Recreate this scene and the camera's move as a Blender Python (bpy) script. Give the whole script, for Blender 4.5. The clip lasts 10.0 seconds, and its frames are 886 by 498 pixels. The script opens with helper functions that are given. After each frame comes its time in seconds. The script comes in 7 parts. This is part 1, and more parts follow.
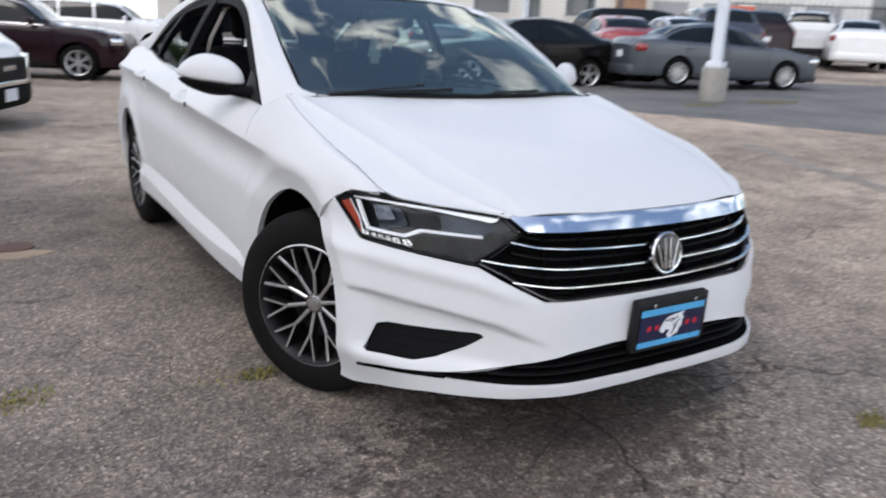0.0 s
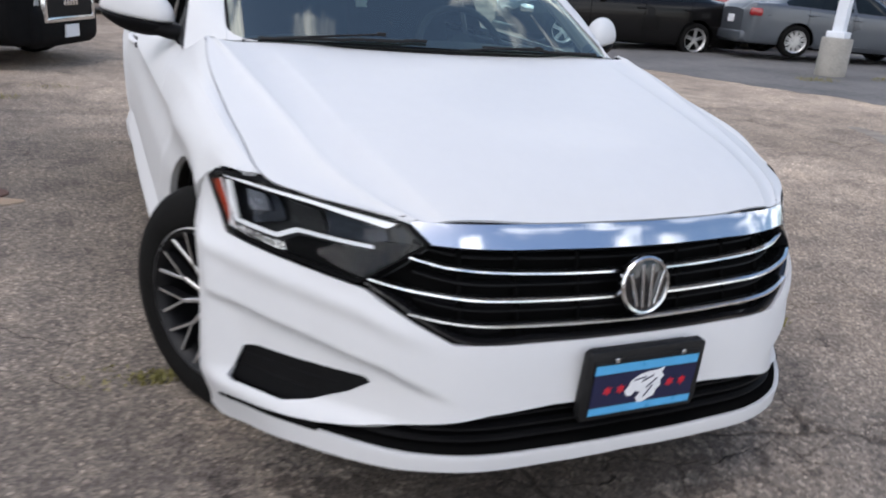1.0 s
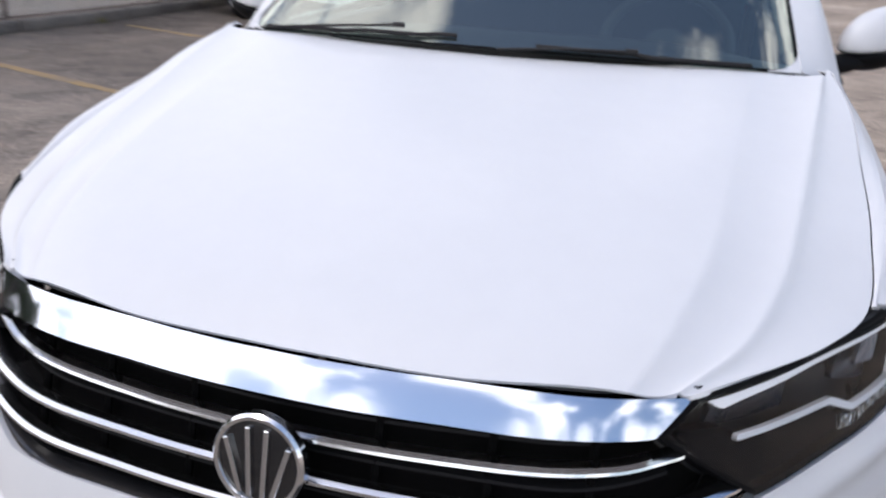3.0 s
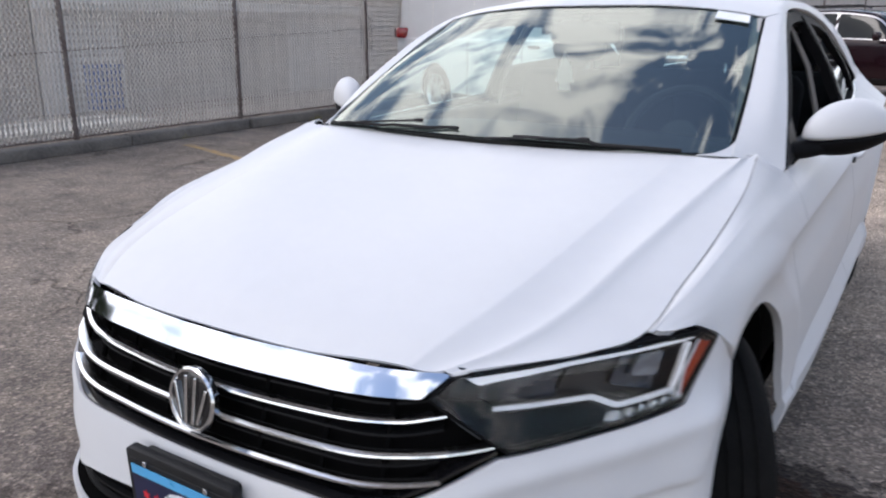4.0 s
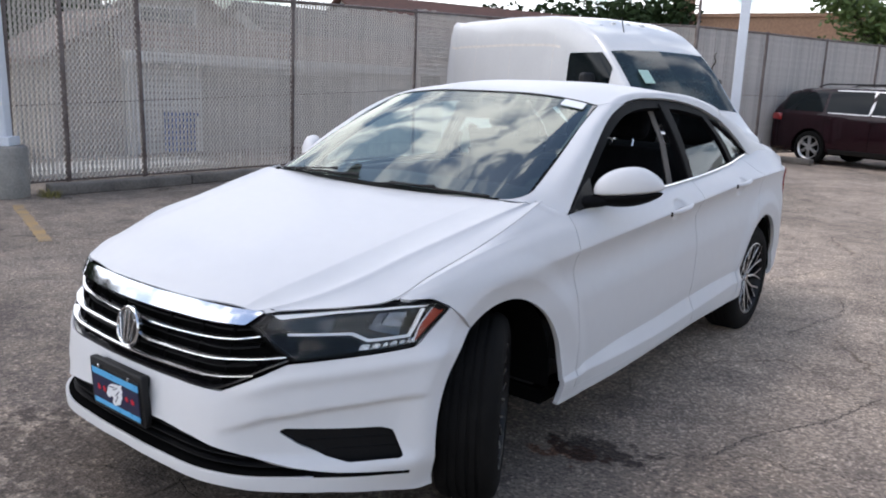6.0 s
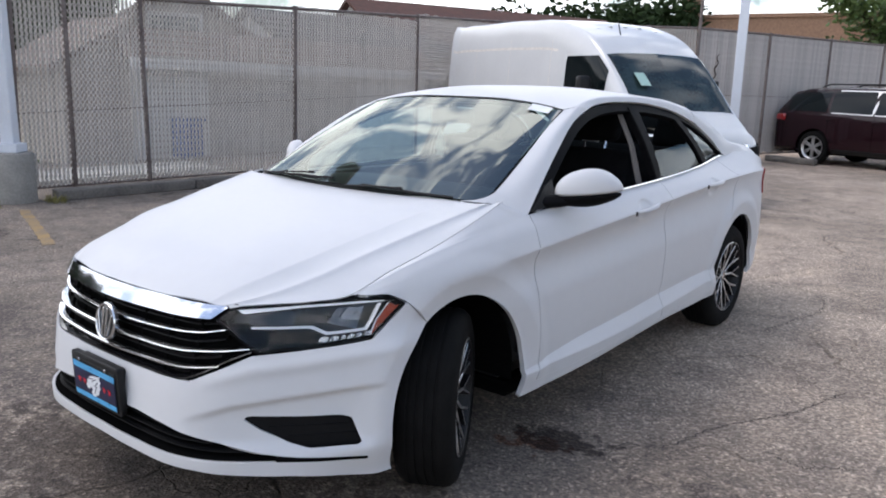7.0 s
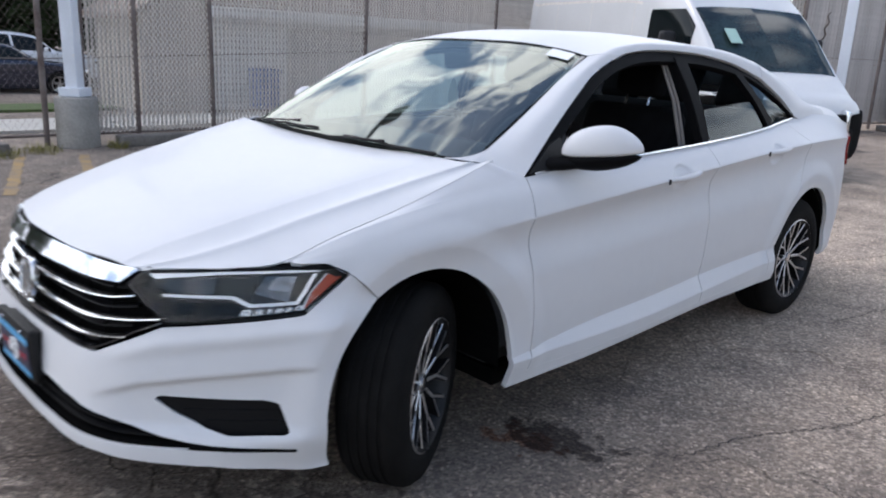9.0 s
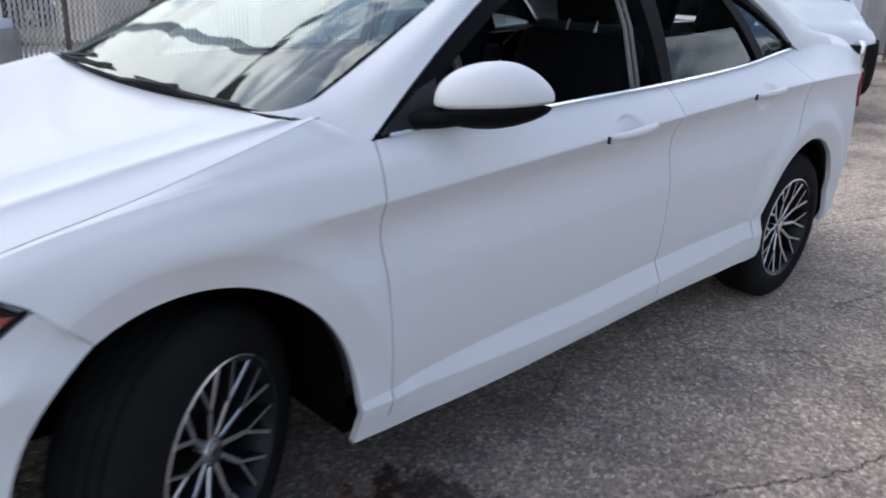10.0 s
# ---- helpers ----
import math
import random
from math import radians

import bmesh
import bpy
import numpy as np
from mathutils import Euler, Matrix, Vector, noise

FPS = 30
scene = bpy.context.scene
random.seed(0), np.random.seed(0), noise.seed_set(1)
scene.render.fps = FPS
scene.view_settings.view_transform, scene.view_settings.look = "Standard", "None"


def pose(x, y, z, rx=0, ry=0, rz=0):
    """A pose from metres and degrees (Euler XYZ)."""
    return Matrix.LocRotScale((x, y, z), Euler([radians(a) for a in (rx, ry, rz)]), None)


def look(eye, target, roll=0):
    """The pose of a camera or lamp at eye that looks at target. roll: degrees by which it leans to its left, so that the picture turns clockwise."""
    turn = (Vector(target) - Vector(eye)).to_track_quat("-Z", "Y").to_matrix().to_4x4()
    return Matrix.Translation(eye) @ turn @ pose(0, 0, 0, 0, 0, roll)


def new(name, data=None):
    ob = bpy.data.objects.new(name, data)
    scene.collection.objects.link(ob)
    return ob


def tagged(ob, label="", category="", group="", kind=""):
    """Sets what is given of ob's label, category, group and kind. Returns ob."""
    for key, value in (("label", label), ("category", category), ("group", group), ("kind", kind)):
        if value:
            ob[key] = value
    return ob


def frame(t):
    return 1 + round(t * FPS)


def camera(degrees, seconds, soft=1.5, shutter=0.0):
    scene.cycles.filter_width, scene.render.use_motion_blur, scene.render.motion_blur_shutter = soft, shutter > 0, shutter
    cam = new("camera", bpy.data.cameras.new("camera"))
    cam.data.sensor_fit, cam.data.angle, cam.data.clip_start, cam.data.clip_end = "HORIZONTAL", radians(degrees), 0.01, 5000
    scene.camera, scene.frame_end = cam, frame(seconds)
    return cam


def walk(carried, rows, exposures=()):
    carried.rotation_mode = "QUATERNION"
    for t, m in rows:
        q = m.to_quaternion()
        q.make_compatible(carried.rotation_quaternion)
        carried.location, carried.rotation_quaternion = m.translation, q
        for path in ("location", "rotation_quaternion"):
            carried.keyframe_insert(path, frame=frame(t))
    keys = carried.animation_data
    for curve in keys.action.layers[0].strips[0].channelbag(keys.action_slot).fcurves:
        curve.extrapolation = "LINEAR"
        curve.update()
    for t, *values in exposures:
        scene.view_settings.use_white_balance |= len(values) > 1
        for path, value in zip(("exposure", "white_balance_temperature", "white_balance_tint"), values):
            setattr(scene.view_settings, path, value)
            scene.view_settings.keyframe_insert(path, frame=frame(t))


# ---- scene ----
cam = camera(58.86, 10.0, soft=1.9, shutter=0.5)
ROWS = [
    (0.0, -1.758, -2.384, 1.220, 74.68, -2.53, -31.72),
    (0.5, -1.418, -2.263, 1.229, 71.58, -1.89, -25.39),
    (1.0, -1.046, -2.063, 1.193, 71.17, -4.74, -23.57),
    (1.5, -0.656, -1.928, 1.158, 69.90, -3.72, -16.69),
    (2.0, -0.266, -1.789, 1.153, 67.08, -2.64, -9.22),
    (2.5, 0.130, -1.566, 1.215, 65.40, -1.28, -1.66),
    (3.0, 0.422, -1.540, 1.232, 68.00, -2.40, 17.15),
    (4.5, 1.443, -1.911, 1.346, 76.14, 0.30, 33.94),
    (5.0, 1.706, -2.066, 1.384, 77.34, -0.43, 33.91),
    (5.5, 1.986, -2.066, 1.396, 77.75, -1.09, 37.13),
    (6.0, 2.181, -2.069, 1.391, 78.11, -2.09, 38.60),
    (7.5, 2.497, -2.059, 1.418, 78.50, -0.39, 40.86),
    (8.0, 2.561, -1.914, 1.410, 77.84, -0.12, 43.95),
    (8.5, 2.562, -1.772, 1.383, 76.74, -1.12, 45.36),
    (9.0, 2.427, -1.501, 1.355, 75.15, -2.69, 46.63),
    (9.5, 2.277, -1.073, 1.297, 73.46, -1.91, 45.50),
    (10.0, 2.112, -0.599, 1.293, 70.47, -2.33, 47.02),
]
walk(cam, [(t, pose(x, y, z, rx, ry, rz)) for t, x, y, z, rx, ry, rz in ROWS], [(0.0, -0.20, 6180, 11), (1.5, -0.20, 6200, 13), (3.0, -0.10, 6230, 15), (5.5, -0.18, 6120, 13), (8.0, -0.17, 6120, 13), (10.0, -0.10, 5880, 12)])

# ---- sky, sun, exposure ----
SUN_EL, SUN_AZ = 60.0, 218.0   # azimuth counted from +x towards +y
world = bpy.data.worlds.new("sky")
scene.world = world
world.use_nodes = True
wn, wl = world.node_tree.nodes, world.node_tree.links
wn.clear()
w_out = wn.new("ShaderNodeOutputWorld")
w_bg = wn.new("ShaderNodeBackground")
w_sky = wn.new("ShaderNodeTexSky")
w_sky.sky_type = "NISHITA"
w_sky.sun_disc = False
w_sky.sun_elevation = radians(SUN_EL)
w_sky.sun_rotation = radians(90 - SUN_AZ)
w_sky.air_density, w_sky.dust_density, w_sky.ozone_density = 1.3, 1.6, 1.2
w_co = wn.new("ShaderNodeTexCoord")
w_map = wn.new("ShaderNodeMapping")
w_map.inputs["Scale"].default_value = (1.0, 1.0, 1.3)
w_map.inputs["Location"].default_value = (0.35, 0.2, 0.1)
w_noise = wn.new("ShaderNodeTexNoise")
w_noise.inputs["Scale"].default_value = 5.2
w_noise.inputs["Detail"].default_value = 7.0
w_noise.inputs["Roughness"].default_value = 0.56
w_noise.inputs["Distortion"].default_value = 0.35
w_ramp = wn.new("ShaderNodeValToRGB")
w_ramp.color_ramp.elements[0].position = 0.37
w_ramp.color_ramp.elements[1].position = 0.485
w_mix = wn.new("ShaderNodeMix")
w_mix.data_type = "RGBA"
w_mix.inputs["B"].default_value = (14.2, 14.1, 13.9, 1)
wl.new(w_co.outputs["Generated"], w_map.inputs["Vector"])
wl.new(w_map.outputs["Vector"], w_noise.inputs["Vector"])
# cloud banks thin out towards +x
w_sep = wn.new("ShaderNodeSeparateXYZ")
w_bias = wn.new("ShaderNodeMath")
w_bias.operation = "MULTIPLY_ADD"
w_bias.inputs[1].default_value = -0.09
wl.new(w_co.outputs["Generated"], w_sep.inputs["Vector"])
wl.new(w_sep.outputs["X"], w_bias.inputs[0])
wl.new(w_noise.outputs["Fac"], w_bias.inputs[2])
w_low = wn.new("ShaderNodeMath")   # and pile up towards the horizon
w_low.operation = "MULTIPLY_ADD"
w_low.inputs[1].default_value = -0.20
wl.new(w_sep.outputs["Z"], w_low.inputs[0])
wl.new(w_bias.outputs[0], w_low.inputs[2])
wl.new(w_low.outputs[0], w_ramp.inputs["Fac"])
wl.new(w_ramp.outputs["Color"], w_mix.inputs["Factor"])
wl.new(w_sky.outputs["Color"], w_mix.inputs["A"])
wl.new(w_mix.outputs["Result"], w_bg.inputs["Color"])
w_bg.inputs["Strength"].default_value = 0.190
wl.new(w_bg.outputs["Background"], w_out.inputs["Surface"])

sun = new("sun", bpy.data.lights.new("sun", "SUN"))
sun.data.energy, sun.data.angle, sun.data.color = 0.80, radians(14.0), (1.0, 0.94, 0.87)
_sd = Vector((math.cos(radians(SUN_EL)) * math.cos(radians(SUN_AZ)), math.cos(radians(SUN_EL)) * math.sin(radians(SUN_AZ)), math.sin(radians(SUN_EL))))
sun.matrix_world = look(_sd * 60, (0, 0, 0))

# ---- materials ----
def mat(name, color, rough=0.5, metal=0.0, coat=0.0, vary=0.0, vscale=6.0, bump=0.0, bscale=80.0, spec=0.5, color2=None, rand=0.0, detail=5.0):
    """A Principled material with noise variation at two scales, and bump."""
    m = bpy.data.materials.new(name)
    m.use_nodes = True
    nt = m.node_tree
    b = nt.nodes["Principled BSDF"]
    b.inputs["Base Color"].default_value = (*color, 1)
    b.inputs["Roughness"].default_value = rough
    b.inputs["Metallic"].default_value = metal
    b.inputs["Coat Weight"].default_value = coat
    b.inputs["Coat Roughness"].default_value = 0.03
    b.inputs["Specular IOR Level"].default_value = spec
    co = nt.nodes.new("ShaderNodeTexCoord")
    if vary or color2:
        n1 = nt.nodes.new("ShaderNodeTexNoise")
        n1.inputs["Scale"].default_value, n1.inputs["Detail"].default_value = vscale, detail
        n2 = nt.nodes.new("ShaderNodeTexNoise")
        n2.inputs["Scale"].default_value, n2.inputs["Detail"].default_value = vscale * 14, 3
        nt.links.new(co.outputs["Object"], n1.inputs["Vector"])
        nt.links.new(co.outputs["Object"], n2.inputs["Vector"])
        av = nt.nodes.new("ShaderNodeMath")
        av.operation = "MULTIPLY_ADD"
        av.inputs[1].default_value = 0.4
        nt.links.new(n2.outputs["Fac"], av.inputs[0])
        sc = nt.nodes.new("ShaderNodeMath")
        sc.operation = "MULTIPLY"
        sc.inputs[1].default_value = 0.6
        nt.links.new(n1.outputs["Fac"], sc.inputs[0])
        nt.links.new(sc.outputs[0], av.inputs[2])
        rp = nt.nodes.new("ShaderNodeValToRGB")
        lo = color2 or tuple(c * (1 - vary) for c in color)
        hi = color if color2 else tuple(min(1, c * (1 + vary)) for c in color)
        rp.color_ramp.elements[0].position, rp.color_ramp.elements[1].position = 0.36, 0.64
        rp.color_ramp.elements[0].color, rp.color_ramp.elements[1].color = (*lo, 1), (*hi, 1)
        nt.links.new(av.outputs[0], rp.inputs["Fac"])
        last = rp.outputs["Color"]
        if rand:
            oi = nt.nodes.new("ShaderNodeObjectInfo")
            mr = nt.nodes.new("ShaderNodeMapRange")
            mr.inputs["To Min"].default_value, mr.inputs["To Max"].default_value = 1 - rand, 1 + rand
            nt.links.new(oi.outputs["Random"], mr.inputs["Value"])
            hs = nt.nodes.new("ShaderNodeHueSaturation")
            nt.links.new(mr.outputs["Result"], hs.inputs["Value"])
            nt.links.new(last, hs.inputs["Color"])
            last = hs.outputs["Color"]
        nt.links.new(last, b.inputs["Base Color"])
        rr = nt.nodes.new("ShaderNodeMapRange")
        rr.inputs["To Min"].default_value, rr.inputs["To Max"].default_value = max(0, rough - 0.08), min(1, rough + 0.08)
        nt.links.new(n1.outputs["Fac"], rr.inputs["Value"])
        nt.links.new(rr.outputs["Result"], b.inputs["Roughness"])
    if bump:
        nb = nt.nodes.new("ShaderNodeTexNoise")
        nb.inputs["Scale"].default_value, nb.inputs["Detail"].default_value = bscale, 4
        nt.links.new(co.outputs["Object"], nb.inputs["Vector"])
        bp = nt.nodes.new("ShaderNodeBump")
        bp.inputs["Strength"].default_value, bp.inputs["Distance"].default_value = bump, 0.01
        nt.links.new(nb.outputs["Fac"], bp.inputs["Height"])
        nt.links.new(bp.outputs["Normal"], b.inputs["Normal"])
    return m


def glass(name, tint, rough=0.0, ior=1.5, sheen=(1, 1, 1)):
    """Thin pane: what lies behind, tinted, under a gloss that Fresnel drives."""
    m = bpy.data.materials.new(name)
    m.use_nodes = True
    nt = m.node_tree
    nt.nodes.clear()
    o = nt.nodes.new("ShaderNodeOutputMaterial")
    tr = nt.nodes.new("ShaderNodeBsdfTransparent")
    tr.inputs["Color"].default_value = (*tint, 1)
    gl = nt.nodes.new("ShaderNodeBsdfGlossy")
    gl.inputs["Roughness"].default_value = rough
    gl.inputs["Color"].default_value = (*sheen, 1)
    fr = nt.nodes.new("ShaderNodeFresnel")
    fr.inputs["IOR"].default_value = ior
    mx = nt.nodes.new("ShaderNodeMixShader")
    nt.links.new(fr.outputs[0], mx.inputs[0])
    nt.links.new(tr.outputs[0], mx.inputs[1])
    nt.links.new(gl.outputs[0], mx.inputs[2])
    nt.links.new(mx.outputs[0], o.inputs["Surface"])
    return m


M_WHITE = mat("white_paint", (0.60, 0.60, 0.605), 0.45, coat=0.10, spec=0.22, vary=0.015, vscale=1.5)
M_VANWHITE = mat("van_white_paint", (0.62, 0.62, 0.615), 0.35, coat=0.6, vary=0.03, vscale=2)
M_BLACK = mat("black_plastic", (0.011, 0.011, 0.0115), 0.5, spec=0.25, vary=0.25, vscale=8, bump=0.15, bscale=400)
M_GLOSSBLACK = mat("gloss_black", (0.008, 0.008, 0.009), 0.12, coat=0.5)
M_FRAME = mat("matt_black_trim", (0.004, 0.004, 0.0045), 0.6, spec=0.06, vary=0.2, vscale=8)
M_GRILLE = mat("grille_plastic", (0.006, 0.006, 0.0065), 0.55, spec=0.12, vary=0.2, vscale=8)
M_LAMPCAP = mat("lamp_black", (0.004, 0.004, 0.005), 0.3, spec=0.2)
M_DARK = mat("dark_void", (0.005, 0.005, 0.005), 0.95, spec=0.0)
M_CHROME = mat("chrome", (0.62, 0.65, 0.70), 0.09, metal=1.0)
M_SATIN = mat("satin_chrome", (0.72, 0.73, 0.74), 0.16, metal=1.0)
M_RUBBER = mat("tyre_rubber", (0.0075, 0.0072, 0.007), 0.85, spec=0.10, vary=0.3, vscale=12, bump=0.25, bscale=160)
M_ALU = mat("machined_alloy", (0.56, 0.555, 0.55), 0.30, metal=0.85, vary=0.08, vscale=20)
M_ALUDARK = mat("painted_alloy", (0.006, 0.006, 0.007), 0.45, spec=0.25, vary=0.2, vscale=20)
M_GLASS = glass("windscreen_glass", (0.52, 0.74, 0.70), rough=0.012, ior=2.5, sheen=(0.95, 0.98, 0.90))
M_SIDEGLASS = glass("side_glass", (0.42, 0.54, 0.58), ior=1.32, sheen=(0.72, 0.78, 0.80))
M_LENS = glass("lamp_lens", (0.93, 0.94, 0.95), ior=1.33)
M_AMBER = mat("amber_reflector", (0.42, 0.055, 0.022), 0.2, coat=0.6, bump=0.3, bscale=150)
M_RED = mat("red_lens", (0.26, 0.010, 0.012), 0.15, coat=0.8)
M_REFLECT = mat("lamp_reflector", (0.75, 0.76, 0.78), 0.12, metal=1.0)
M_LAMPDARK = mat("lamp_housing", (0.009, 0.010, 0.012), 0.3, metal=0.2, vary=0.2, vscale=15)
M_LAMPWHITE = mat("light_guide", (0.90, 0.91, 0.93), 0.25, coat=0.6)
M_GUIDE = mat("brightened_light_guide", (0.90, 0.91, 0.93), 0.25, coat=0.6)
# slight emission added to brighten the guides, which are not switched on
M_GUIDE.node_tree.nodes["Principled BSDF"].inputs["Emission Color"].default_value = (1.0, 0.98, 0.95, 1)
M_GUIDE.node_tree.nodes["Principled BSDF"].inputs["Emission Strength"].default_value = 0.2
M_FACET = mat("faceted_reflector", (0.90, 0.89, 0.86), 0.14, metal=1.0, bump=1.0, bscale=90)
M_REFLECT2 = mat("lamp_inner_reflector", (0.22, 0.24, 0.28), 0.25, metal=0.7, vary=0.3, vscale=12, bump=0.4, bscale=40)
M_LAMPGREY = mat("lamp_inner_panel", (0.035, 0.042, 0.055), 0.2, metal=0.5, vary=0.5, vscale=10)
M_REFLECT3 = mat("lamp_inner_wedge", (0.07, 0.08, 0.10), 0.2, metal=0.8, vary=0.6, vscale=7)
M_SEAT = mat("black_seat_cloth", (0.007, 0.007, 0.008), 0.9, spec=0.1, vary=0.3, vscale=15, bump=0.4, bscale=300)
M_TRIMDARK = mat("interior_plastic", (0.022, 0.022, 0.024), 0.6, vary=0.2, vscale=10, bump=0.2, bscale=300)
M_TRIMLIGHT = mat("pale_interior_trim", (0.42, 0.40, 0.37), 0.6, vary=0.08, vscale=8)
M_PILLAR = mat("grey_beige_pillar_trim", (0.20, 0.18, 0.165), 0.7, vary=0.1, vscale=8)
M_BLUE = mat("light_blue_print", (0.09, 0.38, 0.68), 0.3, vary=0.05, vscale=30)
M_NAVY = mat("navy_print", (0.01, 0.013, 0.05), 0.3, vary=0.1, vscale=30)
M_REDPRINT = mat("red_print", (0.5, 0.015, 0.03), 0.3)
M_PRINTWHITE = mat("white_print", (0.75, 0.76, 0.78), 0.4, vary=0.05, vscale=40)
M_STICKER = mat("paper_sticker", (0.78, 0.79, 0.78), 0.6, vary=0.03, vscale=30)
M_CONC = mat("concrete", (0.36, 0.34, 0.31), 0.9, color2=(0.22, 0.21, 0.19), vscale=3, bump=0.5, bscale=60)
M_KERB = mat("weathered_kerb_concrete", (0.21, 0.19, 0.165), 0.9, color2=(0.10, 0.09, 0.08), vscale=2.5, bump=0.5, bscale=50)
M_POLE = mat("white_pole_paint", (0.66, 0.69, 0.74), 0.4, vary=0.06, vscale=3)
M_RUSTPOST = mat("weathered_steel_post", (0.19, 0.16, 0.145), 0.7, color2=(0.085, 0.058, 0.05), vscale=5, bump=0.2, bscale=80)
M_GALV = mat("galvanised_wire", (0.70, 0.66, 0.61), 0.6, metal=0.2, vary=0.15, vscale=10)
M_SLAT = mat("grey_privacy_slat", (0.50, 0.465, 0.42), 0.7, color2=(0.40, 0.37, 0.335), vscale=1.4, rand=0.12, bump=0.1)
M_SLATDARK = mat("weathered_fence_panel", (0.52, 0.485, 0.45), 0.75, color2=(0.38, 0.345, 0.32), vscale=1.1, rand=0.1, bump=0.1)

# ---- geometry helpers ----
def obj(name, verts, faces, material, parent=None, label="", smooth=True, sharp=()):
    me = bpy.data.meshes.new(name)
    me.from_pydata([tuple(v) for v in verts], [], [tuple(f) for f in faces])
    me.update()
    if smooth:
        me.shade_smooth()
    if sharp:
        att = me.attributes.new("sharp_edge", "BOOLEAN", "EDGE")
        idx = {tuple(sorted(e.vertices)): e.index for e in me.edges}
        for e in sharp:
            k = tuple(sorted(e))
            if k in idx:
                att.data[idx[k]].value = True
    me.materials.append(material)
    ob = new(name, me)
    if parent:
        ob.parent = parent
    if label:
        tagged(ob, label)
    return ob


def part(name, bm, material, parent, label="", smooth=False, angle=35):
    """Links a bmesh as one mesh object under a thing or a part."""
    if smooth:
        for f in bm.faces:
            f.smooth = True
        for e in bm.edges:
            e.smooth = len(e.link_faces) == 2 and e.calc_face_angle(0) < radians(angle)
    me = bpy.data.meshes.new(name)
    bm.normal_update()
    bm.to_mesh(me)
    bm.free()
    me.materials.append(material)
    ob = new(name, me)
    if parent:
        ob.parent = parent
    if label:
        tagged(ob, label)
    return ob


def thing(name, label, category, group="", kind=""):
    return tagged(new(name), label, category, group, kind)


def bm_box(bm, lo, hi, m=None):
    """Adds a box to bm."""
    c = [(a + b) / 2 for a, b in zip(lo, hi)]
    s = [b - a for a, b in zip(lo, hi)]
    t = Matrix.Translation(c) @ Matrix.Diagonal((*s, 1))
    return bmesh.ops.create_cube(bm, size=1, matrix=(m @ t) if m else t)["verts"]


def box(lo, hi, bevel=0.0, m=None, seg=2):
    bm = bmesh.new()
    bm_box(bm, lo, hi, m)
    if bevel:
        bmesh.ops.bevel(bm, geom=bm.edges[:], offset=bevel, segments=seg, affect="EDGES", profile=0.5)
    return bm


def cyl(r, h, n=24, r2=None, m=None, bevel=0.0):
    bm = bmesh.new()
    bmesh.ops.create_cone(bm, cap_ends=True, segments=n, radius1=r, radius2=r if r2 is None else r2, depth=h, matrix=m or Matrix())
    if bevel:
        es = [e for e in bm.edges if len(e.link_faces) == 2 and any(len(f.verts) > 4 for f in e.link_faces)]
        bmesh.ops.bevel(bm, geom=es, offset=bevel, segments=2, affect="EDGES", profile=0.5)
    return bm


def crv(pts, n):
    """n points on a Catmull-Rom curve through pts, even in chord length."""
    p = np.array(pts, float)
    if len(p) == 2:
        t = np.linspace(0, 1, n)[:, None]
        return p[0] * (1 - t) + p[1] * t
    k = np.concatenate([[0], np.cumsum(np.maximum(np.linalg.norm(np.diff(p, axis=0), axis=1), 1e-6))])
    return crv_at(k, p, np.linspace(0, k[-1], n))


def crv_at(k, p, t):
    """Values at t of the smooth curve through p with knots k."""
    k, p, t = np.array(k, float), np.array(p, float), np.array(t, float)
    one = p.ndim == 1
    if one:
        p = p[:, None]
    d = np.diff(p, axis=0) / np.diff(k)[:, None]
    m = np.empty_like(p)
    m[0], m[-1] = d[0], d[-1]
    h = np.diff(k)[:, None]
    m[1:-1] = (d[:-1] * h[1:] + d[1:] * h[:-1]) / (h[1:] + h[:-1])
    i = np.clip(np.searchsorted(k, t, side="right") - 1, 0, len(k) - 2)
    hh = (k[i + 1] - k[i])
    s = ((t - k[i]) / hh)[..., None]
    s = np.clip(s, 0, 1)
    hh = hh[..., None]
    r = (2 * s**3 - 3 * s**2 + 1) * p[i] + (s**3 - 2 * s**2 + s) * hh * m[i] + (-2 * s**3 + 3 * s**2) * p[i + 1] + (s**3 - s**2) * hh * m[i + 1]
    return r[..., 0] if one else r


def loft(rails, nu, nv):
    """A grid (nu, nv, 3) over rails, smooth along and across them."""
    r = np.stack([crv(x, nu) for x in rails])
    return np.stack([crv(r[:, i], nv) for i in range(nu)])


def sstep(a, b, x):
    t = np.clip((x - a) / (b - a), 0, 1)
    return t * t * (3 - 2 * t)


def sd_poly(px, py, poly):
    """Signed distance to a polygon, positive outside."""
    poly = np.array(poly, float)
    d = np.full(px.shape, 1e9)
    inside = np.zeros(px.shape, bool)
    n = len(poly)
    for i in range(n):
        a, b = poly[i], poly[(i + 1) % n]
        ex, ey = b - a
        wx, wy = px - a[0], py - a[1]
        t = np.clip((wx * ex + wy * ey) / (ex * ex + ey * ey + 1e-12), 0, 1)
        d = np.minimum(d, np.hypot(wx - ex * t, wy - ey * t))
        c1 = (a[1] > py) != (b[1] > py)
        with np.errstate(divide="ignore", invalid="ignore"):
            xi = a[0] + (py - a[1]) * ex / (ey if ey else 1e-12)
        inside ^= c1 & (px < xi)
    return np.where(inside, -d, d)


REF = (0.0, 1.2, 0.45)


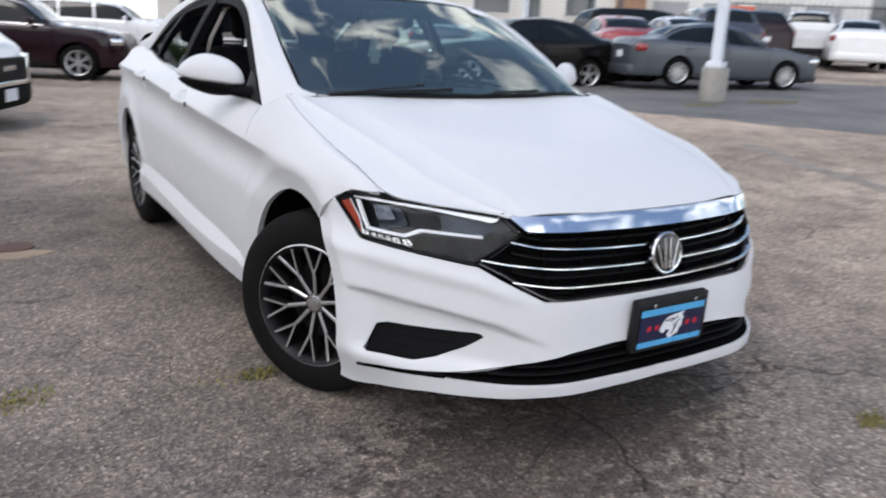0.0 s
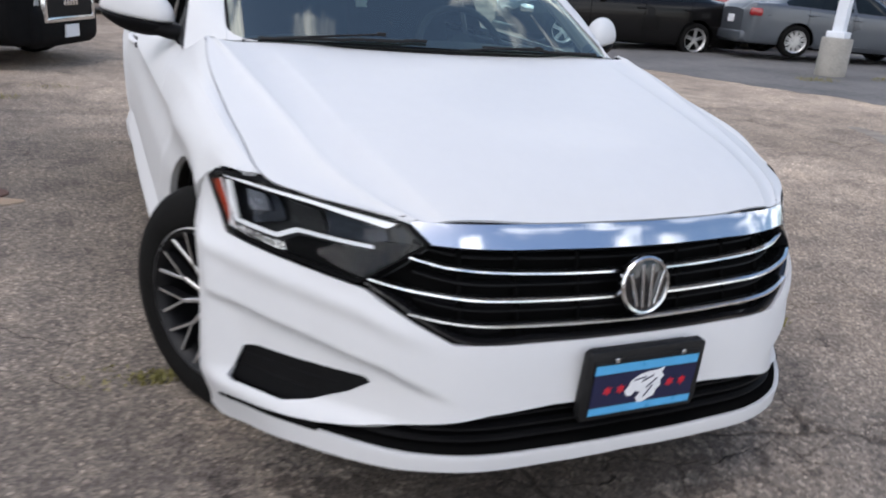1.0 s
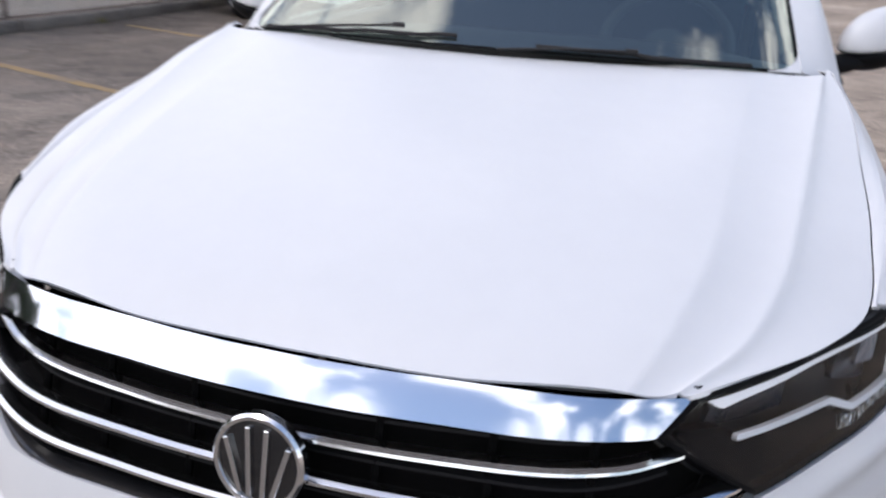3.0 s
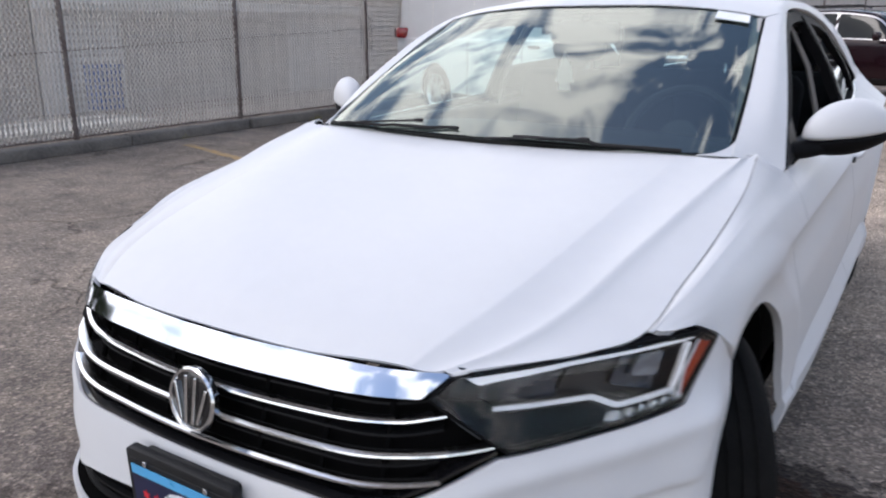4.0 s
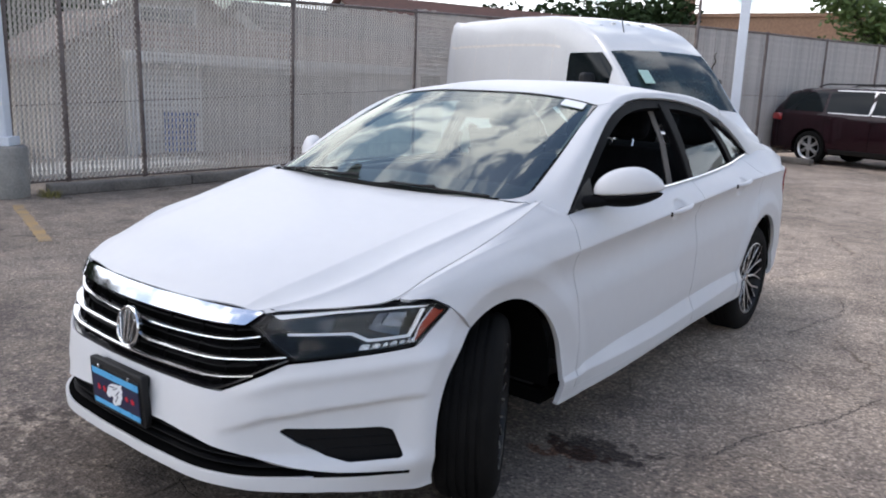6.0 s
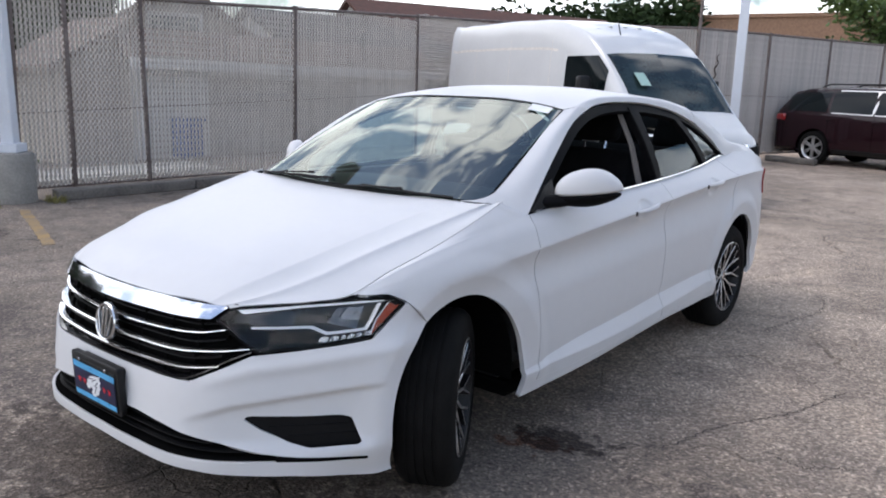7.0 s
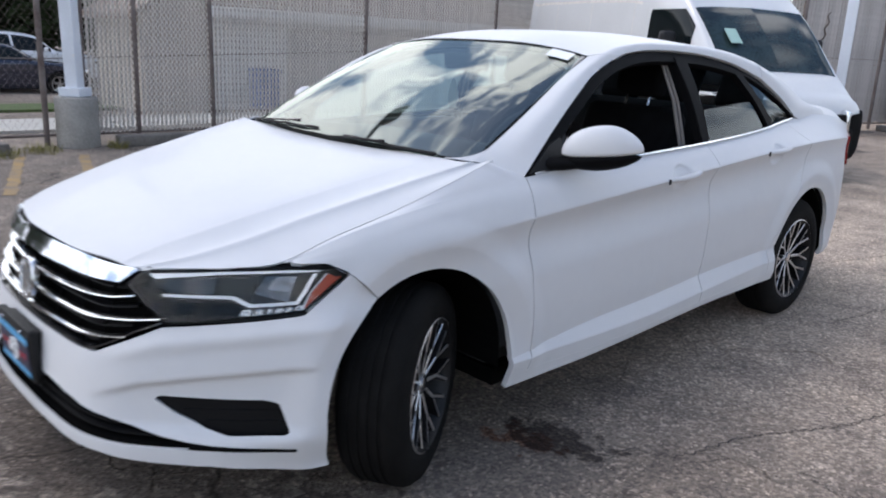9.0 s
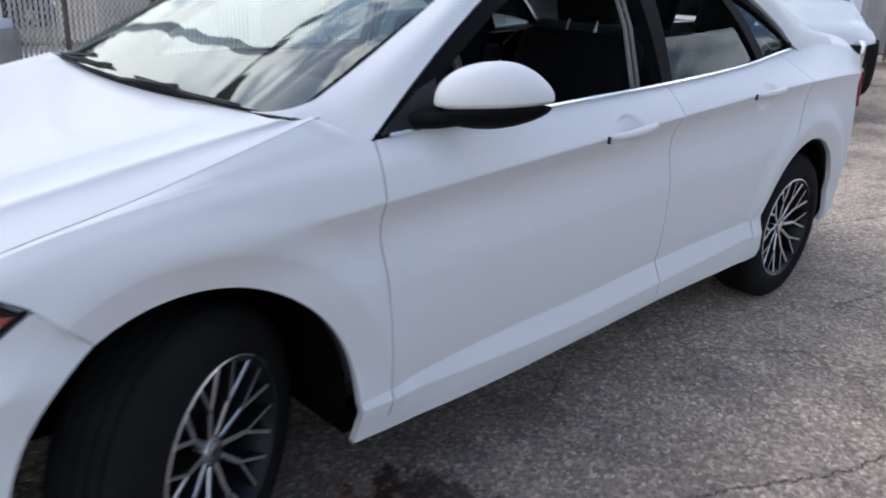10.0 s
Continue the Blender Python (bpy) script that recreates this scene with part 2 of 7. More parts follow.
def sheet(P, masks=(), thick=0.012, sx=1, offset=0.0, close=False):
    """Verts, faces and sharp edges of a panel from the grid P, kept where every mask is >= 0, its rim turned in by thick; close: an inner skin too.
    sx = -1 mirrors it across x = 0. Face normals point along the cross product of the grid's two directions."""
    du = np.gradient(P, axis=0)
    dv = np.gradient(P, axis=1)
    N = np.cross(du, dv)
    N /= np.linalg.norm(N, axis=2)[..., None] + 1e-12
    if (N * (P - np.array(REF))).sum() < 0:
        return sheet(P[::-1], [m[::-1] for m in masks], thick, sx, offset, close)
    nu, nv = P.shape[:2]
    V = [p for p in (P + N * offset).reshape(-1, 3)]
    NN = [n for n in N.reshape(-1, 3)]
    MM = [list(x) for x in zip(*[m.reshape(-1) for m in masks])] if masks else [[] for _ in V]
    F = [[i * nv + j, (i + 1) * nv + j, (i + 1) * nv + j + 1, i * nv + j + 1] for i in range(nu - 1) for j in range(nv - 1)]
    for k in range(len(masks)):
        cut = {}
        out = []
        for f in F:
            s = [MM[i][k] >= 0 for i in f]
            if all(s):
                out.append(f)
                continue
            if not any(s):
                continue
            g = []
            for a, b in zip(f, f[1:] + f[:1]):
                ma, mb = MM[a][k], MM[b][k]
                if ma >= 0:
                    g.append(a)
                if (ma >= 0) != (mb >= 0):
                    key = (min(a, b), max(a, b))
                    if key not in cut:
                        t = ma / (ma - mb)
                        cut[key] = len(V)
                        V.append(V[a] * (1 - t) + V[b] * t)
                        n = NN[a] * (1 - t) + NN[b] * t
                        NN.append(n / (np.linalg.norm(n) + 1e-12))
                        row = [x * (1 - t) + y * t for x, y in zip(MM[a], MM[b])]
                        row[k] = 0.0
                        MM.append(row)
                    g.append(cut[key])
            if len(g) >= 3:
                out.append(g)
        F = out
    used = sorted({i for f in F for i in f})
    ren = {o: i for i, o in enumerate(used)}
    V, NN = [V[i] for i in used], [NN[i] for i in used]
    F = [[ren[i] for i in f] for f in F]
    sharp = []
    if thick:
        edges = {}
        for f in F:
            for a, b in zip(f, f[1:] + f[:1]):
                edges[(a, b)] = 1
        rim = [(a, b) for a, b in edges if (b, a) not in edges]
        inner = {}
        if close:
            for i in range(len(V)):
                inner[i] = len(V) + i
            base = len(V)
            V = V + [V[i] - NN[i] * thick for i in range(base)]
            F = F + [[inner[i] for i in reversed(f)] for f in F]
        else:
            for e in rim:
                for i in e:
                    if i not in inner:
                        inner[i] = len(V)
                        V.append(V[i] - NN[i] * thick)
        for a, b in rim:
            F.append([b, a, inner[a], inner[b]])
            sharp.append((a, b))
    V = np.array(V)
    if sx < 0:
        V = V * np.array([-1, 1, 1])
        F = [f[::-1] for f in F]
    return V, F, sharp


def panel(name, P, material, parent, masks=(), thick=0.012, sx=1, offset=0.0, label="", close=False):
    V, F, sharp = sheet(P, masks, thick, sx, offset, close)
    return obj(name, V, F, material, parent, label, True, sharp)


def both(name, P, material, parent, masks=(), thick=0.012, offset=0.0, label="", close=False):
    return [panel(name, P, material, parent, masks, thick, s, offset, label, close) for s in (1, -1)]


def whole(name, P, material, parent, masks=(), thick=0.012, offset=0.0, label="", close=False, axis=1):
    """One panel over both halves: the grid starts at x = 0 along axis and is mirrored there."""
    if axis == 0:
        P, masks = P.swapaxes(0, 1), [m.T for m in masks]
    P = np.concatenate([P[:, :0:-1] * np.array([-1, 1, 1]), P], axis=1)
    masks = [np.concatenate([m[:, :0:-1], m], axis=1) for m in masks]
    return panel(name, P, material, parent, masks, thick, 1, offset, label, close)


def tube(pts, r, n=8, closed=False, flat=1.0):
    """A swept tube as bmesh; r may be a list; flat squeezes it vertically."""
    p = [Vector(q) for q in pts]
    rs = r if isinstance(r, (list, tuple)) else [r] * len(p)
    bm = bmesh.new()
    rings = []
    for i, q in enumerate(p):
        a = p[max(i - 1, 0)] if not closed else p[i - 1]
        b = p[min(i + 1, len(p) - 1)] if not closed else p[(i + 1) % len(p)]
        d = (b - a).normalized()
        up = Vector((0, 0, 1)) if abs(d.z) < 0.95 else Vector((1, 0, 0))
        s = d.cross(up).normalized()
        u = s.cross(d)
        rings.append([bm.verts.new(q + (s * math.cos(2 * math.pi * k / n) + u * math.sin(2 * math.pi * k / n) * flat) * rs[i]) for k in range(n)])
    m = len(rings)
    for i in range(m if closed else m - 1):
        a, b = rings[i], rings[(i + 1) % m]
        for k in range(n):
            bm.faces.new((a[k], a[(k + 1) % n], b[(k + 1) % n], b[k]))
    if not closed:
        bm.faces.new(rings[0][::-1])
        bm.faces.new(rings[-1])
    bmesh.ops.recalc_face_normals(bm, faces=bm.faces[:])
    return bm


def revolve(profile, n=48, m=None):
    """Revolves (radius, x) pairs about the x axis."""
    bm = bmesh.new()
    rings = []
    for k in range(n):
        a = 2 * math.pi * k / n
        rings.append([bm.verts.new(Vector((x, r * math.cos(a), r * math.sin(a)))) for r, x in profile])
    for k in range(n):
        a, b = rings[k], rings[(k + 1) % n]
        for i in range(len(profile) - 1):
            bm.faces.new((a[i], a[i + 1], b[i + 1], b[i]))
    bmesh.ops.remove_doubles(bm, verts=bm.verts[:], dist=1e-5)
    bmesh.ops.recalc_face_normals(bm, faces=bm.faces[:])
    if m:
        bm.transform(m)
    return bm


def prism(poly, depth, m=None, bevel=0.0):
    """Extrudes a polygon in xy by depth along z."""
    bm = bmesh.new()
    lo = [bm.verts.new((x, y, 0)) for x, y in poly]
    hi = [bm.verts.new((x, y, depth)) for x, y in poly]
    bm.faces.new(lo[::-1])
    bm.faces.new(hi)
    for i in range(len(poly)):
        j = (i + 1) % len(poly)
        bm.faces.new((lo[i], lo[j], hi[j], hi[i]))
    bmesh.ops.recalc_face_normals(bm, faces=bm.faces[:])
    if bevel:
        bmesh.ops.bevel(bm, geom=bm.edges[:], offset=bevel, segments=2, affect="EDGES", profile=0.5)
    if m:
        bm.transform(m)
    return bm


def join(*bms):
    """Joins bmeshes into the first."""
    out = bms[0]
    for b in bms[1:]:
        me = bpy.data.meshes.new("tmp")
        b.to_mesh(me)
        b.free()
        out.from_mesh(me)
        bpy.data.meshes.remove(me)
    return out


def ground_z(x, y):
    """The lot rises gently towards +x; beyond the fence the ground falls to the street."""
    return 0.034 * max(0.0, min(x, 60.0) - 2.5) - 0.06 * min(12.0, max(0.0, -9.5 - x))



# ---- the white sedan: front axle at y = 0, nose towards -y, its left side towards +x ----
car = thing("white_sedan", "white four-door sedan with chrome grille bars and lowered front window", "car")

# nose surface: s runs round the plan from the middle to the wheel arch, z up
PLAN_S = [0, .06, .20, .424, .513, .605, .740, .868, .982, 1.095, 1.235, 1.50]
PLAN_X = [0, .06, .20, .42, .50, .57, .66, .74, .793, .816, .824, .834]
PLAN_F = [0, .0008, .012, .050, .090, .150, .250, .350, .450, .560, .700, .965]
NOSE_Z = [.180, .215, .29, .38, .51, .61, .70, .75, .80]
NOSE_Y = [-.860, -.872, -.882, -.872, -.855, -.832, -.805, -.785, -.75]


FLARE = .018
ARCH_R, LIP_R = .371, .452
CUPS = ((1.335, .878), (2.215, .912))


def arch_r(y, z):
    """Distance from the centre of a wheel opening."""
    return np.hypot(y - .002, z - .336)


def lip_r(y, z):
    return np.hypot(y - .015, z - .322)


def nose(s, z, relief=True):
    s, z = np.asarray(s, float), np.asarray(z, float)
    x, f = crv_at(PLAN_S, PLAN_X, s), crv_at(PLAN_S, PLAN_F, s)
    y = crv_at(NOSE_Z, NOSE_Y, z) + f
    e = 0.01
    dx, df = crv_at(PLAN_S, PLAN_X, s + e) - crv_at(PLAN_S, PLAN_X, np.maximum(s - e, 0)), crv_at(PLAN_S, PLAN_F, s + e) - crv_at(PLAN_S, PLAN_F, np.maximum(s - e, 0))
    n = np.hypot(dx, df) + 1e-9
    nx, ny = df / n, -dx / n
    d = np.zeros_like(x + z)
    if relief:
        # scooped flank above the side vent, under a soft crease that fans out from the middle
        zc = np.interp(s, [.36, .42, .55, .70, .90, 1.10], [.385, .40, .445, .468, .49, .51])
        fade = sstep(.38, .60, s) * (1 - sstep(.92, 1.03, s))
        d = d - .028 * sstep(zc + .012, zc - .010, z) * fade * sstep(.30, .345, z)
        # second shallow fold under the lamp
        zd = np.interp(s, [.40, .60, .95, 1.1], [.50, .565, .605, .62])
        d = d + .008 * np.exp(-((z - zd) / .022) ** 2) * sstep(.40, .6, s) * (1 - sstep(1.0, 1.1, s))
        # ledge of the lip below the slot
        d = d + .006 * sstep(.305, .285, z) * (1 - sstep(.80, 1.0, s)) - .030 * sstep(.32, .20, z) * sstep(.70, 1.02, s)
    k = np.abs(sstep(0, .35, s)) * .012 * sstep(.70, .60, z)
    d = d + k + .012 * sstep(.68, .56, z) * sstep(.84, 1.02, s)
    px, py = x + nx * d, y + ny * d
    px = px + .010 * sstep(.54, LIP_R, lip_r(py, z)) * sstep(.85, 1.0, s) * sstep(.70, .60, z)
    px = px - FLARE * np.clip((LIP_R - lip_r(py, z)) / .082, 0, 1) * sstep(.36, .60, z)
    return np.stack([px, py, z + 0 * x], -1)


def nose_grid(s0, s1, z0, z1, ds=0.011, relief=True):
    S, Z = np.meshgrid(np.linspace(s0, s1, int((s1 - s0) / ds) + 2), np.linspace(z0, z1, int((z1 - z0) / (ds * .8)) + 2), indexing="ij")
    return S, Z, nose(S, Z, relief)


POLY_UPPER = [(-1, .513), (.418, .521), (.595, .608), (.75, .622), (.95, .643), (1.050, .736), (1.6, .80), (1.6, 1.5), (-1, 1.5)]
POLY_LAMP = [(.507, .747), (.70, .760), (.88, .768), (.985, .765), (1.044, .738), (.948, .649), (.80, .634), (.607, .616), (.545, .655), (.462, .703)]
POLY_LOWGR = [(-1, .292), (.30, .290), (.55, .288), (.70, .2845), (.79, .2795), (.79, .291), (.70, .302), (.60, .320), (.46, .350), (.34, .375), (.20, .386), (-1, .388)]
POLY_FOG = [(.588, .408), (.61, .417), (.76, .411), (.885, .409), (.922, .400), (.956, .326), (.945, .318), (.80, .317), (.735, .333), (.65, .370)]

def seam_z(y):
    """The seam between bumper and fender, from the lamp's tip to the wheel opening."""
    return .738 - .95 * (y + .272)


S, Z, P = nose_grid(0, 1.32, .184, .76, 0.010)
arch_f = arch_r(P[..., 1], P[..., 2]) - ARCH_R
masks = [sd_poly(S, Z, POLY_UPPER), sd_poly(S, Z, POLY_LOWGR), sd_poly(S, Z, POLY_FOG), arch_f, np.interp(P[..., 1], [-.40, -.30, -.2, -.1], [1, .2, -.2, -1]) * 1.0 + 0 * Z]
masks[4] = np.where(P[..., 1] > -.285, seam_z(P[..., 1]) - .0016 - P[..., 2], 1.0)
masks.append(Z - np.interp(S, [0, .45, .75, 1.0, 1.3], [.258, .251, .233, .197, .19]))
lip_f = lip_r(P[..., 1], P[..., 2]) - LIP_R
whole("front_bumper", P, M_WHITE, car, masks + [lip_f], .02, axis=0)
both("arch_flare", P, M_WHITE, car, masks + [-lip_f], .02)


def strip(name, pts, w, t, material, parent, off, label="", n=40, centre=False, bms=None, relief=False, bend=1):
    """A bar lying along (s, z) points on the nose, w high and t deep, standing off by off."""
    q = crv(pts, n) if bend else np.array(pts)
    ss, zz = q[:, 0], q[:, 1]
    ww = np.interp(np.linspace(0, 1, len(ss)), np.linspace(0, 1, len(w)), w) if isinstance(w, (list, tuple)) else np.full(len(ss), w)
    for sx in (1, -1):
        rows = []
        for dz, do in ((-.5, -t), (-.5, -.3 * t), (-.2, 0), (.2, 0), (.5, -.3 * t), (.5, -t)):
            g = nose(ss, zz + dz * ww, relief)
            e = nose(ss + .01, zz + dz * ww, relief) - nose(np.maximum(ss - .01, 0), zz + dz * ww, relief)
            nrm = np.stack([-e[:, 1], e[:, 0], 0 * e[:, 0]], -1)
            nrm /= np.linalg.norm(nrm, axis=1)[:, None] + 1e-9
            rows.append(g - nrm * (off + do))
        G = np.stack(rows)
        V = G.reshape(-1, 3) * np.array([sx, 1, 1])
        k, m = len(rows), len(ss)
        F = []
        for a in range(k):
            b = (a + 1) % k
            for j in range(m - 1):
                f = [a * m + j, b * m + j, b * m + j + 1, a * m + j + 1]
                F.append(f if sx > 0 else f[::-1])
        ends = [[a * m for a in range(k)][::-1], [a * m + m - 1 for a in range(k)]]
        F += ends if sx > 0 else [e[::-1] for e in ends]
        obj(name, V, F, material, parent, label, False)


# upper grille: dark recess, frames and chrome bars
S, Z, P = nose_grid(0, .66, .50, .73, .02, False)
both("grille_backing", P, M_DARK, car, [-sd_poly(S, Z, [(-1, .505), (.42, .513), (.60, .606), (.56, .66), (.47, .72), (-1, .72)])], .02, offset=-.055)
for z0 in (.682, .632, .582, .532):
    strip("grille_slat", [(0, z0 - .012), (.25, z0 - .008), (.43, z0), (.50, z0 + .012)], .010, .03, M_GRILLE, car, -.034)
for s0 in (.13, .27, .39):
    g = nose(np.array([s0, s0]), np.array([.515, .70]), False)
    for sx in (1, -1):
        bm = tube([(sx * g[0, 0], g[0, 1] + .035, g[0, 2]), (sx * g[1, 0], g[1, 1] + .035, g[1, 2])], .006, 6)
        part("grille_rib", bm, M_DARK, car)
strip("grille_bar", [(0, .652), (.25, .656), (.40, .664), (.435, .667), (.47, .6735), (.500, .6790)], [.0095, .0095, .008], .02, M_SATIN, car, .000, "satin chrome grille bar")
strip("grille_bar", [(0, .601), (.25, .605), (.40, .611), (.435, .614), (.50, .6195), (.585, .628)], [.0095, .0095, .008], .02, M_SATIN, car, .000, "satin chrome grille bar")
strip("grille_bar", [(0, .551), (.25, .556), (.40, .562), (.43, .565), (.47, .570), (.505, .575)], [.0095, .0095, .008], .02, M_SATIN, car, .000, "satin chrome grille bar")
strip("grille_frame", [(0, .521), (.25, .524), (.41, .530), (.47, .558), (.53, .592), (.592, .618)], [.014, .016, .012], .05, M_GLOSSBLACK, car, -.004)
# wide chrome bar under the bonnet
S, Z, P = nose_grid(0, .53, .69, .76, .008, False)
P[..., 1] -= .012 * (.7465 - Z) / .043   # the bar leans back
whole("chrome_bar", P, M_CHROME, car, [-sd_poly(S, Z, [(-1, .7035), (.30, .7035), (.458, .7075), (.498, .745), (.30, .7465), (-1, .7465)])], .02, offset=.006, label="wide chrome bar above the grille", axis=0)
strip("bar_shadow_trim", [(0, .748), (.3, .748), (.50, .747)], .004, .03, M_BLACK, car, -.010)

# round badge: chrome ring with plain bars
badge_m = Matrix.Translation((0, -.840, .626)) @ Matrix.Rotation(radians(82), 4, "X") @ Matrix.Diagonal((.90, .92, 1, 1))
badge = part("badge", cyl(.066, .016, 48, m=badge_m, bevel=.003), M_GLOSSBLACK, car, "round chrome badge with plain bars", True)
rg = bmesh.new()
rings = [[rg.verts.new(badge_m @ Vector((r * math.cos(a), r * math.sin(a), h))) for r, h in ((.069, -.004), (.069, .008), (.065, .012), (.060, .011), (.0575, .006))] for a in [2 * math.pi * k / 48 for k in range(48)]]
for k in range(48):
    for i in range(4):
        rg.faces.new((rings[k][i], rings[(k + 1) % 48][i], rings[(k + 1) % 48][i + 1], rings[k][i + 1]))
bmesh.ops.recalc_face_normals(rg, faces=rg.faces[:])
part("badge_ring", rg, M_SATIN, badge, smooth=True)
for (xa, ya), (xb, yb) in (((-.047, .030), (-.024, -.046)), ((-.014, .050), (-.010, -.050)), ((.010, -.050), (.014, .050)), ((.024, -.046), (.047, .030))):
    d = Vector((xb - xa, yb - ya, 0))
    m = badge_m @ Matrix.Translation(((xa + xb) / 2, (ya + yb) / 2, .010)) @ Matrix.Rotation(math.atan2(d.y, d.x), 4, "Z")
    part("badge_bar", box((-d.length / 2, -.0038, -.003), (d.length / 2, .0038, .004), .0012, m), M_SATIN, badge)

# lower grille and side vents
S, Z, P = nose_grid(0, 1.0, .25, .41, .02, False)
both("lower_grille_backing", P, M_DARK, car, [], .02, offset=-.06)
for z0, s1 in ((.312, .64), (.338, .50), (.364, .36)):
    strip("lower_grille_slat", [(0, z0), (s1 * .5, z0 - .002), (s1, z0 - .006)], .010, .035, M_GRILLE, car, -.022)
S, Z, P = nose_grid(.55, 1.0, .30, .43, .015, False)
both("vent_insert", P, M_GRILLE, car, [-(sd_poly(S, Z, POLY_FOG) - .012)], .02, offset=-.036, label="black side vent insert")
for z0, s0, s1 in ((.348, .73, .945), (.378, .67, .925)):
    strip("vent_slat", [(s0, z0), ((s0 + s1) / 2, z0), (s1, z0)], .005, .012, M_GRILLE, car, -.032)

strip("lip_slot", [(.70, .2910), (.82, .2840), (.92, .2765), (.972, .2730)], [.014, .013, .011], .004, M_DARK, car, .0022, relief=True)

# dark tray behind the lip
ss_ = np.linspace(0, .95, 60)
tray = np.stack([nose(ss_ * k_, .288 + 0 * ss_ + dz_, False) * np.array([f_, 1, 1]) + np.array([0, dy_, 0]) for k_, f_, dy_, dz_ in ((1, .995, .004, .0), (1, .94, .06, .006), (1, .85, .14, .03))])
whole("lip_tray", tray, M_DARK, car, [], .006)

# plate holder with a printed plate
pl_m = Matrix.Translation((0, -.884, .428)) @ Matrix.Rotation(radians(93), 4, "X")
holder = part("plate_holder", join(prism([(-.146, -.081), (.146, -.081), (.153, -.06), (.150, .076), (.142, .082), (-.142, .082), (-.150, .076), (-.153, -.06)], .022, pl_m @ Matrix.Translation((0, 0, -.012)), .003),
                                  box((-.13, -.07, -.075), (.13, .07, -.01), .01, pl_m)), M_BLACK, car, "black plate holder with a printed dealer plate", True)
part("plate", box((-.136, -.070, .010), (.136, .064, .013), .001, pl_m), M_BLACK, holder)
for y0, y1, mt in ((-.066, -.048, M_BLUE), (-.048, .032, M_NAVY), (.032, .052, M_BLUE)):
    part("plate_band", box((-.132, y0, .0135), (.132, y1, .0152)
, 0, pl_m), mt, holder)
for x0 in (-.095, -.062, .066, .098):
    part("red_mark", prism([(x0 + .012 * r * math.cos(a), -.008 + .012 * r * math.sin(a)) for a, r in [(math.pi / 6 * k, 1 if k % 2 else .45) for k in range(12)]], .0015, pl_m @ Matrix.Translation((0, 0, .0152))), M_REDPRINT, holder)
emb = [(-.048, -.012), (-.040, .002), (-.036, .016), (-.018, .030), (.006, .037), (.026, .038), (.046, .044), (.040, .030), (.048, .020), (.040, .008), (.044, -.006), (.034, -.018), (.030, -.034), (.016, -.040), (.004, -.048), (-.010, -.048), (-.016, -.034), (-.006, -.020), (-.022, -.014), (-.030, -.026), (-.042, -.024)]
part("plate_emblem", prism([(x - .002, y * .86 - .006) for x, y in emb], .0015, pl_m @ Matrix.Translation((0, 0, .0156))), M_PRINTWHITE, holder, "plain white printed shape")
for x0, y0, a0 in ((.004, .010, 25), (.016, -.002, 40), (.010, -.022, 55), (-.016, .012, 10)):
    part("emblem_stroke", box((x0 - .016, y0 - .0016, .0172), (x0 + .016, y0 + .0016, .0182), 0, pl_m @ Matrix.Translation((x0, y0, 0)) @ Matrix.Rotation(radians(a0), 4, "Z") @ Matrix.Translation((-x0, -y0, 0))), M_NAVY, holder)
for x0 in (-.085, .085):
    part("plate_screw", cyl(.006, .006, 10, m=pl_m @ Matrix.Translation((x0, .064, .016)), bevel=.001), M_SATIN, holder)

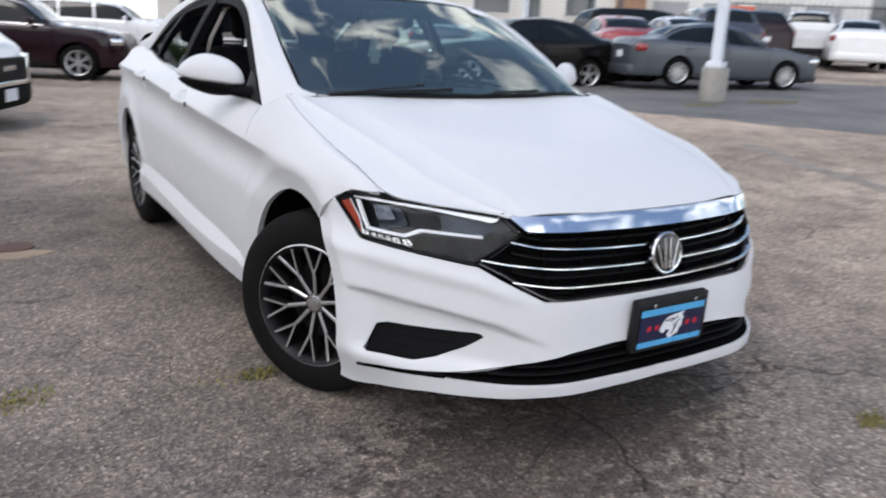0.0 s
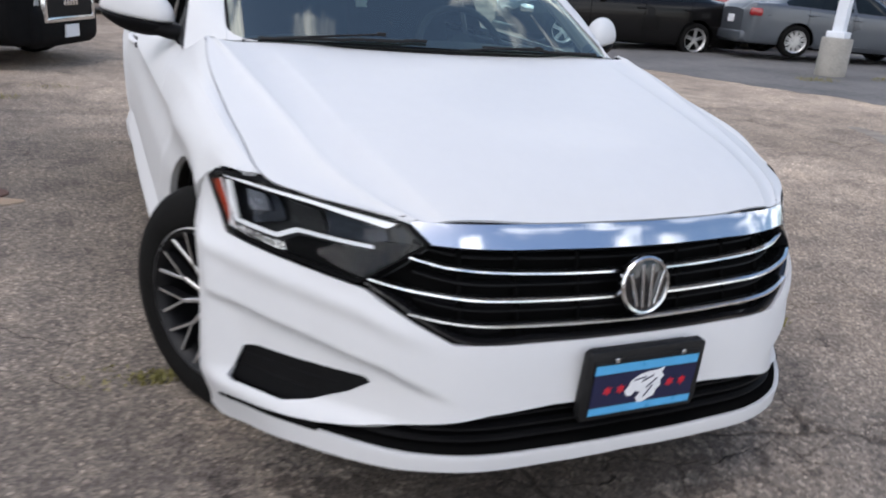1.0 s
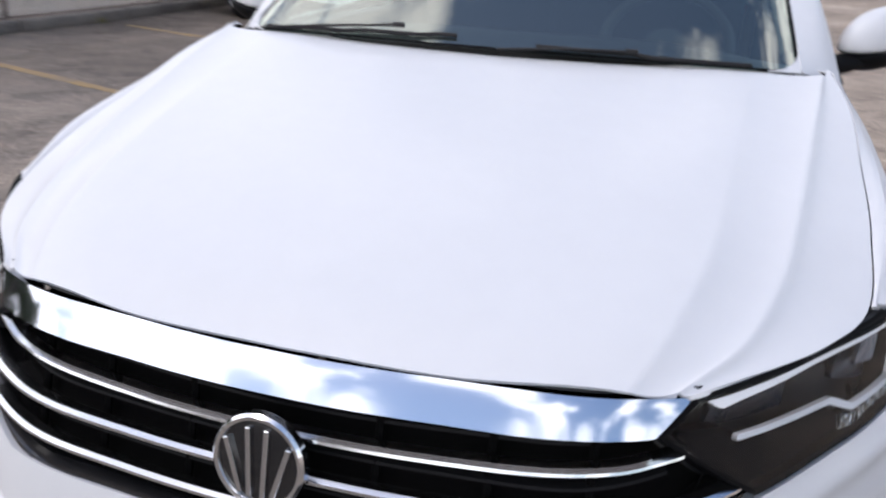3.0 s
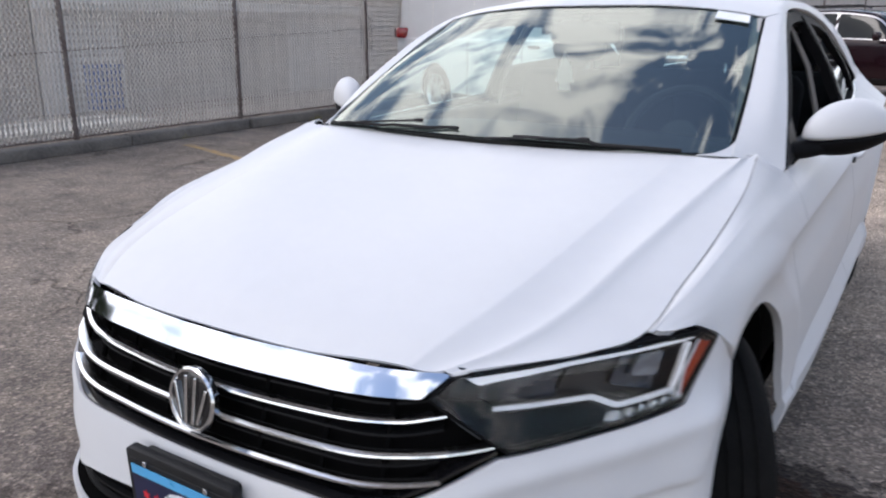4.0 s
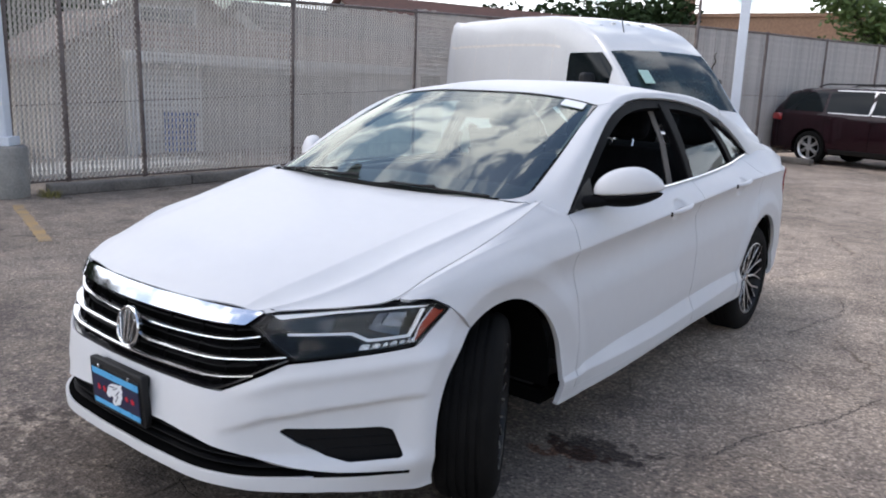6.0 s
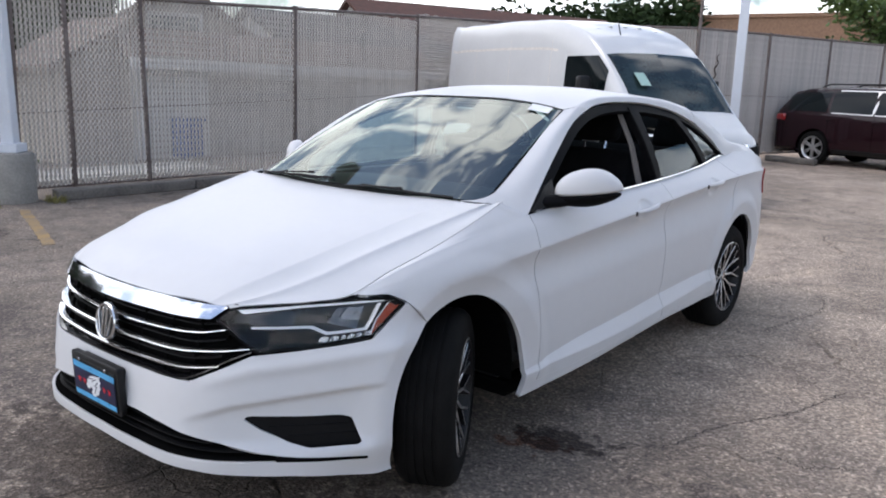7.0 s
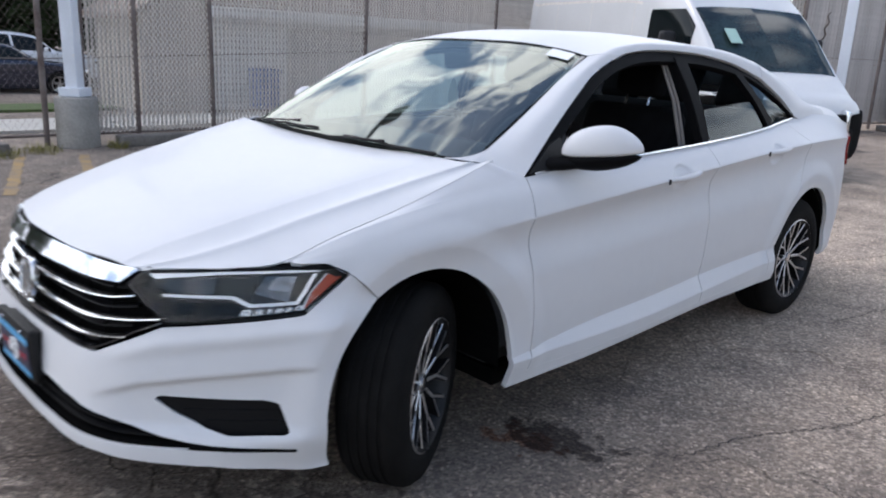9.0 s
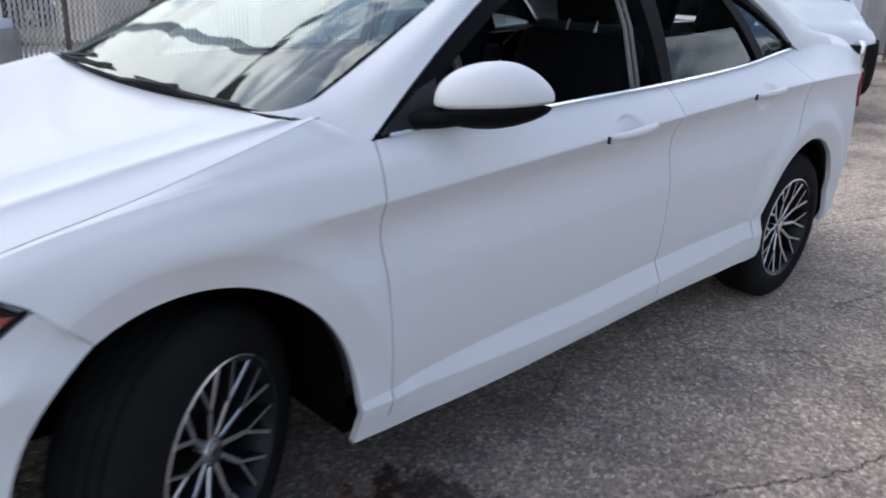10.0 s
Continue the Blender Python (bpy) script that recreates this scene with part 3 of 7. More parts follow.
# headlamps
S, Z, P = nose_grid(.44, 1.07, .60, .78, .006, False)
mk = -sd_poly(S, Z, POLY_LAMP)
Sb, Zb, Pb = nose_grid(.44, 1.07, .60, .78, .012, False)
for sx in (1, -1):
    lamp = panel("headlamp", Pb, M_LAMPDARK, car, [-sd_poly(Sb, Zb, POLY_LAMP) + .004], .0, sx, -.050, "clear-lensed LED headlamp with amber corner reflector")
    panel("lamp_lens", P, M_LENS, lamp, [mk - .004], .0, sx, .003).visible_shadow = False
    panel("lamp_rim", P, M_FRAME, lamp, [mk, .009 - mk], .05, sx, .001, "black lamp rim")
    amb = [(.990, .758), (1.034, .739), (.956, .658), (.944, .658), (.955, .70)]
    panel("side_reflector", P, M_AMBER, lamp, [-sd_poly(S, Z, amb)], .006, sx, -.006, "amber side reflector")
    edge = sd_poly(S, Z, amb)
    panel("reflector_outline", P, M_LAMPWHITE, lamp, [.0045 - edge, edge - .0005], .004, sx, -.004, "bright outline of the reflector")
    run = [(.520, .7375), (.70, .7555), (.85, .7635), (.955, .7640), (.962, .7540), (.85, .7520), (.70, .7435), (.575, .7310), (.545, .7260)]
    panel("light_guide", P, M_GUIDE, lamp, [-sd_poly(S, Z, run)], .010, sx, -.001, "white daytime light guide")
    up = [(.943, .750), (.954, .750), (.941, .700), (.928, .674), (.917, .674), (.929, .700)]
    panel("light_guide", P, M_GUIDE, lamp, [-sd_poly(S, Z, up)], .010, sx, -.001, "white upright light guide")
    low = [(.575, .6905), (.757, .6915), (.805, .6725), (.930, .6800), (.930, .6715), (.803, .6640), (.752, .6835), (.575, .6835)]
    panel("light_strip", P, M_LAMPWHITE, lamp, [-sd_poly(S, Z, low)], .008, sx, -.001, "bright lower light strip")
    blk = [(.49, .703), (.545, .66), (.605, .622), (.75, .634), (.80, .638), (.79, .662), (.755, .678), (.60, .679), (.56, .700)]
    panel("inner_bezel", P, M_FRAME, lamp, [-sd_poly(S, Z, blk)], .02, sx, -.014)
    for s0, s1, z0 in ((.780, .812, .6385), (.814, .842, .6400), (.844, .864, .6415), (.866, .890, .6435), (.892, .914, .6455), (.916, .942, .6490)):
        cell = [(s0, z0), (s0 + .009, z0 + .019), (s1 + .003, z0 + .021), (s1 - .003, z0 + .002)]
        panel("reflector_cell", P, M_FACET, lamp, [-sd_poly(S, Z, cell)], .010, sx, -.006, "faceted reflector cell")
    # glossy dark bowls behind the lens, with a bright wedge at the outer end
    for k, (s0, s1) in enumerate(((.548, .700), (.703, .800), (.803, .905))):
        cell = [(s0, .696), (s0 + .016, .722 + .010 * k), (s1, .738 + .003 * k), (s1 - .003, .690 - .007 * k)]
        panel("projector_panel", P, (M_LAMPGREY, M_LAMPDARK, M_REFLECT3)[k], lamp, [-sd_poly(S, Z, cell)], .010, sx, -.034 - .006 * (k % 2), "reflector panel")
    panel("reflector_wedge", P, M_REFLECT2, lamp, [-sd_poly(S, Z, [(.835, .708), (.850, .742), (.905, .742), (.898, .700)])], .006, sx, -.020, "bright reflector wedge")

# bonnet
HE = [(.499, -.699, .751), (.653, -.541, .763), (.704, -.460, .7695), (.733, -.27, .828), (.743, -.05, .883), (.745, .14, .938), (.722, .355, .992)]
H0 = [(0, -.781, .751), (0, -.73, .785), (0, -.60, .832), (0, -.40, .877), (0, -.15, .920), (0, .06, .953), (0, .235, .982)]
H1 = [(.22, -.771, .751), (.235, -.71, .785), (.25, -.58, .832), (.265, -.39, .877), (.28, -.14, .921), (.295, .07, .955), (.31, .24, .984)]
H2 = [(.420, -.731, .751), (.448, -.665, .783), (.487, -.53, .825), (.515, -.33, .872), (.538, -.05, .930), (.553, .12, .962), (.565, .268, .988)]
H3 = [(.472, -.710, .751), (.532, -.630, .773), (.592, -.466, .816), (.622, -.29, .864), (.652, -.08, .913), (.676, .09, .951), (.702, .275, .989)]
H3a = [tuple(np.array(p) * .95 + np.array(q) * .05 - np.array([0, 0, .0012])) for p, q in zip(H3, H2)]
H2a = [tuple(np.array(p) * .93 + np.array(q) * .07 + np.array([0, 0, .0012])) for p, q in zip(H2, H1)]
H2b = [tuple(np.array(p) * .90 + np.array(q) * .10 - np.array([0, 0, .0018])) for p, q in zip(H2, H3)]
H4 = [tuple(np.array(p) * .85 + np.array(q) * .15 - np.array([0, 0, .0042])) for p, q in zip(H3, HE)]
G = loft([H0, H1, H2a, H2, H2b, H3a, H3, H4, HE], 70, 130)
whole("bonnet", G, M_WHITE, car, [], .006, label="white bonnet with two raised creases")
# dark seam behind the bonnet's edge
both("bonnet_seam", loft([HE, [(x + .012, y - .003, z - .012) for x, y, z in HE]], 40, 3), M_DARK, car, [], .004, offset=-.012)

# sides: rails run along y, from the fender top or the belt down to the sill
YK = [-.42, -.27, -.10, .10, .30, .465, .80, 1.20, 1.62, 2.20, 2.683, 3.00, 3.30, 3.55]


def rail(xs, zs):
    return lambda y: np.stack([crv_at(YK, xs, y), y, crv_at(YK, zs, y)], -1)


R_TOP = rail([.727, .758, .771, .778, .779, .775, .778, .780, .775, .740, .683, .668, .668, .655], [.7735, .829, .866, .897, .922, .936, .950, .966, .982, 1.010, 1.046, 1.062, 1.036, .985])
R_SH = rail([.738, .786, .801, .808, .814, .818, .824, .828, .828, .815, .784, .765, .722, .665], [.7715, .800, .832, .858, .876, .884, .900, .918, .937, .962, .978, .984, .966, .925])
R_CR = rail([.749, .802, .820, .832, .842, .847, .856, .862, .860, .850, .836, .812, .755, .668], [.765, .760, .774, .788, .803, .816, .842, .870, .898, .930, .945, .944, .926, .892])
R_UC = rail([.752, .808, .820, .826, .829, .830, .834, .838, .838, .833, .827, .805, .750, .668], [.742, .725, .735, .750, .765, .778, .802, .830, .860, .894, .910, .908, .895, .865])
R_MD = rail([.790, .814, .826, .836, .842, .846, .848, .850, .850, .850, .845, .822, .765, .675], [.58, .58, .58, .59, .60, .61, .62, .64, .66, .68, .69, .69, .69, .69])
R_LO = rail([.810, .818, .826, .836, .842, .846, .846, .846, .846, .846, .845, .822, .765, .675], [.42, .42, .42, .42, .42, .43, .45, .46, .48, .50, .50, .50, .50, .50])
R_SK = rail([.815, .820, .824, .830, .838, .840, .838, .838, .838, .838, .838, .815, .760, .67], [.345, .345, .345, .345, .338, .352, .380, .396, .422, .440, .44, .44, .44, .44])
R_SF = rail([.818, .822, .826, .830, .842, .853, .866, .868, .868, .860, .838, .812, .755, .67], [.32, .32, .32, .32, .325, .330, .331, .334, .356, .382, .385, .385, .385, .385])
R_SL = rail([.81, .812, .815, .822, .836, .846, .860, .862, .862, .854, .834, .805, .750, .66], [.282, .282, .282, .282, .284, .284, .281, .288, .306, .322, .325, .325, .325, .325])
R_BT = rail([.80, .80, .81, .818, .832, .840, .853, .855, .855, .847, .82, .79, .745, .66], [.235, .235, .235, .235, .236, .240, .248, .263, .280, .282, .282, .28, .28, .28])
RAILS = [R_TOP, R_SH, R_CR, R_UC, R_MD, R_LO, R_SK, R_SF, R_SL, R_BT]
VK = np.array([0, .8, 1.55, 1.9, 3.8, 5.4, 6.3, 6.7, 7.3, 7.8])


def flank(y0, y1, ny, nv, va=0.0, vb=7.8, extra=None):
    """A grid over the side between two y limits, each a number or a function of the height parameter v."""
    v = np.linspace(va, vb, nv)
    a = np.array([y0(q) if callable(y0) else y0 for q in v])
    b = np.array([y1(q) if callable(y1) else y1 for q in v])
    t = np.linspace(0, 1, ny)[:, None]
    Y = a * (1 - t) + b * t
    pts = np.stack([r(Y.ravel()) for r in RAILS])
    pts = np.moveaxis(pts, 0, 1)
    g = np.empty((ny * nv, 3))
    vv = np.tile(v, ny)
    i = np.clip(np.searchsorted(VK, vv, side="right") - 1, 0, len(VK) - 2)
    d = np.diff(pts, axis=1) / np.diff(VK)[None, :, None]
    m = np.empty_like(pts)
    m[:, 0], m[:, -1] = d[:, 0], d[:, -1]
    h = np.diff(VK)[None, :, None]
    m[:, 1:-1] = (d[:, :-1] * h[:, 1:] + d[:, 1:] * h[:, :-1]) / (h[:, 1:] + h[:, :-1])
    m[:, 2] *= (1 - .85 * sstep(.10, .34, Y.ravel()))[:, None]   # the door crease fades into the fender
    m[:, 6] *= .05
    m[:, 7] *= .05
    m[:, 8] *= .3
    r = np.arange(ny * nv)
    hh = (VK[i + 1] - VK[i])[:, None]
    s = ((vv - VK[i])[:, None] / hh)
    g = (2 * s**3 - 3 * s**2 + 1) * pts[r, i] + (s**3 - 2 * s**2 + s) * hh * m[r, i] + (-2 * s**3 + 3 * s**2) * pts[r, i + 1] + (s**3 - s**2) * hh * m[r, i + 1]
    g = g.reshape(ny, nv, 3)
    # flat flares round the wheel openings
    for yc in (0.0, 2.686):
        rr = lip_r(g[..., 1] - yc, g[..., 2])
        g[..., 0] += .012 * sstep(.54, LIP_R, rr) * sstep(.20, .34, g[..., 2]) - FLARE * np.clip((LIP_R - rr) / .082, 0, 1) * sstep(.30, .44, g[..., 2])
    # cups behind the door handles
    for yh, zh in CUPS:
        g[..., 0] -= .017 * np.clip(1 - ((g[..., 1] - yh) / .066) ** 2 - ((g[..., 2] - zh) / .046) ** 2, 0, 1) ** .6
    return g


def arch_masks(g):
    return [arch_r(g[..., 1], g[..., 2]) - ARCH_R, arch_r(g[..., 1] - 2.686, g[..., 2]) - ARCH_R]


def flared(name, g, masks):
    """A side panel and, cut from it, the flat flare round the wheel opening."""
    lip = np.minimum(lip_r(g[..., 1], g[..., 2]), lip_r(g[..., 1] - 2.686, g[..., 2])) - LIP_R
    both(name, g, M_WHITE, car, masks + [lip], .02)
    both("arch_flare", g, M_WHITE, car, masks + [-lip], .02)


def front_gap(v):
    return float(np.interp(v, [0, 1.55, 3.8, 6.3, 7.8], [.462, .440, .452, .462, .445]))


def mid_gap(v):
    return float(np.interp(v, [0, 3.8, 7.8], [1.625, 1.600, 1.585]))


def rear_gap(v):
    return float(np.interp(v, [0, 1.55, 2.6, 3.8, 4.6, 5.4, 6.3, 7.8], [2.56, 2.60, 2.56, 2.45, 2.35, 2.27, 2.23, 2.22]))


GAP = .0020
VS = 7.27   # below this the sill runs through
g = flank(-.425, lambda v: front_gap(v) - GAP, 90, 110)
lamp_top = np.interp(g[..., 1], [-.425, -.405, -.330, -.276], [.779, .775, .771, .744])
fender_masks = [arch_masks(g)[0], np.where(g[..., 1] < -.08, g[..., 2] - np.where(g[..., 1] < -.274, lamp_top, seam_z(g[..., 1]) + .0016), 1.0)]
flared("fender", g, fender_masks)
# fender top, between bonnet edge and shoulder
he = [(x + .0026, y, z - .001) for x, y, z in crv(HE, 60) if -.44 < y < .30] + [(.728, .315, .983), (.722, .345, .990), (.700, .342, .988)]
tp = [tuple(p) for p in R_TOP(np.linspace(-.422, .455, 14))]
hc, tc = crv(he, 24), crv(tp, 24)
midr = [tuple((p + q) / 2 + np.array([.001, 0, .0022])) for p, q in zip(hc, tc)]
both("fender_top", loft([hc, midr, tc], 60, 14), M_WHITE, car, [], .003)
# gloss black cap between lamp and bonnet
cap_a = nose(np.array([.507, .60, .70, .80, .88, .985, 1.044]), np.array([.747, .754, .760, .765, .768, .765, .738]), False)
cap_b = [(.500, -.690, .748), (.565, -.612, .758), (.62, -.537, .765), (.66, -.475, .772), (.700, -.420, .776), (.738, -.345, .770), (.779, -.272, .750)]
cap_c = [tuple((np.array(p) + np.array(q)) / 2 + np.array([.002, -.002, .003])) for p, q in zip(cap_a, cap_b)]
both("lamp_cap", loft([cap_a, cap_c, cap_b], 40, 8), M_LAMPCAP, car, [], .012, offset=-.010)
g = flank(lambda v: front_gap(v) + GAP, lambda v: mid_gap(v) - GAP, 90, 110, 0, VS)
both("front_door", g, M_WHITE, car, [], .03, label="front door with lowered window")
g = flank(lambda v: mid_gap(v) + GAP, lambda v: rear_gap(v) - GAP, 80, 110, 0, VS)
flared("rear_door", g, arch_masks(g)[1:])
g = flank(lambda v: rear_gap(v) + GAP, 3.52, 90, 110)
flared("quarter_panel", g, arch_masks(g)[1:])
g = flank(.30, 2.45, 120, 24, VS + .012, 7.8)
both("side_sill", g, M_WHITE, car, arch_masks(g), .02)
g = flank(.30, 2.75, 80, 60)
both("door_seam", g, M_DARK, car, arch_masks(g), .0, offset=-.014)

# cabin rails
WB = [(0, .205, .992), (.25, .212, .992), (.48, .235, .990), (.600, .270, .986), (.665, .325, .978)]
WT = [(0, .985, 1.366), (.25, .985, 1.362), (.45, .992, 1.346), (.53, .998, 1.333), (.578, 1.003, 1.321)]
wsm = [(0, .575, 1.192), (.27, .580, 1.190), (.50, .605, 1.180), (.585, .635, 1.172), (.628, .668, 1.160)]
whole("windscreen", loft([WB, wsm, WT], 30, 30), M_GLASS, car, [], .0, label="tinted windscreen", axis=0)
wg = loft([WB, wsm, WT], 60, 60)
wu, wv_ = np.meshgrid(np.linspace(0, 1, 60), np.linspace(0, 1, 60), indexing="ij")
whole("windscreen_border", wg, M_FRAME, car, [np.maximum(np.maximum(wu - .984, .010 - wv_), wv_ - .984)], .0, offset=.002, label="black printed border of the windscreen", axis=0)
ca, cb = (1 - wu) * .68, wv_ * .88
both("pillar_foot", wg, M_WHITE, car, [np.where((ca < .10) & (cb < .10), np.hypot(.10 - ca, .10 - cb) - .10, -.02)], .004, offset=.004)
for o in [c for c in car.children if c.name == "windscreen"]:
    o.visible_shadow = False

# upper edge of the side windows, from the belt's front tip to the rear tip
DLO = [(.774, .462, .938), (.735, .610, 1.045), (.690, .790, 1.165), (.640, .990, 1.268), (.600, 1.20, 1.327), (.577, 1.45, 1.350), (.572, 1.70, 1.347), (.575, 1.95, 1.330), (.588, 2.20, 1.291), (.617, 2.43, 1.216), (.655, 2.60, 1.122), (.683, 2.69, 1.048)]
APL = [(.668, .322, .984), (.650, .49, 1.068), (.628, .668, 1.164), (.604, .83, 1.250), (.580, 1.003, 1.325)]
dlo_a = [(.775, .452, .938), (.742, .60, 1.052), (.698, .78, 1.172), (.648, .98, 1.278), (.612, 1.16, 1.328)]
apl_mid = [tuple((np.array(a) + np.array(b)) / 2 + np.array([.018, 0, .012]) * k) for a, b, k in zip(crv(APL, 7), crv(dlo_a, 7), (.05, .65, 1, 1, 1, 1, 1))]
both("front_pillar", loft([APL, apl_mid, dlo_a], 40, 12), M_WHITE, car, [], .02)
# roof from middle to the window edge
RC = [(0, .985, 1.370), (0, 1.10, 1.394), (0, 1.30, 1.418), (0, 1.60, 1.428), (0, 1.90, 1.418), (0, 2.15, 1.400), (0, 2.38, 1.364)]
RM = [(.30, .987, 1.364), (.30, 1.10, 1.388), (.30, 1.30, 1.411), (.30, 1.60, 1.421), (.30, 1.90, 1.410), (.30, 2.15, 1.392), (.30, 2.38, 1.356)]
RS = [(.578, 1.004, 1.327), (.560, 1.12, 1.354), (.545, 1.30, 1.380), (.535, 1.60, 1.389), (.535, 1.90, 1.386), (.545, 2.15, 1.368), (.560, 2.40, 1.328)]
RE = [(.615, 1.15, 1.328), (.604, 1.20, 1.338), (.590, 1.33, 1.354), (.582, 1.60, 1.361), (.582, 1.90, 1.346), (.594, 2.17, 1.308), (.618, 2.40, 1.246)]
roofg = loft([RC, RM, RS], 50, 30)
whole("roof", roofg, M_WHITE, car, [], .02)
both("roof_rail", loft([RS, [tuple((np.array(a) + np.array(b)) / 2 + np.array([.010, 0, .010])) for a, b in zip(RS, RE)], RE], 50, 10), M_WHITE, car, [], .02)
# rear pillar and shelf down to the boot
CE = [(.618, 2.40, 1.246), (.659, 2.60, 1.136), (.688, 2.71, 1.054), (.672, 2.95, 1.062), (.670, 3.12, 1.056)]
CI = [(.560, 2.40, 1.328), (.594, 2.60, 1.262), (.614, 2.78, 1.190), (.608, 2.95, 1.130), (.600, 3.12, 1.098)]
both("rear_pillar", loft([CI, [tuple((np.array(a) + np.array(b)) / 2 + np.array([.012, 0, .012])) for a, b in zip(CI, CE)], CE], 40, 12), M_WHITE, car, [], .02)
RW1 = [(0, 2.40, 1.353), (.30, 2.40, 1.346), (.550, 2.42, 1.316)]
RW2 = [(0, 2.92, 1.135), (.30, 2.91, 1.132), (.60, 2.90, 1.128)]
whole("rear_window", loft([RW1, [tuple((np.array(a) + np.array(b)) / 2 + np.array([0, 0, .02])) for a, b in zip(RW1, RW2)], RW2], 20, 20), M_SIDEGLASS, car, [], .0, axis=0)
# boot lid and tail
BT1 = [(0, 2.93, 1.120), (.35, 2.92, 1.118), (.60, 2.94, 1.112), (.668, 2.95, 1.060)]
BT2 = [(0, 3.20, 1.100), (.35, 3.20, 1.098), (.58, 3.20, 1.086), (.668, 3.20, 1.050)]
BT3 = [(0, 3.64, 1.090), (.35, 3.62, 1.082), (.56, 3.55, 1.050), (.655, 3.48, .995)]
whole("boot_lid", loft([BT1, BT2, BT3], 24, 24), M_WHITE, car, [], .004, axis=0)
T1 = [(0, 3.645, 1.082), (.35, 3.625, 1.074), (.56, 3.555, 1.040), (.658, 3.49, .990)]
T2 = [(0, 3.64, .88), (.35, 3.63, .88), (.60, 3.57, .87), (.660, 3.51, .865)]
T3 = [(0, 3.72, .66), (.35, 3.70, .66), (.60, 3.60, .66), (.675, 3.50, .66)]
T4 = [(0, 3.72, .45), (.35, 3.70, .45), (.59, 3.60, .45), (.675, 3.50, .45)]
T5 = [(0, 3.60, .26), (.35, 3.58, .26), (.56, 3.52, .26), (.655, 3.46, .26)]
whole("rear_bumper", loft([T5, T4, T3, T2, T1], 30, 30), M_WHITE, car, [], .02, axis=0)
TL = flank(3.34, 3.55, 40, 40, .4, 3.4)
both("tail_lamp", TL, M_RED, car, [-sd_poly(TL[..., 1], TL[..., 2], [(3.375, .925), (3.40, .86), (3.455, .755), (3.52, .80), (3.56, .90), (3.56, .93)])], .03, offset=.012, label="red tail lamp")

# side window frame: black trim band, glass and chrome belt strip
belt = R_TOP(np.linspace(.462, 2.70, 60)) + np.array([0, 0, .004])
dl = crv(DLO, 60)
dl_y = dl[:, 1]
top_at = lambda y: np.stack([np.interp(y, dl_y, dl[:, 0]), y, np.interp(y, dl_y, dl[:, 2])], -1)


def window_grid(y0, y1, ny, nv):
    """A grid over the side window plane; the second index climbs from belt to roof edge."""
    y = np.linspace(y0, y1, ny)
    lo, hi = R_TOP(y) + np.array([-.004, 0, .003]), top_at(y)
    t = np.linspace(0, 1, nv)[None, :, None]
    g = lo[:, None] * (1 - t) + hi[:, None] * t
    g[..., 0] += .016 * np.sin(np.pi * t[..., 0]) * sstep(.45, .9, y)[:, None]
    return g, t


W, t = window_grid(.47, 2.672, 200, 50)
wy, wz = W[..., 1], W[..., 2]
belt_z, roof_z = R_TOP(W[:, 0, 1])[:, 2][:, None] + 0 * wz, top_at(W[:, 0, 1])[:, 2][:, None] + 0 * wz
slope = np.hypot(1, np.gradient(roof_z[:, 0], W[:, 0, 1]))[:, None]
inner = np.minimum((roof_z - wz) / slope - .036, wz - belt_z - .006)
front_open = np.minimum(inner, np.minimum(1.598 - wy, wy - .66 - (wz - .94) * .0))
rear_open = np.minimum(inner, np.minimum(wy - (1.655 + (wz - .98) * .12), (2.30 - (wz - 1.05) * .75) - wy))
qtr_open = np.minimum(np.minimum((roof_z - wz) / slope - .022, wz - belt_z - .008), wy - (2.375 - (wz - 1.05) * .75))
frame_mask = -np.maximum(np.maximum(front_open, rear_open), qtr_open)
both("window_frame", W[:, ::-1], M_FRAME, car, [frame_mask[:, ::-1]], .03, offset=.0, label="black window frame")
pb = np.minimum(np.minimum(wy - 1.598, (1.655 + (wz - .98) * .12) - wy), np.minimum(inner + .02, 1))
both("door_pillar_trim", W[:, ::-1], M_FRAME, car, [pb[:, ::-1]], .004, offset=.006, label="gloss black pillar trim")
for nm, msk, lim in (("rear_door_glass", np.minimum(rear_open + .008, 1.120 + (wy - 1.66) * .05 - wz), 0), ("quarter_glass", qtr_open + .006, 0)):
    for o in both(nm, W[:, ::-1], M_SIDEGLASS, car, [msk[:, ::-1]], .0, offset=-.012):
        o.visible_shadow = False
for sx in (1, -1):
    pts = [(sx * (p[0] + .003), p[1], p[2] + .002) for p in belt[1:-1]]
    part("belt_strip", tube(pts, .006, 6), M_SATIN, car, "thin bright belt strip", True)

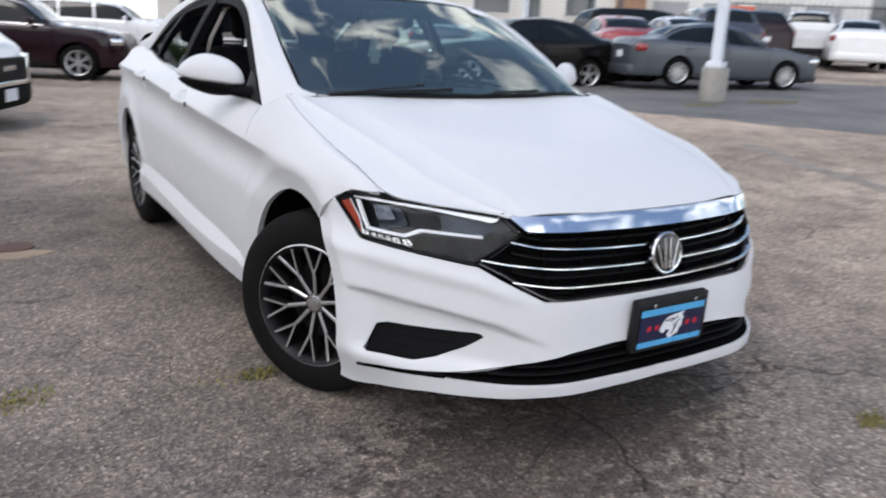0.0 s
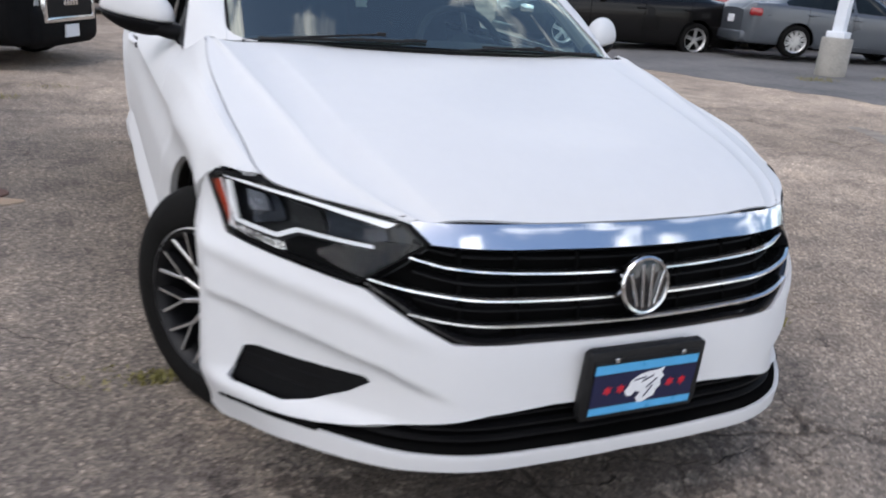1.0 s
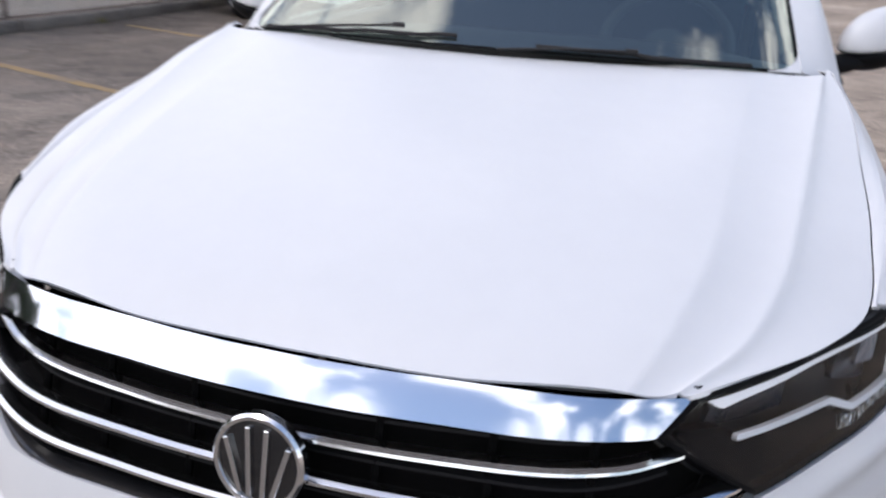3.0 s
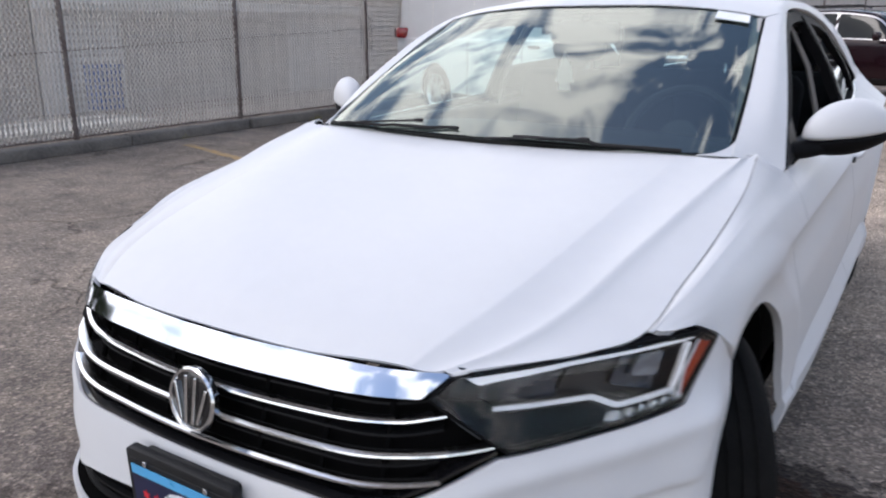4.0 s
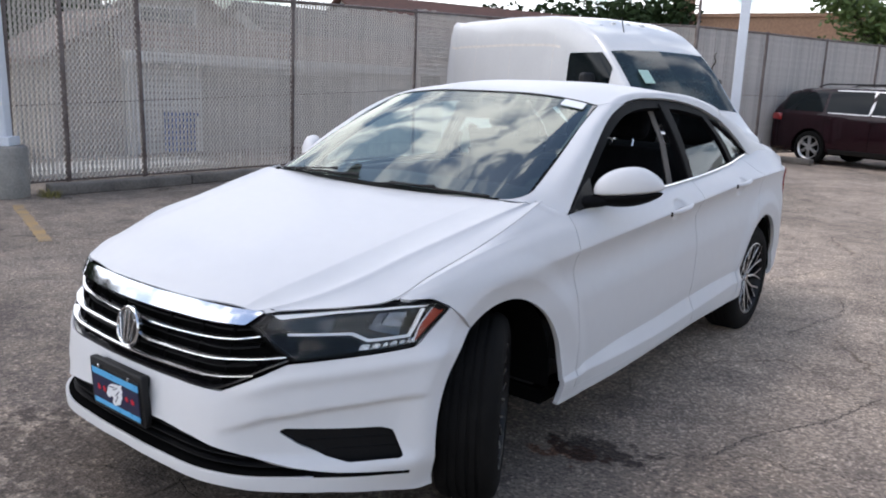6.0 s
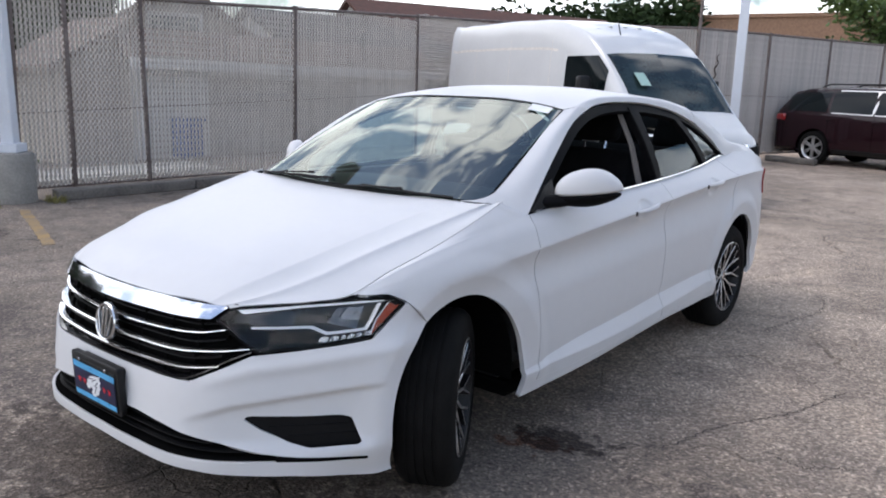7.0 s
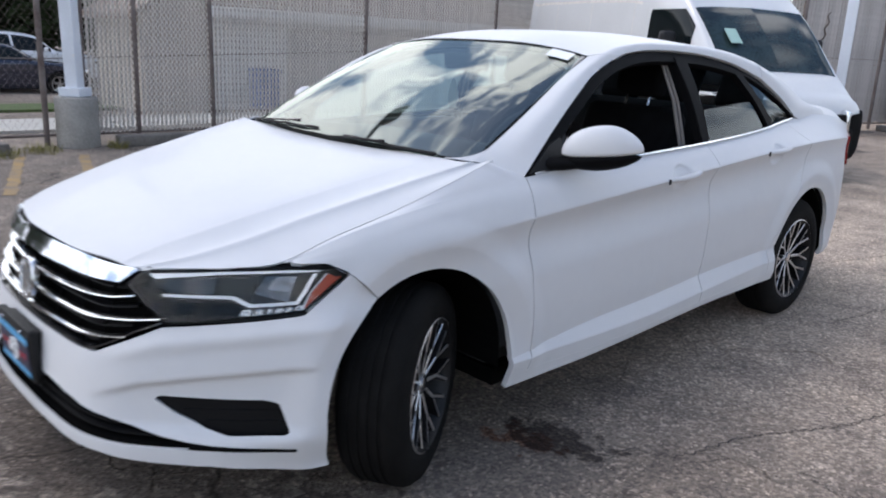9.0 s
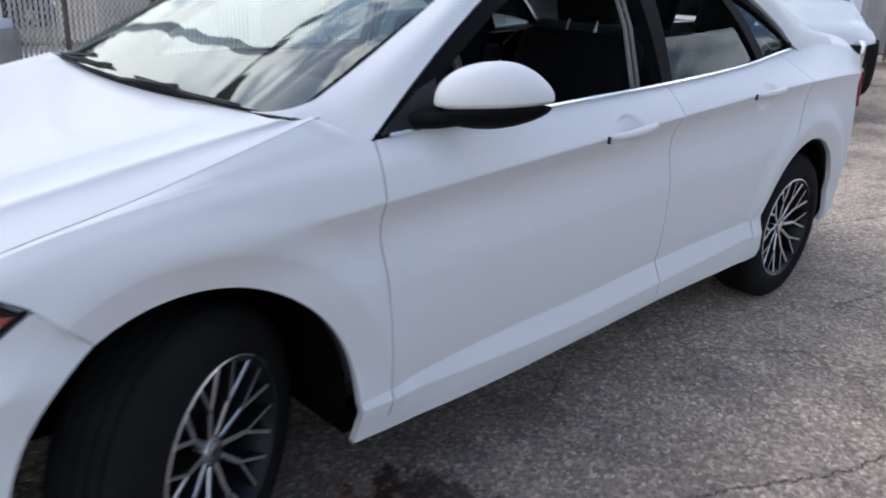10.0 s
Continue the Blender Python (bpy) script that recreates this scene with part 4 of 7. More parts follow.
# mirrors
MC = Vector((.885, .722, 1.022))
for sx in (1, -1):
    bm = bmesh.new()
    bmesh.ops.create_uvsphere(bm, u_segments=36, v_segments=24, radius=1)
    for v in bm.verts:
        x, y, z = (math.copysign(abs(c) ** .86, c) for c in v.co)
        z *= 1.10
        q = max(0, x)
        zz = (z * .074 if z > 0 else z * .018) * (1 - .42 * q ** 2) * (1 - .10 * max(0, -x) ** 2)
        v.co = Vector((x * .098, (y * .072 if y < 0 else y * .050) * (1 - .2 * abs(x) ** 3) + .066 * x, zz - .004 + .010 * x)) * 1.1 + MC
        v.co.x *= sx
    if sx < 0:
        bmesh.ops.reverse_faces(bm, faces=bm.faces[:])
    mir = part("mirror_housing", bm, M_WHITE, car, "white door mirror with black lower half", True, 50)
    bm = bmesh.new()
    bmesh.ops.create_uvsphere(bm, u_segments=32, v_segments=16, radius=1)
    for v in bm.verts:
        x, y, z = v.co
        zz = (z * .014 if z > 0 else z * .040) * (1 - .30 * max(0, x) ** 2)
        v.co = Vector((x * .095, (y * .070 if y < 0 else y * .052) * (1 - .2 * abs(x) ** 3) + .066 * x, zz - .022 + .012 * x)) * 1.1 + MC
        v.co.x *= sx
    if sx < 0:
        bmesh.ops.reverse_faces(bm, faces=bm.faces[:])
    part("mirror_base", bm, M_FRAME, mir, smooth=True, angle=50)
    part("mirror_arm", tube([(sx * .745, .590, .968), (sx * .79, .630, .972), (sx * .86, .70, .985)], [.040, .040, .034], 10, flat=.60), M_FRAME, mir, smooth=True, angle=60)
    part("mirror_glass", box((-.066, -.004, -.030), (.066, .004, .034), .003, Matrix.Translation((sx * .885, .770, 1.022)) @ Matrix.Rotation(radians(sx * 33), 4, "Z")), M_CHROME, mir)
    tri = prism([(.478, .945), (.665, .962), (.668, 1.055), (.600, 1.03)], .012, Matrix(((0, 0, sx, 0), (1, 0, 0, 0), (0, 1, 0, 0), (0, 0, 0, 1))))
    for v in tri.verts:
        v.co.x = sx * (.772 - (v.co.z - .94) * .36 + abs(v.co.x) * .8)
    part("mirror_triangle", tri, M_BLACK, car)

# door handles: a bar along the crease, over the cup in the door
for yc, zc, ya, yb, x0 in ((1.335, .878, 1.228, 1.468, .861), (2.215, .912, 2.098, 2.335, .849)):
    for sx in (1, -1):
        ts = np.linspace(0, 1, 16)
        yy = ya + (yb - ya) * ts
        cr = R_CR(yy)
        bow = np.sin(np.pi * ts) ** .45
        pts = [(sx * (c[0] - .014 + .026 * b), c[1], c[2] - .001) for c, b in zip(cr, bow)]
        h = part("door_handle", tube(pts, [.006 + .0075 * b for b in bow], 10, flat=1.0), M_WHITE, car, "white pull handle", True, 60)
        part("lock_cover", box((-.004, -.003, -.010), (.005, .003, .010), .0012, Matrix.Translation((sx * (cr[0][0] + .002), ya - .010, cr[0][2] - .004))), M_TRIMDARK, h)


# wheels
def make_wheel(name, parent, centre, steer, side, spin=0.0):
    """side = +1: outer face towards +x."""
    R, RR, Wd = .319, .208, .100
    m = Matrix.Translation(centre) @ Matrix.Rotation(radians(steer), 4, "Z") @ Matrix.Rotation(radians(spin), 4, "X") @ Matrix.Diagonal((side, 1, 1, 1))
    prof = [(RR, -Wd), (RR + .012, -Wd - .004), (RR + .055, -Wd - .006), (R - .022, -Wd + .004), (R - .006, -Wd + .022), (R, -Wd + .040)]
    for k in (-.045, -.015, .015, .045):
        prof += [(R, k - .006), (R - .005, k - .005), (R - .005, k + .005), (R, k + .006)]
    prof += [(R, Wd - .040), (R - .006, Wd - .022), (R - .022, Wd - .004), (RR + .055, Wd + .006), (RR + .030, Wd + .007), (RR + .012, Wd + .004), (RR, Wd - .004)]
    bm = revolve(prof, 72)
    bm.transform(m)
    if side < 0:
        bmesh.ops.reverse_faces(bm, faces=bm.faces[:])
    w = part(name, bm, M_RUBBER, parent, "black tyre on a ten-spoke alloy wheel", True, 40)
    # barrel and lip
    bm = revolve([(RR, -Wd + .01), (RR - .012, -Wd + .02), (RR - .016, .0), (RR - .012, Wd - .030), (RR - .006, Wd - .012), (RR + .003, Wd - .002), (RR + .005, Wd + .002), (RR + .001, Wd + .004), (RR - .008, Wd - .004), (RR - .014, Wd - .016), (RR - .022, Wd - .03), (RR - .022, -Wd + .03)], 72)
    bm.transform(m)
    rimo = part("rim", bm, M_ALU, w, "machined alloy rim", True, 50)
    rimo.data.materials.append(M_ALUDARK)
    for pol in rimo.data.polygons:
        c = m.inverted() @ pol.center
        pol.material_index = 0 if c.x > Wd + .0025 else 1
    bm = cyl(.135, .02, 40, m=m @ Matrix.Translation((.010, 0, 0)) @ Matrix.Rotation(radians(90), 4, "Y"))
    part("brake_disc", bm, M_ALUDARK, w)
    # inner dark dish behind the spokes
    bm = cyl(RR - .018, .006, 48, m=m @ Matrix.Translation((-.02, 0, 0)) @ Matrix.Rotation(radians(90), 4, "Y"))
    part("wheel_back", bm, M_DARK, w)
    for k in range(10):
        a = 2 * math.pi * k / 10 + math.pi / 2

        def at(r, da, x):
            return m @ Vector((x, r * math.cos(a + da), r * math.sin(a + da)))

        def arm(r0, d0, r1, d1, w0, w1, x0, x1, dep=.030):
            bmm = bmesh.new()
            vs = []
            for r, d, ww, xx in ((r0, d0, w0, x0), (r1, d1, w1, x1)):
                e = ww / r
                vs.append([bmm.verts.new(at(r, d - e * 1.25, xx - dep)), bmm.verts.new(at(r, d - e, xx - .003)), bmm.verts.new(at(r, d - e * .6, xx)), bmm.verts.new(at(r, d + e * .6, xx)), bmm.verts.new(at(r, d + e, xx - .003)), bmm.verts.new(at(r, d + e * 1.25, xx - dep))])
            for i in range(6):
                j = (i + 1) % 6
                bmm.faces.new((vs[0][i], vs[0][j], vs[1][j], vs[1][i]))
            bmm.faces.new(vs[0][::-1])
            bmm.faces.new(vs[1])
            bmesh.ops.recalc_face_normals(bmm, faces=bmm.faces[:])
            return bmm
        x_h, x_s, x_r = Wd - .030, Wd - .017, Wd - .003
        sp = join(arm(.034, 0, .108, 0.0, .0070, .0064, x_h, x_s), arm(.106, .0, RR + .001, -.18, .0054, .0062, x_s, x_r), arm(.106, .0, RR + .001, .18, .0054, .0062, x_s, x_r))
        spo = part("spoke", sp, M_ALU, w)
        spo.data.materials.append(M_ALUDARK)
        xa = m.to_3x3() @ Vector((1, 0, 0))
        for pol in spo.data.polygons:
            pol.material_index = 0 if pol.normal.dot(xa) > .6 else 1
    bm = cyl(.036, .03, 32, r2=.030, m=m @ Matrix.Translation((Wd - .046, 0, 0)) @ Matrix.Rotation(radians(90), 4, "Y"), bevel=.004)
    hub = part("hub", bm, M_ALU, w, smooth=True)
    bm = cyl(.026, .008, 32, m=m @ Matrix.Translation((Wd - .028, 0, 0)) @ Matrix.Rotation(radians(90), 4, "Y"), bevel=.002)
    part("hub_cap", bm, M_SATIN, hub, smooth=True)
    return w


STEER = 30.0
make_wheel("front_wheel", car, (.708, .01, .317), STEER, 1, 10)
make_wheel("front_wheel", car, (-.708, .01, .317), STEER, -1, 4)
make_wheel("rear_wheel", car, (.702, 2.686, .317), 0, 1, 17)
make_wheel("rear_wheel", car, (-.702, 2.686, .317), 0, -1, 8)

# dark wheel wells and underside
for yc in (0.0, 2.686):
    for sx in (1, -1):
        bm = bmesh.new()
        rr = ARCH_R + .006
        n = 24
        va = [[bm.verts.new((sx * x, yc + rr * math.cos(a), max(.27, .336 + rr * math.sin(a)))) for x in (.30, .785)] for a in [math.radians(-7 + 194 * i / n) for i in range(n + 1)]]
        for i in range(n):
            bm.faces.new((va[i][0], va[i + 1][0], va[i + 1][1], va[i][1]))
        bm.faces.new([v[0] for v in va])
        part("wheel_well", bm, M_DARK, car)
part("underbody", join(box((-.52, -.70, .212), (.52, -.385, .24)), box((-.74, .40, .20), (.74, 2.28, .26)), box((-.66, 3.09, .22), (.66, 3.50, .27)), box((-.30, -.385, .20), (.30, .40, .26)), box((-.30, 2.28, .2), (.30, 3.09, .26))), M_DARK, car)

# wipers and cowl
whole("cowl", loft([[(x, y - .012, z - .030) for x, y, z in WB], [(x, y + .022, z - .004) for x, y, z in WB]], 30, 4), M_BLACK, car, [], .01, axis=0)


def on_glass(x, k, lift=.0):
    """A point of the windscreen: x across, k from the bottom edge to the top, lifted off the glass."""
    i = abs(x) / .665 * 40
    i0 = min(int(i), 39)
    q = [crv(r, 41)[i0] * (i0 + 1 - i) + crv(r, 41)[i0 + 1] * (i - i0) for r in (WB, wsm, WT)]
    p = np.array(crv(q, 101)[int(round(k * 100))])
    return (p[0] * np.sign(x or 1), p[1] - lift * .5, p[2] + lift * .87)


for ends, arm in (((.54, .01), (.10, .02)), ((.02, .0, .004), (.16, .01, .012), (.30, .02, .012))), (((-.08, .04), (-.57, .01)), ((-.62, .0, .004), (-.42, .02, .014), (-.22, .05, .016))):
    blade = [on_glass(ends[0][0] * (1 - t) + ends[1][0] * t, ends[0][1] * (1 - t) + ends[1][1] * t, .006) for t in np.linspace(0, 1, 12)]
    wp = part("wiper", tube(blade, .0036, 6, flat=1.6), M_BLACK, car, "black wiper blade")
    part("wiper_arm", tube([on_glass(x, k, h) for x, k, h in arm], .0036, 6), M_BLACK, wp)
    part("wiper_joint", box((-.014, -.006, -.005), (.014, .006, .006), .002, Matrix.Translation(on_glass(*arm[-1]))), M_BLACK, wp)

# sticker high in the windscreen, on the driver's side
q = [np.array(crv([crv(WB, 41)[i], crv(wsm, 41)[i], crv(WT, 41)[i]], 41)[j]) + np.array([0, -.004, .007]) for i, j in ((30, 39), (37, 39), (37, 36), (30, 36))]
obj("sticker", [tuple(v) for v in q] + [tuple(v + np.array([0, .001, 0])) for v in q], [(0, 1, 2, 3), (7, 6, 5, 4), (0, 4, 5, 1), (1, 5, 6, 2), (2, 6, 7, 3), (3, 7, 4, 0)], M_STICKER, car, "white paper sticker on the windscreen", False)

# interior
cab = part("cabin_floor", join(box((-.70, .40, .27), (.70, 2.75, .31)), box((-.09, .5, .31), (.09, 1.9, .46), .02)), M_TRIMDARK, car, "dark interior")
DA = [(0, .27, .955), (.35, .28, .955), (.66, .36, .945)]
DB = [(0, .62, .985), (.35, .62, .985), (.70, .60, .955)]
DC = [(0, .80, .955), (.35, .80, .955), (.72, .74, .925)]
DD = [(0, .84, .72), (.35, .84, .72), (.72, .80, .70)]
whole("dashboard", loft([DA, DB, DC, DD], 24, 24), M_TRIMDARK, car, [], .02, axis=0)
for sx in (1, -1):
    part("door_trim", join(box((.70 if sx > 0 else -.755, .50, .35), (.755 if sx > 0 else -.70, 2.45, .955), .015)), M_TRIMDARK, car)
    for dy in (.0, .030):
        part("inner_pillar", tube([(sx * .690, 1.572 + dy, .95), (sx * .634, 1.566 + dy, 1.15), (sx * .548, 1.574 + dy, 1.310)], [.0085, .0075, .006], 8), M_PILLAR, car, "pale inner pillar trim", True)
    part("inner_front_pillar", tube([(sx * .655, .46, 1.0), (sx * .615, .68, 1.14), (sx * .562, 1.0, 1.305)], [.024, .022, .022], 8), M_TRIMLIGHT, car, "", True)
HL = loft([[(0, 1.0, 1.345), (0, 1.6, 1.39), (0, 2.38, 1.32)], [(.35, 1.0, 1.335), (.35, 1.6, 1.38), (.35, 2.38, 1.31)], [(.565, 1.05, 1.31), (.56, 1.6, 1.345), (.56, 2.38, 1.24)]], 20, 12)
whole("headliner", HL, M_TRIMLIGHT, car, [], .01, label="pale headliner")


def seat(parent, x, y):
    s = part("seat", box((x - .26, y - .26, .36), (x + .26, y + .25, .55), .06, seg=3), M_SEAT, parent, "black cloth seat", True, 60)
    m = Matrix.Translation((x, y + .24, .50)) @ Matrix.Rotation(radians(-17), 4, "X")
    bm = box((-.25, -.06, 0), (.25, .08, .64), .055, m, 3)
    part("backrest", bm, M_SEAT, s, "", True, 60)
    bm = box((-.125, -.05, .68), (.125, .055, .86), .045, m, 3)
    part("headrest", bm, M_SEAT, s, "", True, 60)
    for hx in (-.06, .06):
        part("headrest_post", tube([m @ Vector((hx, 0, .62)), m @ Vector((hx, 0, .72))], .007, 6), M_SATIN, s)


for sx in (1, -1):
    seat(car, sx * .36, 1.28)
rb = part("rear_bench", box((-.64, 1.95, .36), (.64, 2.45, .56), .06, seg=3), M_SEAT, car, "black cloth rear bench", True, 60)
mm = Matrix.Translation((0, 2.38, .50)) @ Matrix.Rotation(radians(-24), 4, "X")
part("bench_back", box((-.62, -.06, 0), (.62, .10, .63), .05, mm, 3), M_SEAT, rb, "", True, 60)
for x in (-.38, 0, .38):
    part("headrest", box((x - .130, -.04, .62), (x + .130, .06, .86), .05, mm, 3), M_SEAT, rb, "", True, 60)
part("parcel_shelf", box((-.60, 2.62, 1.0), (.60, 2.95, 1.03), .01), M_TRIMDARK, car)
# steering wheel on the left, rear-view mirror with hanging tag
smx = Matrix.Translation((.36, .92, .93)) @ Matrix.Rotation(radians(62), 4, "X")
stw = part("steering_wheel", tube([smx @ Vector((.185 * math.cos(a), .185 * math.sin(a), 0)) for a in [2 * math.pi * k / 36 for k in range(36)]], .015, 8, True), M_TRIMDARK, car, "black steering wheel", True)
part("steering_hub", join(cyl(.065, .05, 20, m=smx), box((-.18, -.02, -.01), (.18, .02, .01), .005, smx), box((-.02, -.18, -.01), (.02, 0, .01), .005, smx)), M_TRIMDARK, stw)
rv = part("rear_view_mirror", box((-.125, -.015, -.035), (.125, .02, .035), .014, Matrix.Translation((0, .93, 1.275)) @ Matrix.Rotation(radians(8), 4, "X")), M_TRIMDARK, car, "rear-view mirror with a hanging paper tag", True, 60)
part("mirror_stem", tube([(0, .945, 1.335), (0, .935, 1.29)], .012, 8), M_TRIMDARK, rv)
part("hanging_tag", prism([(-.022, -.09), (.022, -.09), (.022, -.06), (.036, -.06), (.026, -.03), (.032, -.03), (.018, .0), (.024, .0), (0, .045), (-.024, .0), (-.018, .0), (-.032, -.03), (-.026, -.03), (-.036, -.06), (-.022, -.06)], .003, Matrix.Translation((-.07, .935, 1.165)) @ Matrix.Rotation(radians(90), 4, "X")), M_STICKER, rv, "pale paper air-freshener tag")

# ---- other vehicles, each built nose to -y with its front axle at y = 0, then set down ----
M_SMOKED = mat("smoked_glass", (0.006, 0.009, 0.010), 0.08, coat=0.0, spec=0.22)
M_TEALGLASS = mat("teal_windscreen", (0.018, 0.030, 0.031), 0.06, spec=0.4, vary=0.5, vscale=2.5)
M_PAPER = mat("pale_green_paper", (0.36, 0.52, 0.46), 0.7, vary=0.05, vscale=30)
M_PANE_DARK = mat("dark_lamp_glass", (0.035, 0.042, 0.055), 0.12, metal=0.3, coat=0.6, vary=0.5, vscale=9)
M_MAROON = mat("dark_maroon_paint", (0.014, 0.0036, 0.0060), 0.25, coat=0.4, spec=0.15, vary=0.05, vscale=2)
M_GREY = mat("grey_metallic_paint", (0.075, 0.084, 0.098), 0.3, metal=0.3, coat=0.4, vary=0.04, vscale=2)
M_BLACKPAINT = mat("black_paint", (0.005, 0.0045, 0.0045), 0.22, coat=0.2, spec=0.15)
M_REDPAINT = mat("red_paint", (0.28, 0.02, 0.02), 0.3, coat=1.0)
M_NAVYPAINT = mat("dark_blue_paint", (0.012, 0.016, 0.035), 0.25, coat=1.0)
M_SILVER = mat("silver_paint", (0.36, 0.38, 0.40), 0.3, metal=0.6, coat=1.0)
M_OFFWHITE = mat("parked_white_paint", (0.74, 0.74, 0.74), 0.35, coat=0.8, vary=0.02, vscale=2)
SEC_V = [0, 1, 2, 3.2, 4.0, 5.6, 6.4, 7.4]

SEDAN = dict(k=[-.95, -.88, -.55, 0, .50, 1.12, 1.6, 2.25, 2.75, 3.15, 3.60, 3.84, 3.92], w=[.58, .76, .87, .90, .905, .905, .905, .905, .90, .88, .82, .76, .60],
             b=[.62, .70, .82, .91, .955, .97, .98, .995, 1.015, 1.025, 1.02, .98, .88], t=[.65, .745, .87, .965, 1.02, 1.40, 1.475, 1.465, 1.36, 1.16, 1.10, 1.05, .93],
             r=[.45, .60, .70, .72, .66, .57, .56, .55, .55, .60, .62, .58, .45], sill=.22, wb=2.80, R=.33, cab=(.58, 3.12), ws=(.52, 1.10), bl=(2.55, 3.12), pil=(1.62,), tail=3.86, lampz=.68, tailz=.86)
SUV = dict(k=[-.98, -.92, -.60, 0, .45, 1.00, 1.5, 2.3, 3.2, 3.70, 3.98, 4.10, 4.14], w=[.62, .80, .92, .955, .96, .96, .96, .96, .955, .94, .91, .88, .80],
           b=[.70, .82, .96, 1.05, 1.08, 1.10, 1.11, 1.125, 1.14, 1.15, 1.15, 1.12, 1.05], t=[.75, .88, 1.03, 1.11, 1.17, 1.60, 1.70, 1.73, 1.71, 1.66, 1.50, 1.22, 1.08],
           r=[.50, .66, .77, .80, .74, .64, .63, .62, .61, .60, .62, .72, .74], sill=.27, wb=3.07, R=.37, cab=(.60, 3.90), ws=(.48, 1.00), bl=(3.78, 4.08), pil=(1.75, 2.80), tail=4.08, lampz=.82, tailz=1.02)
VAN = dict(k=[-.78, -.73, -.56, -.36, 0, .30, .62, 1.2, 2.2, 3.4, 4.3, 4.58, 4.62], w=[.66, .84, .93, .98, 1.0, 1.01, 1.02, 1.025, 1.025, 1.025, 1.02, .99, .93],
           b=[.70, .77, .90, 1.00, 1.12, 1.15, 1.16, 1.17, 1.17, 1.17, 1.17, 1.17, 1.15], t=[.75, .85, 1.00, 1.16, 1.57, 1.86, 2.10, 2.33, 2.42, 2.43, 2.41, 2.36, 2.28],
           r=[.50, .66, .76, .82, .83, .83, .83, .84, .85, .85, .84, .80, .74], sill=.26, wb=3.45, R=.36, cab=(.18, 1.10), ws=(-.36, .38), bl=(99, 99), pil=(), tail=4.60, lampz=.86, tailz=1.2)


def car_grid(sp, y0, y1, ny, v0, v1, nv, off=0.0):
    """A grid over half of a vehicle's skin; v climbs from sill to the middle of the roof."""
    y = np.linspace(y0, y1, ny)
    w, b, t, r = (crv_at(sp["k"], sp[q], y) for q in "wbtr")
    s = sp["sill"] + 0 * y
    tall = sstep(.10, .40, t - b)
    pts = np.stack([np.stack(p, -1) for p in (
        (w * .93, y, s), (w * .985, y, s + .10), (w, y, s * .45 + b * .55), (w * .985, y, b - .07), (w * .95, y, b),
        (r + .0, y, t - .035 - .035 * tall), (r * .80, y, t - .012 - .012 * tall), (0 * y, y, t))], 1)
    v = np.linspace(v0, v1, nv)
    g = np.stack([crv_at(SEC_V, pts[i], v) for i in range(ny)])
    return g, v


def simple_wheel(name, parent, centre, side, R, W=.11, spokes=5, steer=0.0, bright=M_ALU):
    m = Matrix.Translation(centre) @ Matrix.Rotation(radians(steer), 4, "Z") @ Matrix.Diagonal((side, 1, 1, 1))
    rr = R * .69
    bm = revolve([(rr, -W), (R - .03, -W), (R, -W + .03), (R, W - .03), (R - .03, W), (rr + .01, W + .004), (rr, W - .01)], 40)
    bm.transform(m)
    w = part(name, bm, M_RUBBER, parent, "black tyre on a bright alloy wheel", True, 40)
    bm = revolve([(rr, -W + .02), (rr - .02, W - .05), (rr - .012, W - .01), (rr + .004, W + .002), (rr - .012, W - .004), (rr - .03, W - .05)], 40)
    bm.transform(m)
    part("rim", bm, bright, w, "", True, 50)
    part("wheel_back", cyl(rr - .012, .01, 32, m=m @ Matrix.Translation((W - .075, 0, 0)) @ Matrix.Rotation(radians(90), 4, "Y")), M_DARK, w)
    bms = [cyl(.055, .04, 20, m=m @ Matrix.Translation((W - .035, 0, 0)) @ Matrix.Rotation(radians(90), 4, "Y"))]
    for k in range(spokes):
        a = 360 / spokes * k + 90
        for da in (-9, 9):
            mm = m @ Matrix.Rotation(radians(a), 4, "X") @ Matrix.Translation((W - .03, 0, 0)) @ Matrix.Rotation(radians(da * .35), 4, "X")
            bms.append(box((-.015, .03, -.012 + da * .0012), (.012, rr - .008, .012 + da * .0012), .003, mm))
    part("spokes", join(*bms), bright, w)
    return w


